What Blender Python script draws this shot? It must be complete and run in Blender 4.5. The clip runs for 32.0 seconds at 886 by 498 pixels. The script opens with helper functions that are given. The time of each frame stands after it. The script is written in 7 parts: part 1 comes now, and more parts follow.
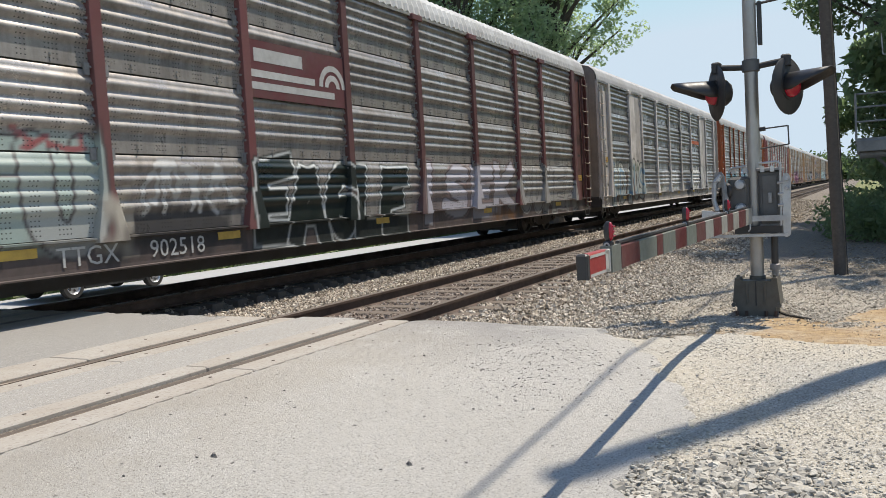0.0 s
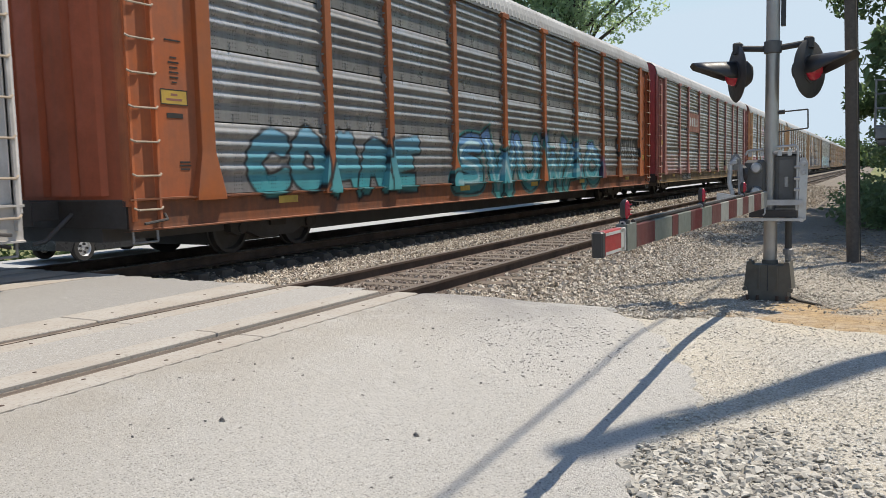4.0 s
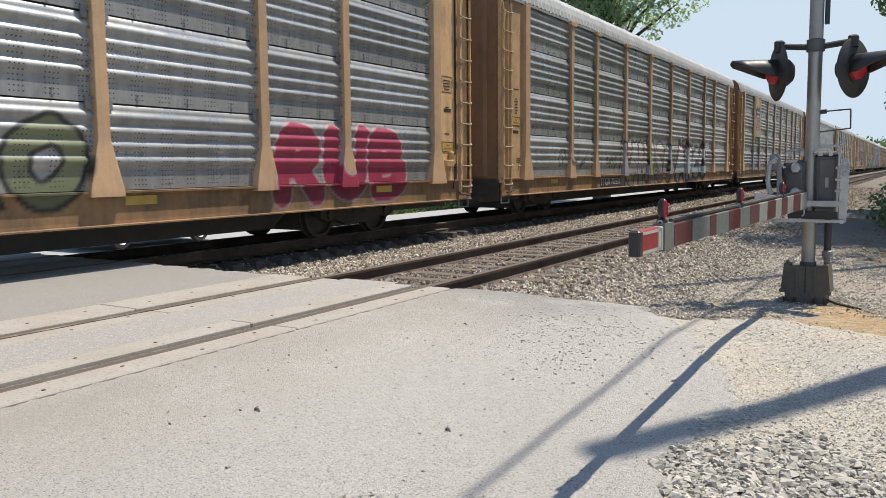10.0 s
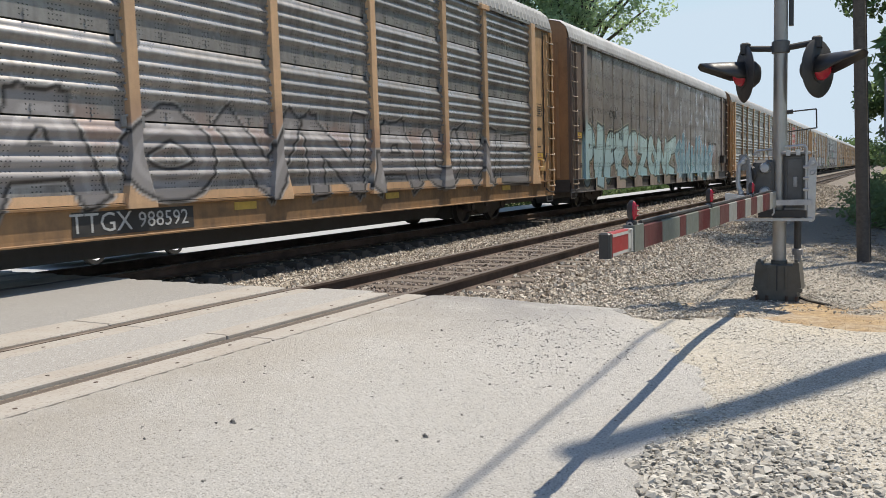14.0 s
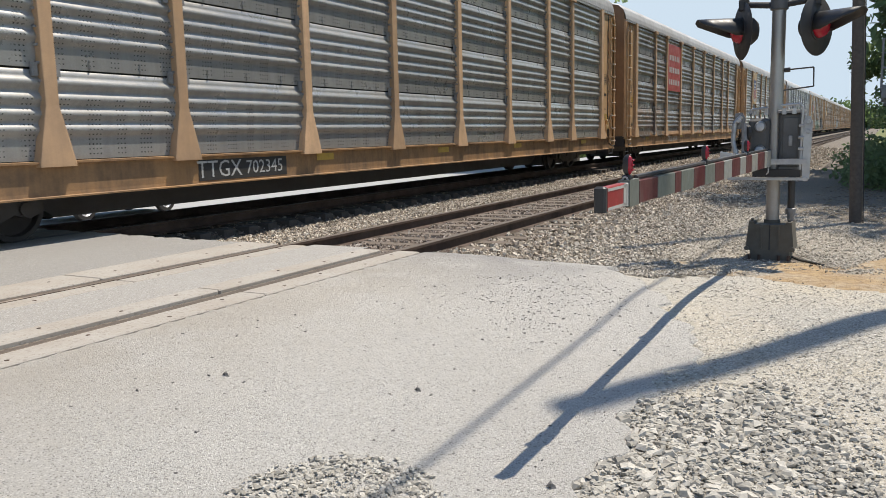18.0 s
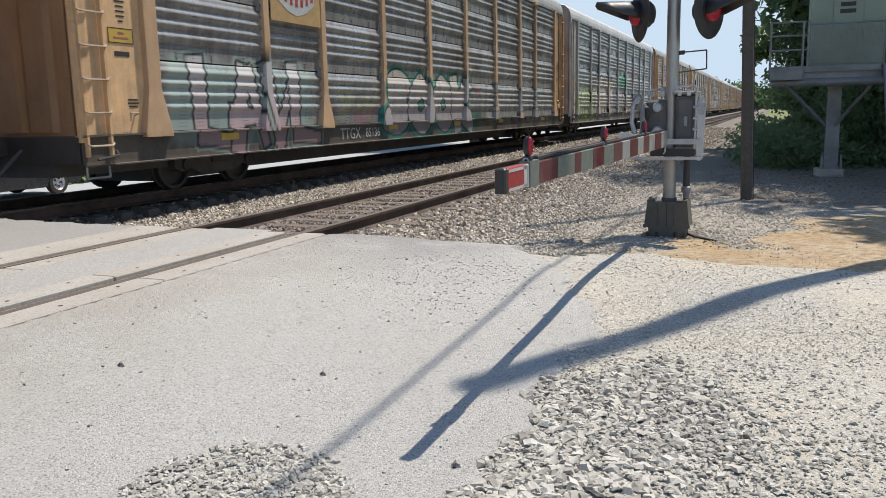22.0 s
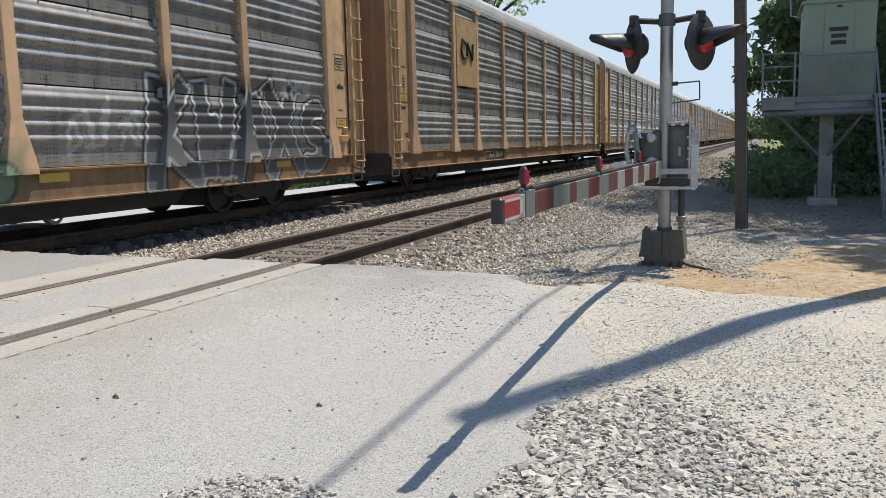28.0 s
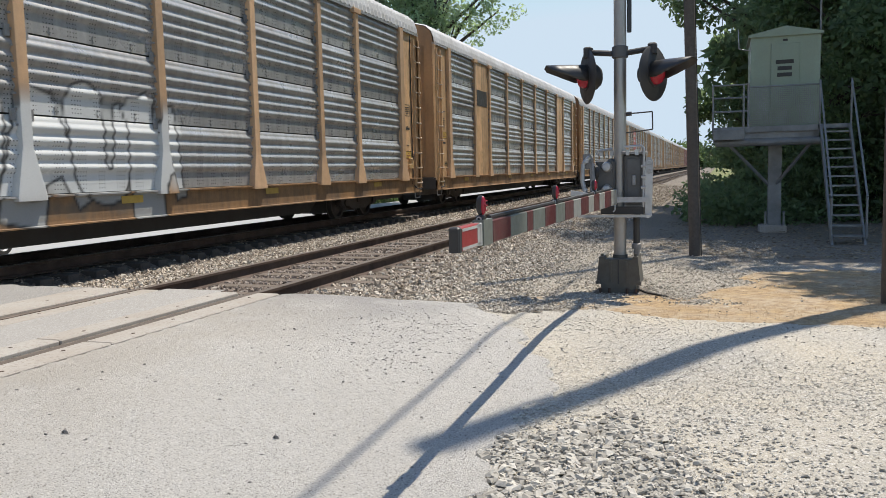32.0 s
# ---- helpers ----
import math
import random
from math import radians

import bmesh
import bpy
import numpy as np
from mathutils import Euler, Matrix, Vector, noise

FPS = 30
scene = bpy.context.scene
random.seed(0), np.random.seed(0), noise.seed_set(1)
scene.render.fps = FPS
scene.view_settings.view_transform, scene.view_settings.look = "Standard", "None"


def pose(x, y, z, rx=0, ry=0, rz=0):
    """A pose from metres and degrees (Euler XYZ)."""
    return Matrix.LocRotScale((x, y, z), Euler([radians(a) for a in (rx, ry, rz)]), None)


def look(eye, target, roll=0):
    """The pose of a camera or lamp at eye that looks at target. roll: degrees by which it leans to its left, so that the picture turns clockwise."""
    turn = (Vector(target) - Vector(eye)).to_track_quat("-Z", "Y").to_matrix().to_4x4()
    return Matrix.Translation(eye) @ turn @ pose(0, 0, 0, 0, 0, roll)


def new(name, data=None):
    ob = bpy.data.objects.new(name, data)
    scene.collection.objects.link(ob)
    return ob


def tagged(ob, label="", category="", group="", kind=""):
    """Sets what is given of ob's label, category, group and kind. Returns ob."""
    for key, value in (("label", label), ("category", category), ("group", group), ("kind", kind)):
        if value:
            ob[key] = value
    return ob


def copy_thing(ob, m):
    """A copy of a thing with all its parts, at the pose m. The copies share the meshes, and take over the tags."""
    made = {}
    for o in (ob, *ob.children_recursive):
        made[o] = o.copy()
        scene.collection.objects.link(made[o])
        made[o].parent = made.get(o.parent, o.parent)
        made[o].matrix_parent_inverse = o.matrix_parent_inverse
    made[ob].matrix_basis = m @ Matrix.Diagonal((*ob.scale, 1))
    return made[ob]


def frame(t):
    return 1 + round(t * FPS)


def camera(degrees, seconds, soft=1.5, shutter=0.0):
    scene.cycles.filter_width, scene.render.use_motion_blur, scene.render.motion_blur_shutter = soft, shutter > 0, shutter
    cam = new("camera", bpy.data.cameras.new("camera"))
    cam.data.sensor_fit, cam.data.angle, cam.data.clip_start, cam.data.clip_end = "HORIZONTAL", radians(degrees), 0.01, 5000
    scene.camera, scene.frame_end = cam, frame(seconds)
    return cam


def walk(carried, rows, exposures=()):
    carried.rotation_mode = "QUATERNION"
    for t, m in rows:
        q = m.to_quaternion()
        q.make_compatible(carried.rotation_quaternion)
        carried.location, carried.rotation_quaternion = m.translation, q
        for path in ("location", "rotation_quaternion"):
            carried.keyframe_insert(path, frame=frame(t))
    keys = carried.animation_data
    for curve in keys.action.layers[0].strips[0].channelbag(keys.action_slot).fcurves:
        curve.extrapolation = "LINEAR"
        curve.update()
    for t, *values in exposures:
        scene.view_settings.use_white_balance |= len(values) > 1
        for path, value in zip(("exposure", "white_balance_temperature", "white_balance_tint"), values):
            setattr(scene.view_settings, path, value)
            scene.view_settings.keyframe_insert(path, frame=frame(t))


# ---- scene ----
cam = camera(57.4, 32.0, soft=0.6, shutter=0.04)
PATH = [
    (0.0, (0.023, -0.012, 1.260), 27.652, -3.556, -3.252),
    (0.5, (0.017, -0.009, 1.261), 27.745, -3.816, -3.254),
    (1.0, (0.020, -0.009, 1.259), 27.719, -3.906, -3.242),
    (1.5, (0.027, -0.018, 1.265), 27.649, -3.843, -3.135),
    (2.0, (0.023, -0.015, 1.267), 27.574, -3.876, -3.013),
    (2.5, (0.017, -0.013, 1.264), 27.515, -4.059, -2.713),
    (3.0, (0.008, -0.007, 1.262), 27.557, -4.470, -2.269),
    (3.5, (-0.004, -0.002, 1.251), 27.801, -5.072, -1.718),
    (5.5, (-0.017, -0.010, 1.253), 29.419, -5.534, -0.916),
    (6.0, (-0.019, -0.011, 1.252), 29.385, -5.403, -0.794),
    (6.5, (-0.021, -0.010, 1.256), 29.391, -5.569, -0.385),
    (7.0, (-0.032, -0.022, 1.254), 29.629, -5.908, 0.034),
    (7.5, (-0.052, -0.027, 1.254), 30.029, -6.183, 0.214),
    (8.0, (-0.050, -0.020, 1.252), 30.443, -6.303, 0.206),
    (8.5, (-0.033, -0.019, 1.256), 30.732, -6.255, -0.044),
    (9.0, (-0.032, -0.024, 1.256), 30.782, -6.038, -0.288),
    (9.5, (-0.029, -0.022, 1.256), 30.705, -5.853, -0.427),
    (10.0, (-0.026, -0.022, 1.257), 30.558, -5.686, -0.525),
    (10.5, (-0.021, -0.024, 1.259), 30.386, -5.584, -0.539),
    (11.0, (-0.020, -0.023, 1.261), 30.174, -5.486, -0.594),
    (11.5, (-0.021, -0.025, 1.259), 30.022, -5.339, -0.759),
    (12.0, (-0.012, -0.027, 1.260), 29.798, -5.179, -1.026),
    (12.5, (-0.007, -0.022, 1.257), 29.491, -5.000, -1.412),
    (13.0, (0.006, -0.018, 1.258), 29.255, -4.986, -1.718),
    (13.5, (0.006, -0.022, 1.254), 29.053, -5.054, -1.837),
    (15.5, (-0.005, -0.014, 1.251), 28.836, -5.980, -1.300),
    (16.0, (-0.010, -0.015, 1.241), 28.803, -6.433, -1.057),
    (16.5, (-0.016, -0.016, 1.234), 28.772, -6.914, -0.846),
    (17.0, (-0.014, -0.010, 1.226), 28.691, -7.385, -0.895),
    (17.5, (-0.013, -0.005, 1.220), 28.619, -7.767, -1.124),
    (18.0, (-0.012, -0.005, 1.219), 28.527, -8.041, -1.324),
    (18.5, (-0.010, -0.004, 1.224), 28.364, -8.279, -1.342),
    (19.0, (-0.007, -0.003, 1.221), 27.937, -8.727, -1.199),
    (19.5, (-0.011, -0.002, 1.213), 27.043, -9.452, -1.038),
    (20.0, (-0.003, 0.016, 1.222), 25.569, -10.027, -0.893),
    (20.5, (0.016, 0.028, 1.226), 23.917, -10.347, -0.822),
    (21.0, (0.019, 0.030, 1.223), 22.889, -10.202, -0.899),
    (21.5, (0.017, 0.029, 1.225), 22.287, -9.841, -1.039),
    (22.0, (0.012, 0.028, 1.228), 22.134, -9.619, -1.175),
    (22.5, (0.013, 0.025, 1.228), 22.167, -9.497, -1.335),
    (23.0, (0.015, 0.028, 1.227), 22.169, -9.477, -1.541),
    (23.5, (0.020, 0.029, 1.226), 22.151, -9.452, -1.727),
    (24.0, (0.020, 0.028, 1.218), 22.298, -9.287, -1.968),
    (24.5, (0.020, 0.025, 1.224), 22.582, -9.040, -2.081),
    (25.0, (0.013, 0.022, 1.231), 22.779, -8.770, -2.072),
    (25.5, (0.007, 0.028, 1.226), 22.851, -8.617, -1.969),
    (27.5, (0.005, 0.029, 1.226), 22.590, -8.115, -1.377),
    (28.0, (0.011, 0.022, 1.229), 21.795, -7.504, -1.313),
    (28.5, (0.017, 0.021, 1.230), 20.559, -6.662, -1.181),
    (29.0, (0.032, 0.014, 1.250), 19.201, -5.745, -0.956),
    (29.5, (0.033, 0.015, 1.247), 18.276, -5.038, -0.815),
    (30.0, (0.028, 0.013, 1.246), 17.961, -4.746, -0.673),
    (30.5, (0.018, 0.017, 1.244), 18.126, -4.786, -0.623),
    (31.0, (0.007, 0.020, 1.234), 18.348, -5.043, -0.720),
    (31.5, (0.012, 0.021, 1.233), 18.609, -5.326, -0.953),
    (32.0, (0.018, 0.019, 1.233), 18.837, -5.578, -1.301),
]


def aim(eye, yaw, pitch, roll):
    a, b = radians(yaw), radians(pitch)
    d = Vector((-math.sin(a) * math.cos(b), math.cos(a) * math.cos(b), math.sin(b)))
    return look(eye, Vector(eye) + 2 * d, roll)


walk(cam, [(t, aim(eye, yaw, pitch, roll)) for t, eye, yaw, pitch, roll in PATH],
     exposures=[(0.0, 0.33, 6950, 10), (20.0, 0.33, 6950, 10), (23.0, 0.33, 6600, 10), (27.0, 0.33, 6650, 10), (31.0, 0.33, 6850, 10), (32.0, 0.33, 6850, 10)])

# ---- light ----
SUN_AZ, SUN_EL = radians(30.5), radians(65.0)
SUN_DIR = Vector((math.sin(SUN_AZ) * math.cos(SUN_EL), math.cos(SUN_AZ) * math.cos(SUN_EL), math.sin(SUN_EL)))
world = bpy.data.worlds.new("sky")
scene.world = world
world.use_nodes = True
wn = world.node_tree.nodes
sky = wn.new("ShaderNodeTexSky")
sky.sky_type = "NISHITA"
sky.sun_disc = False
sky.sun_elevation, sky.sun_rotation = SUN_EL, SUN_AZ
sky.air_density, sky.dust_density, sky.ozone_density = 1.0, 0.1, 2.2
wn["Background"].inputs["Strength"].default_value = 0.15
haze = wn.new("ShaderNodeMix")
haze.data_type, haze.blend_type = "RGBA", "DARKEN"
haze.inputs[0].default_value = 1.0
haze.inputs[7].default_value = (3.2, 4.02, 4.95, 1.0)
world.node_tree.links.new(sky.outputs[0], haze.inputs[6])
world.node_tree.links.new(haze.outputs[2], wn["Background"].inputs["Color"])
sun_data = bpy.data.lights.new("sun", "SUN")
sun_data.energy, sun_data.angle, sun_data.color = 4.2, radians(0.55), (1.0, 0.95, 0.87)
sun = new("sun", sun_data)
sun.matrix_world = look(SUN_DIR * 60, (0, 0, 0))

# ---- mesh helpers ----


class Geo:
    """Vertices and faces gathered for one mesh."""

    def __init__(self):
        self.v, self.f = [], []

    def add(self, verts, faces):
        n = len(self.v)
        self.v += [tuple(p) for p in verts]
        self.f += [tuple(n + i for i in q) for q in faces]
        return self

    def box(self, x0, x1, y0, y1, z0, z1, m=None):
        p = [(x, y, z) for z in (z0, z1) for y in (y0, y1) for x in (x0, x1)]
        if m is not None:
            p = [m @ Vector(q) for q in p]
        return self.add(p, [(0, 2, 3, 1), (4, 5, 7, 6), (0, 1, 5, 4), (2, 6, 7, 3), (0, 4, 6, 2), (1, 3, 7, 5)])

    def cbox(self, x0, x1, y0, y1, z0, z1, c, m=None):
        """A box with its edges along z cut off by c, and its top edge too."""
        ring = [(x0 + c, y0), (x1 - c, y0), (x1, y0 + c), (x1, y1 - c), (x1 - c, y1), (x0 + c, y1), (x0, y1 - c), (x0, y0 + c)]
        cx, cy = (x0 + x1) / 2, (y0 + y1) / 2
        sx, sy = max(0.05, 1 - 2 * c / max(x1 - x0, 1e-4)), max(0.05, 1 - 2 * c / max(y1 - y0, 1e-4))
        top = [(cx + (x - cx) * sx, cy + (y - cy) * sy) for x, y in ring]
        p = [(x, y, z0) for x, y in ring] + [(x, y, z1 - c) for x, y in ring] + [(x, y, z1) for x, y in top]
        if m is not None:
            p = [m @ Vector(q) for q in p]
        f = [tuple(range(7, -1, -1)), tuple(range(16, 24))]
        for k in (0, 8):
            f += [(k + i, k + (i + 1) % 8, k + 8 + (i + 1) % 8, k + 8 + i) for i in range(8)]
        return self.add(p, f)

    def tube(self, a, b, r, n=8, r2=None, caps=True):
        a, b = Vector(a), Vector(b)
        d = (b - a).normalized()
        u = d.orthogonal().normalized()
        w = d.cross(u)
        r2 = r if r2 is None else r2
        p = [a + r * (math.cos(k * math.tau / n) * u + math.sin(k * math.tau / n) * w) for k in range(n)]
        p += [b + r2 * (math.cos(k * math.tau / n) * u + math.sin(k * math.tau / n) * w) for k in range(n)]
        f = [(k, (k + 1) % n, n + (k + 1) % n, n + k) for k in range(n)]
        if caps:
            f += [tuple(range(n - 1, -1, -1)), tuple(range(n, 2 * n))]
        return self.add(p, f)

    def path(self, pts, r, n=6):
        for a, b in zip(pts, pts[1:]):
            self.tube(a, b, r, n)
        return self

    def lathe(self, prof, n=16, m=None):
        """A profile of (radius, height) turned about z."""
        p = [(r * math.cos(k * math.tau / n), r * math.sin(k * math.tau / n), z) for r, z in prof for k in range(n)]
        if m is not None:
            p = [m @ Vector(q) for q in p]
        f = [(j * n + k, j * n + (k + 1) % n, (j + 1) * n + (k + 1) % n, (j + 1) * n + k)
             for j in range(len(prof) - 1) for k in range(n)]
        return self.add(p, f)

    def prism(self, ring, lo, hi, axis=0):
        """A flat outline pushed along an axis (0 x, 1 y, 2 z) from lo to hi."""
        n = len(ring)

        def at(q, h):
            q = list(q)
            q.insert(axis, h)
            return tuple(q)
        p = [at(q, lo) for q in ring] + [at(q, hi) for q in ring]
        f = [(k, (k + 1) % n, n + (k + 1) % n, n + k) for k in range(n)]
        return self.add(p, f + [tuple(range(n - 1, -1, -1)), tuple(range(n, 2 * n))])

    def strip(self, rows, closed=False):
        """Rows of points of the same count, joined by quads."""
        w = len(rows[0])
        p = [q for row in rows for q in row]
        f = [(j * w + k, j * w + k + 1, (j + 1) * w + k + 1, (j + 1) * w + k) for j in range(len(rows) - 1) for k in range(w - 1)]
        return self.add(p, f)

    def mesh(self, name, mat=None, smooth=False):
        me = bpy.data.meshes.new(name)
        me.from_pydata(self.v, [], self.f)
        if mat:
            me.materials.append(mat)
        if smooth:
            me.polygons.foreach_set("use_smooth", [True] * len(me.polygons))
            me.set_sharp_from_angle(angle=radians(40))
        me.update()
        return me


def part(name, geo, mat, parent, label="", smooth=False, m=None):
    me = geo if isinstance(geo, bpy.types.Mesh) else geo.mesh(name, mat, smooth)
    ob = new(name, me)
    ob.parent = parent
    if m is not None:
        ob.matrix_basis = m
    if label:
        ob["label"] = label
    return ob


def thing(name, label, category, m=None, group="", kind="", data=None):
    ob = new(name, data)
    if m is not None:
        ob.matrix_basis = m
    return tagged(ob, label, category, group, kind)


# ---- materials ----
def material(name):
    mat = bpy.data.materials.new(name)
    mat.use_nodes = True
    nt = mat.node_tree
    return mat, nt, nt.nodes["Principled BSDF"]


def node(nt, kind, **inputs):
    n = nt.nodes.new(kind)
    for k, v in inputs.items():
        n.inputs[k.replace("_", " ")].default_value = v
    return n


def math_node(nt, op, clamp=False):
    n = nt.nodes.new("ShaderNodeMath")
    n.operation, n.use_clamp = op, clamp
    return n


def attribute(nt, name):
    n = nt.nodes.new("ShaderNodeAttribute")
    n.attribute_name = name
    return n


def mixc(nt, fac, a, b, blend="MIX"):
    n = nt.nodes.new("ShaderNodeMix")
    n.data_type, n.blend_type = "RGBA", blend
    for i, v in ((0, fac), (6, a), (7, b)):
        if hasattr(v, "is_linked"):
            nt.links.new(v, n.inputs[i])
        else:
            n.inputs[i].default_value = v if i == 0 else (*v, 1.0)
    return n.outputs[2]


def ramp(nt, fac, stops):
    n = nt.nodes.new("ShaderNodeValToRGB")
    nt.links.new(fac, n.inputs[0])
    el = n.color_ramp.elements
    while len(el) < len(stops):
        el.new(0.5)
    for e, (p, c) in zip(el, stops):
        e.position = p
        e.color = (c, c, c, 1) if isinstance(c, (int, float)) else (*c, 1)
    return n.outputs[0]


def coords(nt, scale=(1, 1, 1), kind="Object"):
    tc = nt.nodes.new("ShaderNodeTexCoord")
    mp = node(nt, "ShaderNodeMapping")
    nt.links.new(tc.outputs[kind], mp.inputs[0])
    mp.inputs["Scale"].default_value = scale
    return mp.outputs[0]


def noise_tex(nt, vec, scale, detail=4.0, rough=0.6):
    n = node(nt, "ShaderNodeTexNoise", Scale=scale, Detail=detail, Roughness=rough)
    nt.links.new(vec, n.inputs["Vector"])
    return n.outputs["Fac"]


def bump(nt, bsdf, height, strength=0.3, dist=0.01):
    b = node(nt, "ShaderNodeBump", Strength=strength, Distance=dist)
    nt.links.new(height, b.inputs["Height"])
    nt.links.new(b.outputs[0], bsdf.inputs["Normal"])
    return b


def weathered(name, color, dirt=(0.09, 0.075, 0.06), amount=0.5, rough=0.55, metal=0.0, streak=True, spray=0.0, scale=1.0, vary=0.25):
    """Paint or sheet metal with grime in streaks, blotches and fine grain."""
    mat, nt, bsdf = material(name)
    rnd = nt.nodes.new("ShaderNodeObjectInfo").outputs["Random"]
    tc = coords(nt, (1, 1, 1))
    off = node(nt, "ShaderNodeVectorMath")
    nt.links.new(tc, off.inputs[0])
    mul = math_node(nt, "MULTIPLY")
    nt.links.new(rnd, mul.inputs[0])
    mul.inputs[1].default_value = 37.0
    nt.links.new(mul.outputs[0], off.inputs[1])
    v = off.outputs[0]
    sq = node(nt, "ShaderNodeMapping")
    nt.links.new(v, sq.inputs[0])
    sq.inputs["Scale"].default_value = (5, 5, 0.5) if streak else (2, 2, 2)
    streaks = ramp(nt, noise_tex(nt, sq.outputs[0], 1.6 * scale, 5, 0.65), [(0.35, 0.0), (0.72, 1.0)])
    blot = ramp(nt, noise_tex(nt, v, 1.1 * scale, 6, 0.7), [(0.38, 0.0), (0.68, 1.0)])
    grain = noise_tex(nt, v, 60 * scale, 3, 0.6)
    lo = tuple(c * (1 - vary) for c in color)
    hi = tuple(min(1, c * (1 + vary)) for c in color)
    base = mixc(nt, rnd, lo, hi)
    base = mixc(nt, ramp(nt, grain, [(0.3, 0.0), (0.7, 0.35)]), base, tuple(c * 0.7 for c in color))
    both = math_node(nt, "MULTIPLY_ADD")
    nt.links.new(streaks, both.inputs[0])
    both.inputs[1].default_value = 0.6
    nt.links.new(blot, both.inputs[2])
    am = math_node(nt, "MULTIPLY", True)
    nt.links.new(both.outputs[0], am.inputs[0])
    am.inputs[1].default_value = amount
    col = mixc(nt, am.outputs[0], base, dirt)
    bsdf.inputs["Metallic"].default_value = metal
    if spray:
        on = attribute(nt, "spray_on").outputs["Fac"]
        aged = mixc(nt, grain, (0.75 * spray,) * 3, (spray,) * 3)
        inked = mixc(nt, 1.0, (1, 1, 1), (1, 1, 1), "MULTIPLY")
        nt.links.new(attribute(nt, "spray").outputs["Color"], inked.node.inputs[6])
        nt.links.new(aged, inked.node.inputs[7])
        both_paint = mixc(nt, 0.0, (0, 0, 0), (0, 0, 0))
        nt.links.new(on, both_paint.node.inputs[0])
        nt.links.new(col, both_paint.node.inputs[6])
        nt.links.new(inked, both_paint.node.inputs[7])
        col = both_paint
        nt.links.new(ramp(nt, on, [(0.0, metal), (1.0, 0.0)]), bsdf.inputs["Metallic"])
    nt.links.new(col, bsdf.inputs["Base Color"])
    rr = ramp(nt, blot, [(0.0, max(0.05, rough - 0.12)), (1.0, min(1, rough + 0.25))])
    nt.links.new(rr, bsdf.inputs["Roughness"])
    bump(nt, bsdf, grain, 0.12, 0.004)
    return mat


def plain(name, color, rough=0.6, metal=0.0, amount=0.25, scale=2.0):
    return weathered(name, color, amount=amount, rough=rough, metal=metal, streak=False, scale=scale, vary=0.08)


def mineral(name, colors, scale, rough=0.9, bump_s=0.5, big=0.35, speck=None, dist=0.01, world_coords=True):
    """Stone, asphalt, dirt: colours mixed at a fine and a broad scale."""
    mat, nt, bsdf = material(name)
    v = coords(nt, (1, 1, 1))
    fine = noise_tex(nt, v, scale, 5, 0.7)
    broad = noise_tex(nt, v, big, 4, 0.6)
    col = mixc(nt, ramp(nt, fine, [(0.3, 0.0), (0.7, 1.0)]), colors[0], colors[1])
    col = mixc(nt, ramp(nt, broad, [(0.35, 0.0), (0.7, 0.8)]), col, colors[2])
    for n_sp, speck in enumerate(speck or ()):
        vo = node(nt, "ShaderNodeTexVoronoi", Scale=speck[0])
        shift = node(nt, "ShaderNodeVectorMath")
        nt.links.new(v, shift.inputs[0])
        shift.inputs[1].default_value = (3.1 * n_sp, 1.7 * n_sp, 0)
        nt.links.new(shift.outputs[0], vo.inputs["Vector"])
        sel = nt.nodes.new("ShaderNodeSeparateColor")
        nt.links.new(vo.outputs["Color"], sel.inputs[0])
        col = mixc(nt, ramp(nt, sel.outputs[0], [(speck[2], 0.0), (min(1.0, speck[2] + 0.03), speck[3])]), col, speck[1])
    nt.links.new(col, bsdf.inputs["Base Color"])
    bsdf.inputs["Roughness"].default_value = rough
    bump(nt, bsdf, fine, bump_s, dist)
    return mat


def stone_mat(name, a, b, c):
    """Loose stones, each island with its own shade."""
    mat, nt, bsdf = material(name)
    rnd = nt.nodes.new("ShaderNodeNewGeometry").outputs["Random Per Island"]
    n = nt.nodes.new("ShaderNodeValToRGB")
    nt.links.new(rnd, n.inputs[0])
    el = n.color_ramp.elements
    el[0].color, el[1].color = (*a, 1), (*c, 1)
    e = el.new(0.5)
    e.color = (*b, 1)
    grain = noise_tex(nt, coords(nt), 90, 3, 0.6)
    col = mixc(nt, ramp(nt, grain, [(0.3, 0.0), (0.75, 0.5)]), n.outputs[0], tuple(x * 0.55 for x in b))
    nt.links.new(col, bsdf.inputs["Base Color"])
    bsdf.inputs["Roughness"].default_value = 0.92
    bump(nt, bsdf, grain, 0.3, 0.004)
    return mat


def leaf_mat(name, a, b):
    mat, nt, bsdf = material(name)
    rnd = nt.nodes.new("ShaderNodeNewGeometry").outputs["Random Per Island"]
    col = mixc(nt, rnd, a, b)
    nt.links.new(col, bsdf.inputs["Base Color"])
    bsdf.inputs["Roughness"].default_value = 0.55
    tr = node(nt, "ShaderNodeBsdfTranslucent")
    nt.links.new(mixc(nt, 0.5, a, (b[0] * 1.7, b[1] * 1.7, b[2] * 1.2)), tr.inputs[0])
    add = node(nt, "ShaderNodeMixShader")
    add.inputs[0].default_value = 0.68
    nt.links.new(bsdf.outputs[0], add.inputs[1])
    nt.links.new(tr.outputs[0], add.inputs[2])
    nt.links.new(add.outputs[0], nt.nodes["Material Output"].inputs["Surface"])
    return mat


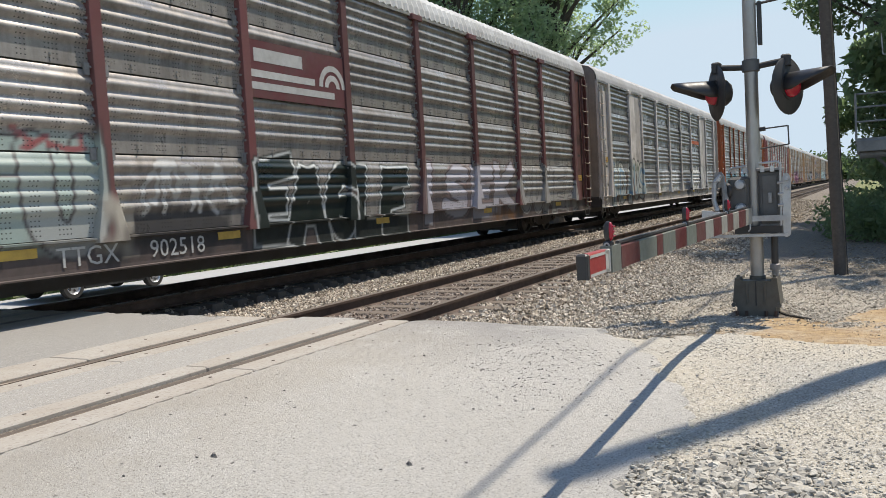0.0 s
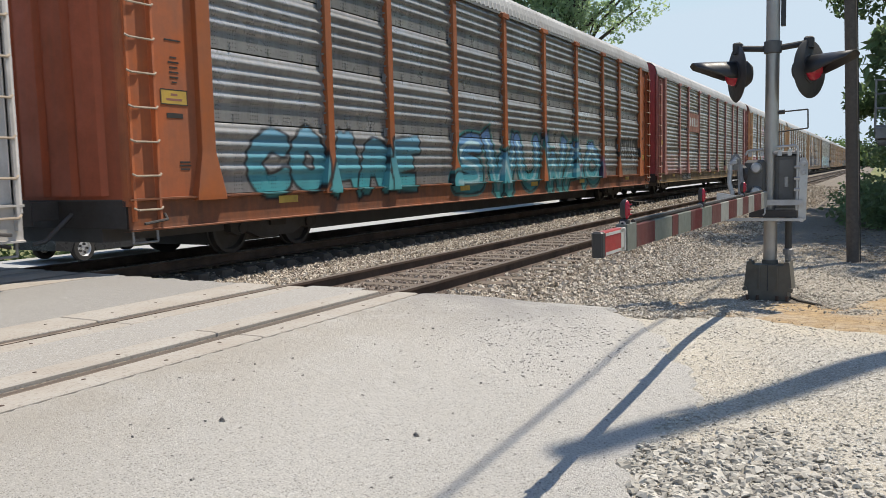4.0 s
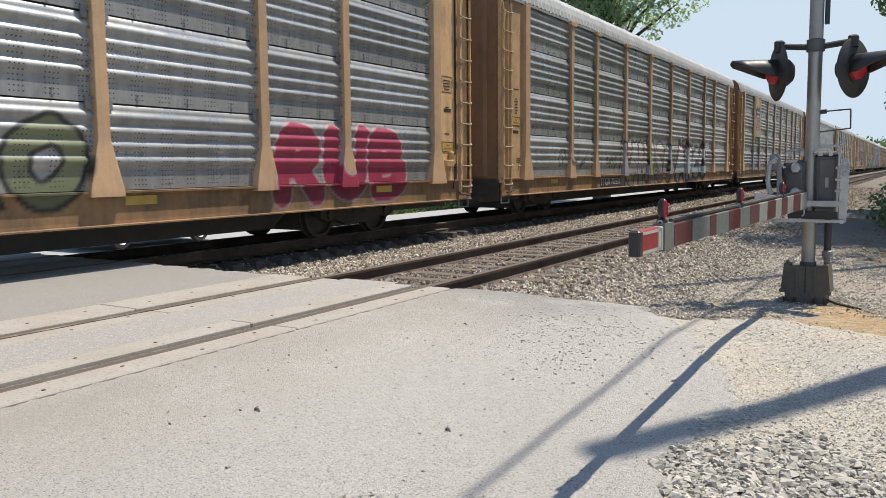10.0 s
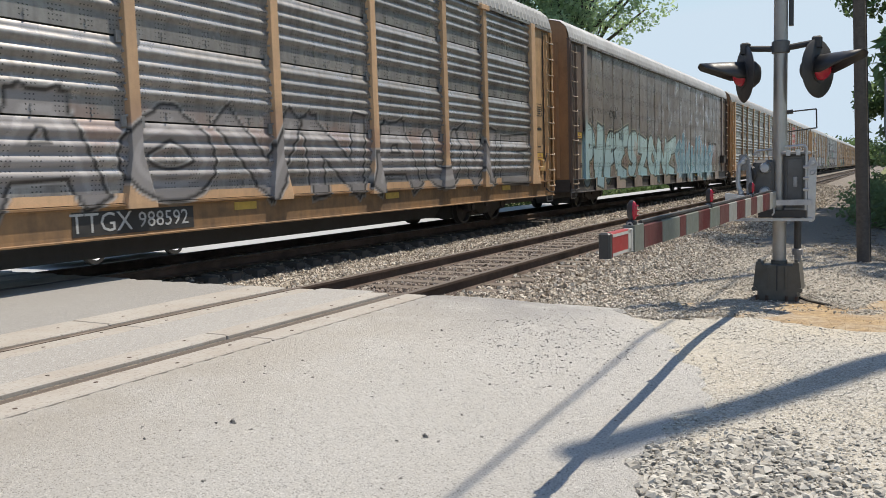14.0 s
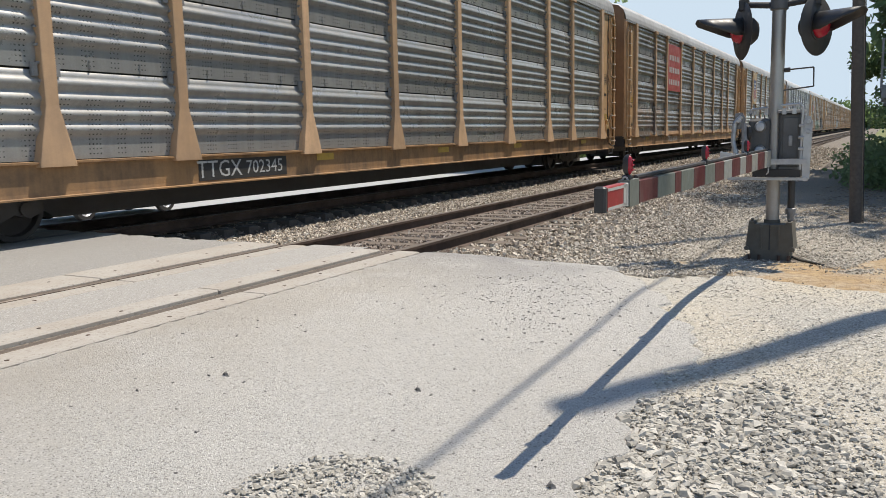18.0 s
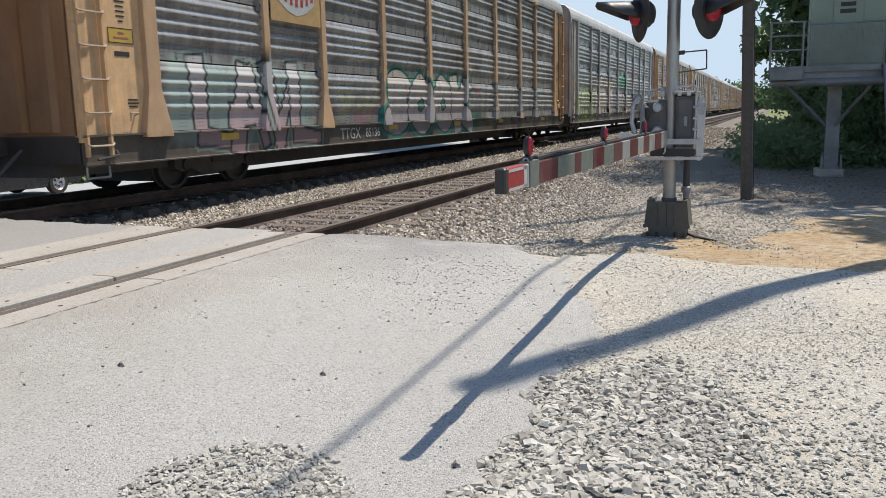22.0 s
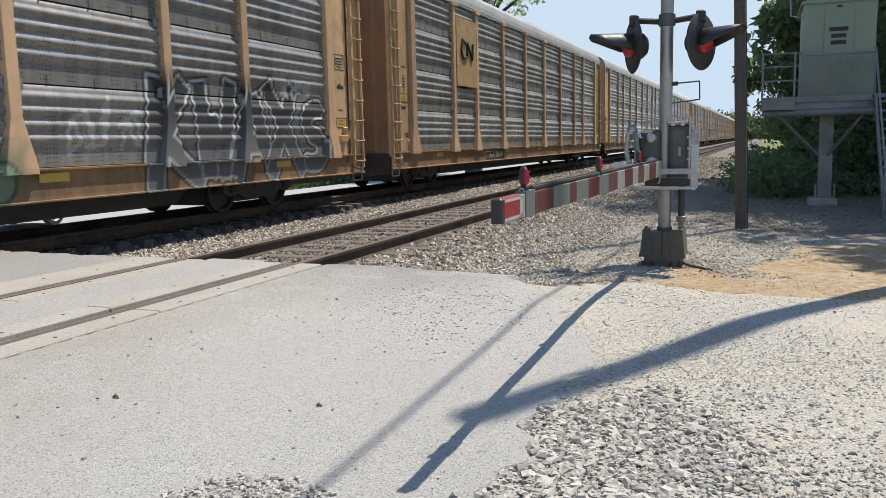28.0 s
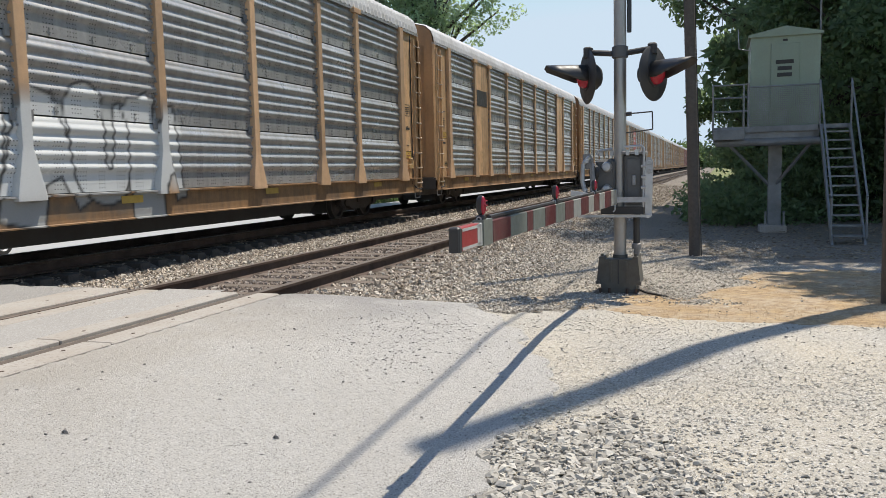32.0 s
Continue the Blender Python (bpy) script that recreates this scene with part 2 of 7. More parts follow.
def glow(name, color, strength):
    mat, nt, bsdf = material(name)
    bsdf.inputs["Base Color"].default_value = (*color, 1)
    bsdf.inputs["Roughness"].default_value = 0.25
    bsdf.inputs["Emission Color"].default_value = (*color, 1)
    bsdf.inputs["Emission Strength"].default_value = strength
    return mat


ASPHALT = mineral("asphalt_grey", [(0.285, 0.268, 0.242), (0.70, 0.67, 0.616), (0.45, 0.426, 0.386)], 130, 0.93, 1.0, 0.55, ((150, (0.14, 0.131, 0.118), 0.88, 0.65), (140, (0.72, 0.695, 0.645), 0.89, 0.5)), 0.013)


def stained(mat, color, y0, y1, x0, x1, strength=1.0):
    """A stain over part of the road, fading in from y0 to y1 and from x0 to x1, with a cloudy edge."""
    nt = mat.node_tree
    bsdf = nt.nodes["Principled BSDF"]
    old = bsdf.inputs["Base Color"].links[0].from_socket
    v = coords(nt)
    sep = nt.nodes.new("ShaderNodeSeparateXYZ")
    nt.links.new(v, sep.inputs[0])
    wave = noise_tex(nt, v, 1.7, 4, 0.6)

    def grade(sock, a, b, top=1.0):
        m = node(nt, "ShaderNodeMapRange", From_Min=a, From_Max=b, To_Max=top)
        nt.links.new(sock, m.inputs["Value"])
        return m.outputs[0]

    def product(a, b):
        m = math_node(nt, "MULTIPLY", True)
        nt.links.new(a, m.inputs[0])
        nt.links.new(b, m.inputs[1])
        return m.outputs[0]

    band = product(product(grade(sep.outputs[1], y0, y1), grade(sep.outputs[0], x0, x1)), grade(wave, 0.25, 0.55, strength))
    col = mixc(nt, 0.0, color, color)
    nt.links.new(band, col.node.inputs[0])
    nt.links.new(old, col.node.inputs[6])
    nt.links.new(col, bsdf.inputs["Base Color"])
    return mat


stained(ASPHALT, (0.29, 0.28, 0.268), 5.4, 7.3, -1.9, -2.9)
stained(ASPHALT, (0.39, 0.35, 0.295), 8.0, 6.0, -2.6, -4.1, 0.75)
ASPHALT_DARK = mineral("asphalt_between", [(0.20, 0.19, 0.174), (0.38, 0.365, 0.338), (0.26, 0.246, 0.225)], 110, 0.93, 0.7, 0.5, ((125, (0.13, 0.125, 0.118), 0.86, 0.5), (95, (0.5, 0.485, 0.46), 0.88, 0.4)), 0.007)
ASPHALT_MID = mineral("asphalt_gauge", [(0.26, 0.247, 0.226), (0.44, 0.42, 0.386), (0.32, 0.30, 0.27)], 110, 0.93, 0.7, 0.5, ((125, (0.16, 0.152, 0.14), 0.86, 0.5), (95, (0.58, 0.56, 0.53), 0.88, 0.4)), 0.007)
ASPHALT_FAR = mineral("asphalt_pale", [(0.34, 0.34, 0.33), (0.42, 0.42, 0.41), (0.36, 0.36, 0.35)], 40, 0.95, 0.3, 0.3)
CONCRETE = mineral("concrete_tan", [(0.34, 0.31, 0.27), (0.43, 0.40, 0.355), (0.33, 0.285, 0.235)], 45, 0.9, 0.4, 1.6, ((60, (0.24, 0.21, 0.18), 0.88, 0.5),), 0.005)
GRAVEL_BED = mineral("gravel_bed", [(0.35, 0.325, 0.28), (0.51, 0.48, 0.42), (0.53, 0.465, 0.355)], 90, 0.97, 0.8, 0.9, ((120, (0.23, 0.213, 0.188), 0.76, 0.6), (90, (0.66, 0.63, 0.575), 0.84, 0.6)), 0.012)
BALLAST_BED = mineral("ballast_bed", [(0.13, 0.108, 0.085), (0.28, 0.24, 0.195), (0.20, 0.165, 0.13)], 26, 0.97, 0.9, 0.5, ((38, (0.09, 0.076, 0.065), 0.72, 0.7),), 0.03)
FIELD = mineral("meadow", [(0.09, 0.13, 0.035), (0.17, 0.19, 0.06), (0.22, 0.19, 0.09)], 6, 0.98, 0.6, 0.05)
SOIL = mineral("shaded_soil", [(0.15, 0.125, 0.10), (0.27, 0.23, 0.185), (0.20, 0.16, 0.12)], 35, 0.98, 0.9, 0.8, ((60, (0.08, 0.065, 0.05), 0.7, 0.7), (40, (0.36, 0.30, 0.22), 0.88, 0.6)), 0.02)


def yard_mat():
    """Tan earth; where the attributes say so, straw, or leaf litter with tree shade in its colour, broken up by fine
    noise.
    """
    mat = mineral("dry_yard", [(0.22, 0.193, 0.155), (0.36, 0.322, 0.265), (0.29, 0.248, 0.19)], 34, 0.98, 0.8, 0.6, ((70, (0.15, 0.135, 0.115), 0.72, 0.6), (60, (0.55, 0.515, 0.455), 0.8, 0.7)), 0.012)
    nt = mat.node_tree
    bsdf = nt.nodes["Principled BSDF"]
    col = bsdf.inputs["Base Color"].links[0].from_socket
    v = coords(nt)
    fibre = noise_tex(nt, coords(nt, (5, 11, 8)), 1.0, 7, 0.8)
    straw = mixc(nt, ramp(nt, fibre, [(0.3, 0.0), (0.68, 1.0)]), (0.20, 0.125, 0.06), (0.57, 0.42, 0.235))
    straw = mixc(nt, ramp(nt, noise_tex(nt, v, 2.4, 4, 0.6), [(0.42, 0.0), (0.62, 0.8)]), straw, (0.42, 0.345, 0.25))
    straw = mixc(nt, ramp(nt, noise_tex(nt, v, 11, 5, 0.75), [(0.46, 0.0), (0.62, 0.8)]), straw, (0.23, 0.15, 0.085))
    mould_shade = mixc(nt, ramp(nt, noise_tex(nt, v, 38, 5, 0.75), [(0.35, 0.0), (0.65, 1.0)]), (0.10, 0.085, 0.07), (0.30, 0.26, 0.21))
    fine = noise_tex(nt, v, 17, 5, 0.7)
    for name, over, soft in (("straw", straw, 0.5), ("mould_shade", mould_shade, 0.3)):
        add = math_node(nt, "ADD")
        nt.links.new(attribute(nt, name).outputs["Fac"], add.inputs[0])
        nt.links.new(fine, add.inputs[1])
        low = mixc(nt, 0.0, (0, 0, 0), (0, 0, 0))
        nt.links.new(ramp(nt, add.outputs[0], [(0.72, 0.0), (0.72 + soft, 1.0)]), low.node.inputs[0])
        nt.links.new(col, low.node.inputs[6])
        nt.links.new(over, low.node.inputs[7])
        col = low
    nt.links.new(col, bsdf.inputs["Base Color"])
    return mat


YARD = yard_mat()
STONE = stone_mat("limestone", (0.27, 0.25, 0.212), (0.44, 0.408, 0.35), (0.61, 0.572, 0.498))
GRIT = stone_mat("pale_grit", (0.30, 0.278, 0.236), (0.48, 0.445, 0.382), (0.66, 0.62, 0.54))
STONE_WARM = stone_mat("ballast_stone", (0.18, 0.138, 0.098), (0.47, 0.395, 0.305), (0.77, 0.69, 0.575))
STONE_RUST = stone_mat("rusty_stone", (0.14, 0.105, 0.08), (0.30, 0.235, 0.185), (0.50, 0.44, 0.37))
SHOULDER = stone_mat("shoulder_stone", (0.20, 0.172, 0.133), (0.45, 0.40, 0.325), (0.70, 0.635, 0.54))
STONE_DARK = stone_mat("dark_pebble", (0.15, 0.14, 0.125), (0.23, 0.215, 0.2), (0.38, 0.36, 0.33))
STRAW = stone_mat("dry_straw", (0.30, 0.20, 0.10), (0.44, 0.31, 0.17), (0.60, 0.47, 0.30))
RAIL = weathered("rail_rust", (0.12, 0.078, 0.058), (0.03, 0.022, 0.018), 0.5, 0.75, 0.2, False, vary=0.1)
RAIL_TOP = plain("rail_head", (0.15, 0.115, 0.09), 0.6, 0.2, 0.4)
TIE = mineral("tie_wood", [(0.10, 0.075, 0.055), (0.2, 0.16, 0.125), (0.15, 0.12, 0.095)], 18, 0.95, 0.6, 2.0)
# Darker copy of the tie wood, with the train's shade in its colour.
TIE_SHADED = mineral("shaded_tie", [(0.06, 0.052, 0.046), (0.12, 0.105, 0.09), (0.08, 0.07, 0.062)], 18, 0.9, 0.6, 2.0)
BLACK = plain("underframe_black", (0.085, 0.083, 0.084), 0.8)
STEEL_DARK = weathered("cast_steel", (0.065, 0.062, 0.062), (0.05, 0.038, 0.03), 0.5, 0.8, 0.1, False)
WHEEL = plain("wheel_steel", (0.07, 0.066, 0.066), 0.55, 0.5)
GALV = plain("galvanised", (0.52, 0.53, 0.54), 0.45, 0.65, 0.25)
GALV_DULL = plain("galvanised_dull", (0.34, 0.34, 0.34), 0.55, 0.35, 0.4)
MAST = weathered("aluminium_mast", (0.52, 0.505, 0.485), (0.24, 0.21, 0.17), 0.35, 0.38, 0.65, True)
CAST_GREY = plain("cast_grey", (0.12, 0.124, 0.125), 0.65, 0.2, 0.45)
BASE_MAT = plain("base_casting", (0.13, 0.125, 0.105), 0.75, 0.15, 0.45)
HOOD = plain("hood_black", (0.028, 0.028, 0.03), 0.5, 0, 0.15)
RED_LIT = glow("lamp_red_lit", (0.30, 0.012, 0.028), 0.06)
RED = plain("reflective_red", (0.36, 0.03, 0.03), 0.45, 0, 0.2)
RED_DARK = plain("reflective_red_worn", (0.115, 0.018, 0.021), 0.5, 0, 0.35)
WHITE = plain("reflective_white", (0.56, 0.55, 0.51), 0.5, 0, 0.3)
REFLECT_PALE = plain("reflective_pale", (0.36, 0.365, 0.335), 0.5, 0, 0.35)
GREYGREEN = plain("reflective_grey", (0.175, 0.195, 0.168), 0.5, 0, 0.3)
POLE_WOOD = mineral("pole_wood", [(0.075, 0.064, 0.055), (0.135, 0.115, 0.098), (0.10, 0.084, 0.07)], 20, 0.95, 0.6, 2.0)
CABLE = plain("cable_black", (0.02, 0.02, 0.02), 0.6)
HUT = weathered("hut_paint", (0.29, 0.355, 0.26), (0.25, 0.25, 0.2), 0.35, 0.6, 0.0, True, vary=0.03)
HUT_STEEL = plain("stair_steel", (0.27, 0.28, 0.28), 0.5, 0.3, 0.3)
BARK = mineral("bark", [(0.05, 0.04, 0.03), (0.12, 0.1, 0.08), (0.08, 0.065, 0.05)], 14, 0.95, 0.9, 1.5)
LEAF = leaf_mat("leaf_green", (0.21, 0.29, 0.19), (0.38, 0.475, 0.33))
LEAF_DARK = leaf_mat("leaf_deep", (0.105, 0.155, 0.10), (0.22, 0.30, 0.17))
LEAF_FAR = leaf_mat("leaf_far", (0.06, 0.10, 0.05), (0.12, 0.17, 0.08))
GLASS_DARK = plain("car_glass", (0.02, 0.022, 0.025), 0.08)
CAR_DARK = plain("car_paint_dark", (0.03, 0.032, 0.036), 0.25, 0.3, 0.1)
TYRE = plain("tyre", (0.02, 0.02, 0.02), 0.85)
RIM = plain("alloy_rim", (0.62, 0.63, 0.64), 0.3, 0.8, 0.1)
INK_WHITE = plain("stencil_white", (0.56, 0.56, 0.54), 0.6, 0, 0.25)
INK_BLACK = plain("stencil_black", (0.03, 0.03, 0.03), 0.6, 0, 0.2)

# ---- plan ----
RAIL_B, RAIL_A = -4.56, -6.07          # near track, rail centres
FAR_C = -10.4                          # far track, centre line
FAR_RAILS = (FAR_C + 0.753, FAR_C - 0.753)
CROSS_END = 7.3                        # where the crossing surface stops


def ease(a, b, v):
    k = min(1.0, max(0.0, (v - a) / (b - a)))
    return k * k * (3 - 2 * k)


def line_at(table, v):
    """Straight lines through (v, value) pairs."""
    if v <= table[0][0]:
        return table[0][1]
    for (a, p), (b, q) in zip(table, table[1:]):
        if v <= b:
            return p + (q - p) * (v - a) / (b - a)
    return table[-1][1]


def side_z(y):
    """The verge beside the road: a raised gravel lane crosses it before the signal."""
    return sum(line_at([(2, -0.30), (3.2, -0.29), (4.3, -0.235), (5.2, -0.20), (5.7, -0.165), (6.3, -0.115), (7, -0.125), (8, -0.17), (9, -0.215), (10, -0.25)], y + d) for d in (-0.2, 0, 0.2)) / 3


def road_z(x, y):
    return side_z(y) * ease(-3.9, -1.3, x) - 0.85 * ease(-12.6, -19.0, x)


def bed_z(x, y):
    """The ballast and the land beside the tracks, away from the road."""
    z = -0.15
    z -= 0.18 * ease(-6.9, -8.6, x) - 0.13 * ease(-9.1, -9.6, x)      # lower ground between the two tracks
    z -= 0.13 * ease(-3.9, -2.6, x)
    z -= 0.80 * ease(-12.2, -17.5, x)
    return z


def verge_z(x, y):
    """From the ballast over to the lane and the earth round the signal."""
    k = ease(-2.9, -2.0, x)
    return bed_z(x, y) * (1 - k) + side_z(y) * k


def land_z(x, y):
    k = ease(CROSS_END - 0.15, CROSS_END + 0.1, y) * (1 - ease(-3.2, -2.0, x))
    near = road_z(x, y) * (1 - k) + verge_z(x, y) * k
    back = ease(-9.5, -10.5, y)
    return near * (1 - back) + bed_z(x, y) * back


def sheet(name, xs, ys, z, mat, label, category="", kind="structure", inside=None, rough=0.0):
    g = Geo()
    rows = [[(x, y, z(x, y) + (random.uniform(-rough, rough) if rough else 0)) for x in xs] for y in ys]
    w = len(xs)
    g.v = [p for row in rows for p in row]
    for j in range(len(ys) - 1):
        for i in range(w - 1):
            cx, cy = (xs[i] + xs[i + 1]) / 2, (ys[j] + ys[j + 1]) / 2
            if inside is None or inside(cx, cy):
                g.f.append((j * w + i, j * w + i + 1, (j + 1) * w + i + 1, (j + 1) * w + i))
    return tagged(new(name, g.mesh(name, mat, True)), label, category or name, kind=kind)


def span(a, b, step):
    n = max(1, round((b - a) / step))
    return [a + (b - a) * k / n for k in range(n + 1)]


# ---- ground ----
wide = [-1500, -600, -300, -150, -80, -50, -38] + span(-30, 12, 0.5) + [16, 24, 40, 80, 200, 600, 1500]
deep = [-600, -200, -80, -40, -20] + span(-12, 26, 0.5) + [32, 40, 55, 80, 120, 200, 320, 600, 1500, 2500]
sheet("ground", wide, deep, lambda x, y: land_z(x, y) - 0.07 - 0.05 * ease(-1.6, -1.9, x) * (1 - ease(-18, -26, x)), FIELD,
      "dry grassy land on both sides of the tracks", "ground")


def road_edge(y):
    """The ragged right edge of the asphalt."""
    base = line_at([(-9, -0.5), (1.6, -1.0), (2.4, -1.2), (2.87, -1.17), (3.15, -1.10), (3.43, -1.05), (3.85, -1.09), (4.3, -1.15), (4.6, -1.09), (5.0, -1.02), (5.4, -1.01), (5.6, -1.12), (5.9, -1.33), (6.4, -1.5), (6.9, -1.75), (7.6, -2.3)], y)
    return base + 0.05 * math.sin(9 * y) + 0.03 * math.sin(23 * y + 1)


def road_end(x):
    """How far along the tracks the asphalt reaches."""
    return line_at([(-30, 9.5), (-13, 7.6), (-7.4, 7.3), (-4.3, 7.34), (-3.0, 7.35), (-2.2, 7.7)], x) + 0.04 * math.sin(11 * x) + 0.025 * math.sin(27 * x)


STRIPS = ((-4.50, -4.24), (-4.98, -4.73), (-5.95, -5.72), (-6.68, -6.15))


def road_left(y):
    """Where the slab edge, and past its end the asphalt's far edge, bounds the near road."""
    return (0.012 * math.sin(31 * y) + 0.008 * math.sin(77 * y)) * (y < 7.2) + line_at([(7.30, -4.213), (7.36, -4.0), (7.40, -3.0), (7.72, -2.3)], y) + (0.03 * math.sin(19 * y) if y > 7.3 else 0)


def banded(name, y0, y1, step, left, right, cols, z, mat, label, category):
    """A strip of ground between two edges that bend with y; its rim drops into the soil."""
    g = Geo()
    rows = []
    for y in span(y0, y1, step):
        a, b = left(y), max(left(y) + 0.02, right(y))
        row = [(a + (b - a) * k / cols, y, z(a + (b - a) * k / cols, y)) for k in range(cols + 1)]
        rows.append(row + [(b + 0.03, y, z(b, y) - 0.035)])
    rows.append([(x, y + 0.04, zz - 0.05) for x, y, zz in rows[-1]])
    g.strip(rows)
    return tagged(new(name, g.mesh(name, mat, True)), label, category, kind="structure")


banded("road", -9, 7.70, 0.04, road_left, road_edge, 40, road_z, ASPHALT, "sun-bleached grey asphalt road over the crossing with worn edges", "road")
g = Geo()
g.strip([[(x, y, road_z(x, y)) for y in span(-9, 7.0, 0.5)] + [(x, road_end(x), road_z(x, 7)), (x, road_end(x) + 0.05, -0.2)] for x in reversed(span(-13.0, -6.70, 0.1))])
tagged(new("road_between", g.mesh("road_between", ASPHALT_DARK, True)), "grey asphalt between the two tracks of the crossing", "road", kind="structure")
sheet("road_middle", span(-5.72, -4.98, 0.37), span(-9, 7.4, 0.4), lambda x, y: 0.0, ASPHALT_MID, "grey asphalt strip between the rails of the crossing", "road")
sheet("road_beyond", span(-26.5, -13.0, 0.5), span(-9, 8.5, 0.5), lambda x, y: land_z(x, min(y, 7.0)) + 0.012, ASPHALT_FAR, "pale asphalt approach beyond the tracks", "road")
sheet("street", [-22.2, -20, -18.2, -16.5], [8.5, 9, 12, 20, 40, 80, 160, 320], lambda x, y: land_z(x, y) + 0.03, ASPHALT_FAR, "pale asphalt street running beside the railway", "road")
sheet("gravel_shoulder", span(-3.2, 9, 0.2), span(-6, 8.6, 0.2), lambda x, y: road_z(x, y) - 0.018, GRAVEL_BED, "packed pale gravel and stone dust beside the road", "gravel",
      inside=lambda x, y: x > road_edge(y) - 0.5 and y < line_at([(-3.2, 7.1), (-2.0, 7.35), (-1.4, 8.0), (-0.8, 8.6)], x))
sheet("ballast_bed", span(-16, -1.2, 0.25), span(7.2, 40, 0.4) + [60, 100, 160, 260, 420], lambda x, y: verge_z(x, y) - 0.03, BALLAST_BED, "dusty stone ballast bed under the tracks", "ballast", rough=0.012)


def waves(x, y):
    return 0.22 * math.sin(5.3 * x + 2 * y) + 0.2 * math.sin(4.1 * y - 1.7 * x) + 0.12 * math.sin(13 * x - 7 * y) + 0.07 * math.sin(23 * x + 17 * y)


def straw_here(x, y):
    """How thick dead grass covers the earth, 0 to 1."""
    top = line_at([(-1.7, 8.3), (-0.9, 9.2), (-0.3, 9.4), (0.0, 10.0), (0.35, 11.4), (1.1, 12.4), (2.0, 12.1), (4.0, 12.5), (6.0, 11.5)], x)
    low = 7.35 + 0.62 * max(0.0, -0.25 - x)
    w = waves(x, y)
    return max(0.0, min(1.0, (y - low + 0.3 * w) / 0.25, (top - y + 1.6 * w) / 0.6, 0.75 + 1.3 * w + 0.5 * ease(-0.6, 1.2, x)))


# Where the ground colour is darkened for the trees' shade, 0 to 1.
def shade_soil(x, y):
    return ease(-0.4, 0.5, y - 12.9 - 1.1 * max(0, 0.2 - x) + waves(x, y))


def yard():
    """Earth round the signal, the poles and the hut, with straw, and leaf litter darkened for the tree shade, on it."""
    xs, ys = span(-2.5, 9, 0.1), span(7.0, 30, 0.1)
    ob = sheet("dirt_patch", xs, ys, lambda x, y: verge_z(x, y) - 0.030 + 0.024 * ease(7.35, 7.75, y - 0.62 * max(0.0, -0.25 - x)) + 0.006 * math.sin(3 * x + 2 * y) * ease(7.5, 8.5, y), YARD, "dry brown earth with straw around the signal and the equipment hut", "dirt", rough=0.006,
               inside=lambda x, y: x > -2.3 + 0.4 * waves(y, x))
    pts = [v.co for v in ob.data.vertices]
    for name, of in (("straw", straw_here), ("mould_shade", shade_soil)):
        ob.data.attributes.new(name, "FLOAT", "POINT").data.foreach_set("value", [of(p.x, p.y) for p in pts])


yard()


# ---- tracks ----
def rail_geo(y0, y1):
    prof = [(-0.075, -0.17), (0.075, -0.17), (0.075, -0.158), (0.012, -0.135), (0.012, -0.045), (0.036, -0.035), (0.036, -0.006), (0.03, 0.0),
            (-0.03, 0.0), (-0.036, -0.006), (-0.036, -0.035), (-0.012, -0.045), (-0.012, -0.135), (-0.075, -0.158)]
    g = Geo()
    n = len(prof)
    ys = [y0, y1]
    g.v = [(x, y, z) for y in ys for x, z in prof]
    g.f = [(k, n + k, n + (k + 1) % n, (k + 1) % n) for k in range(n)]
    return g


def track(name, cx, y0, y1, label, tie_to, cover=None, half=1.3, wood=TIE, drop=0.0):
    tr = thing(name, label, "railway track", pose(cx, 0, 0), kind="structure")
    for s in (1, -1):
        me = rail_geo(y0, y1).mesh("rail", RAIL)
        me.materials.append(RAIL_TOP)
        for p in me.polygons:
            if p.normal.z > 0.3 and p.center.z > -0.02:
                p.material_index = 1
        part("rail", me, None, tr, m=pose(0.753 * s, 0, 0))
    tie_me = Geo().cbox(-half, half, -0.115, 0.115, -0.33, -0.14, 0.012).mesh("tie", wood)
    plate = Geo().box(-0.1, 0.1, -0.09, 0.09, -0.14, -0.162 + 0.01).mesh("tie_plate", RAIL)
    y = y0 + 0.3
    far = Geo()
    while y < y1:
        if not cover or not cover[0] < y < cover[1]:
            m = pose(random.uniform(-0.04, 0.04), y, random.uniform(-0.012, 0.006) - drop, 0, 0, random.uniform(-1, 1))
            if CROSS_END < y < tie_to:
                tie = part("tie", tie_me, None, tr, m=m)
                for s in (1, -1):
                    part("tie_plate", plate, None, tie, m=pose(0.753 * s, 0, 0))
            else:
                far.box(-half, half, -0.115, 0.115, -0.33, -0.14, m)
        y += 0.53
    ob = part("distant_ties", far, wood, tr)
    ob["kind"] = "stuff"
    return tr


track("near_track", (RAIL_A + RAIL_B) / 2, -60, 420, "empty railway track with rusty rails on wooden ties", 45, (-8.8, CROSS_END + 0.1))
track("far_track", FAR_C, -60, 420, "railway track under the passing freight train", 40, (-8.8, CROSS_END + 0.1), 1.2, TIE_SHADED, 0.07)

# crossing slabs beside the rails, with bolt holes
slab_group = "crossing slabs"
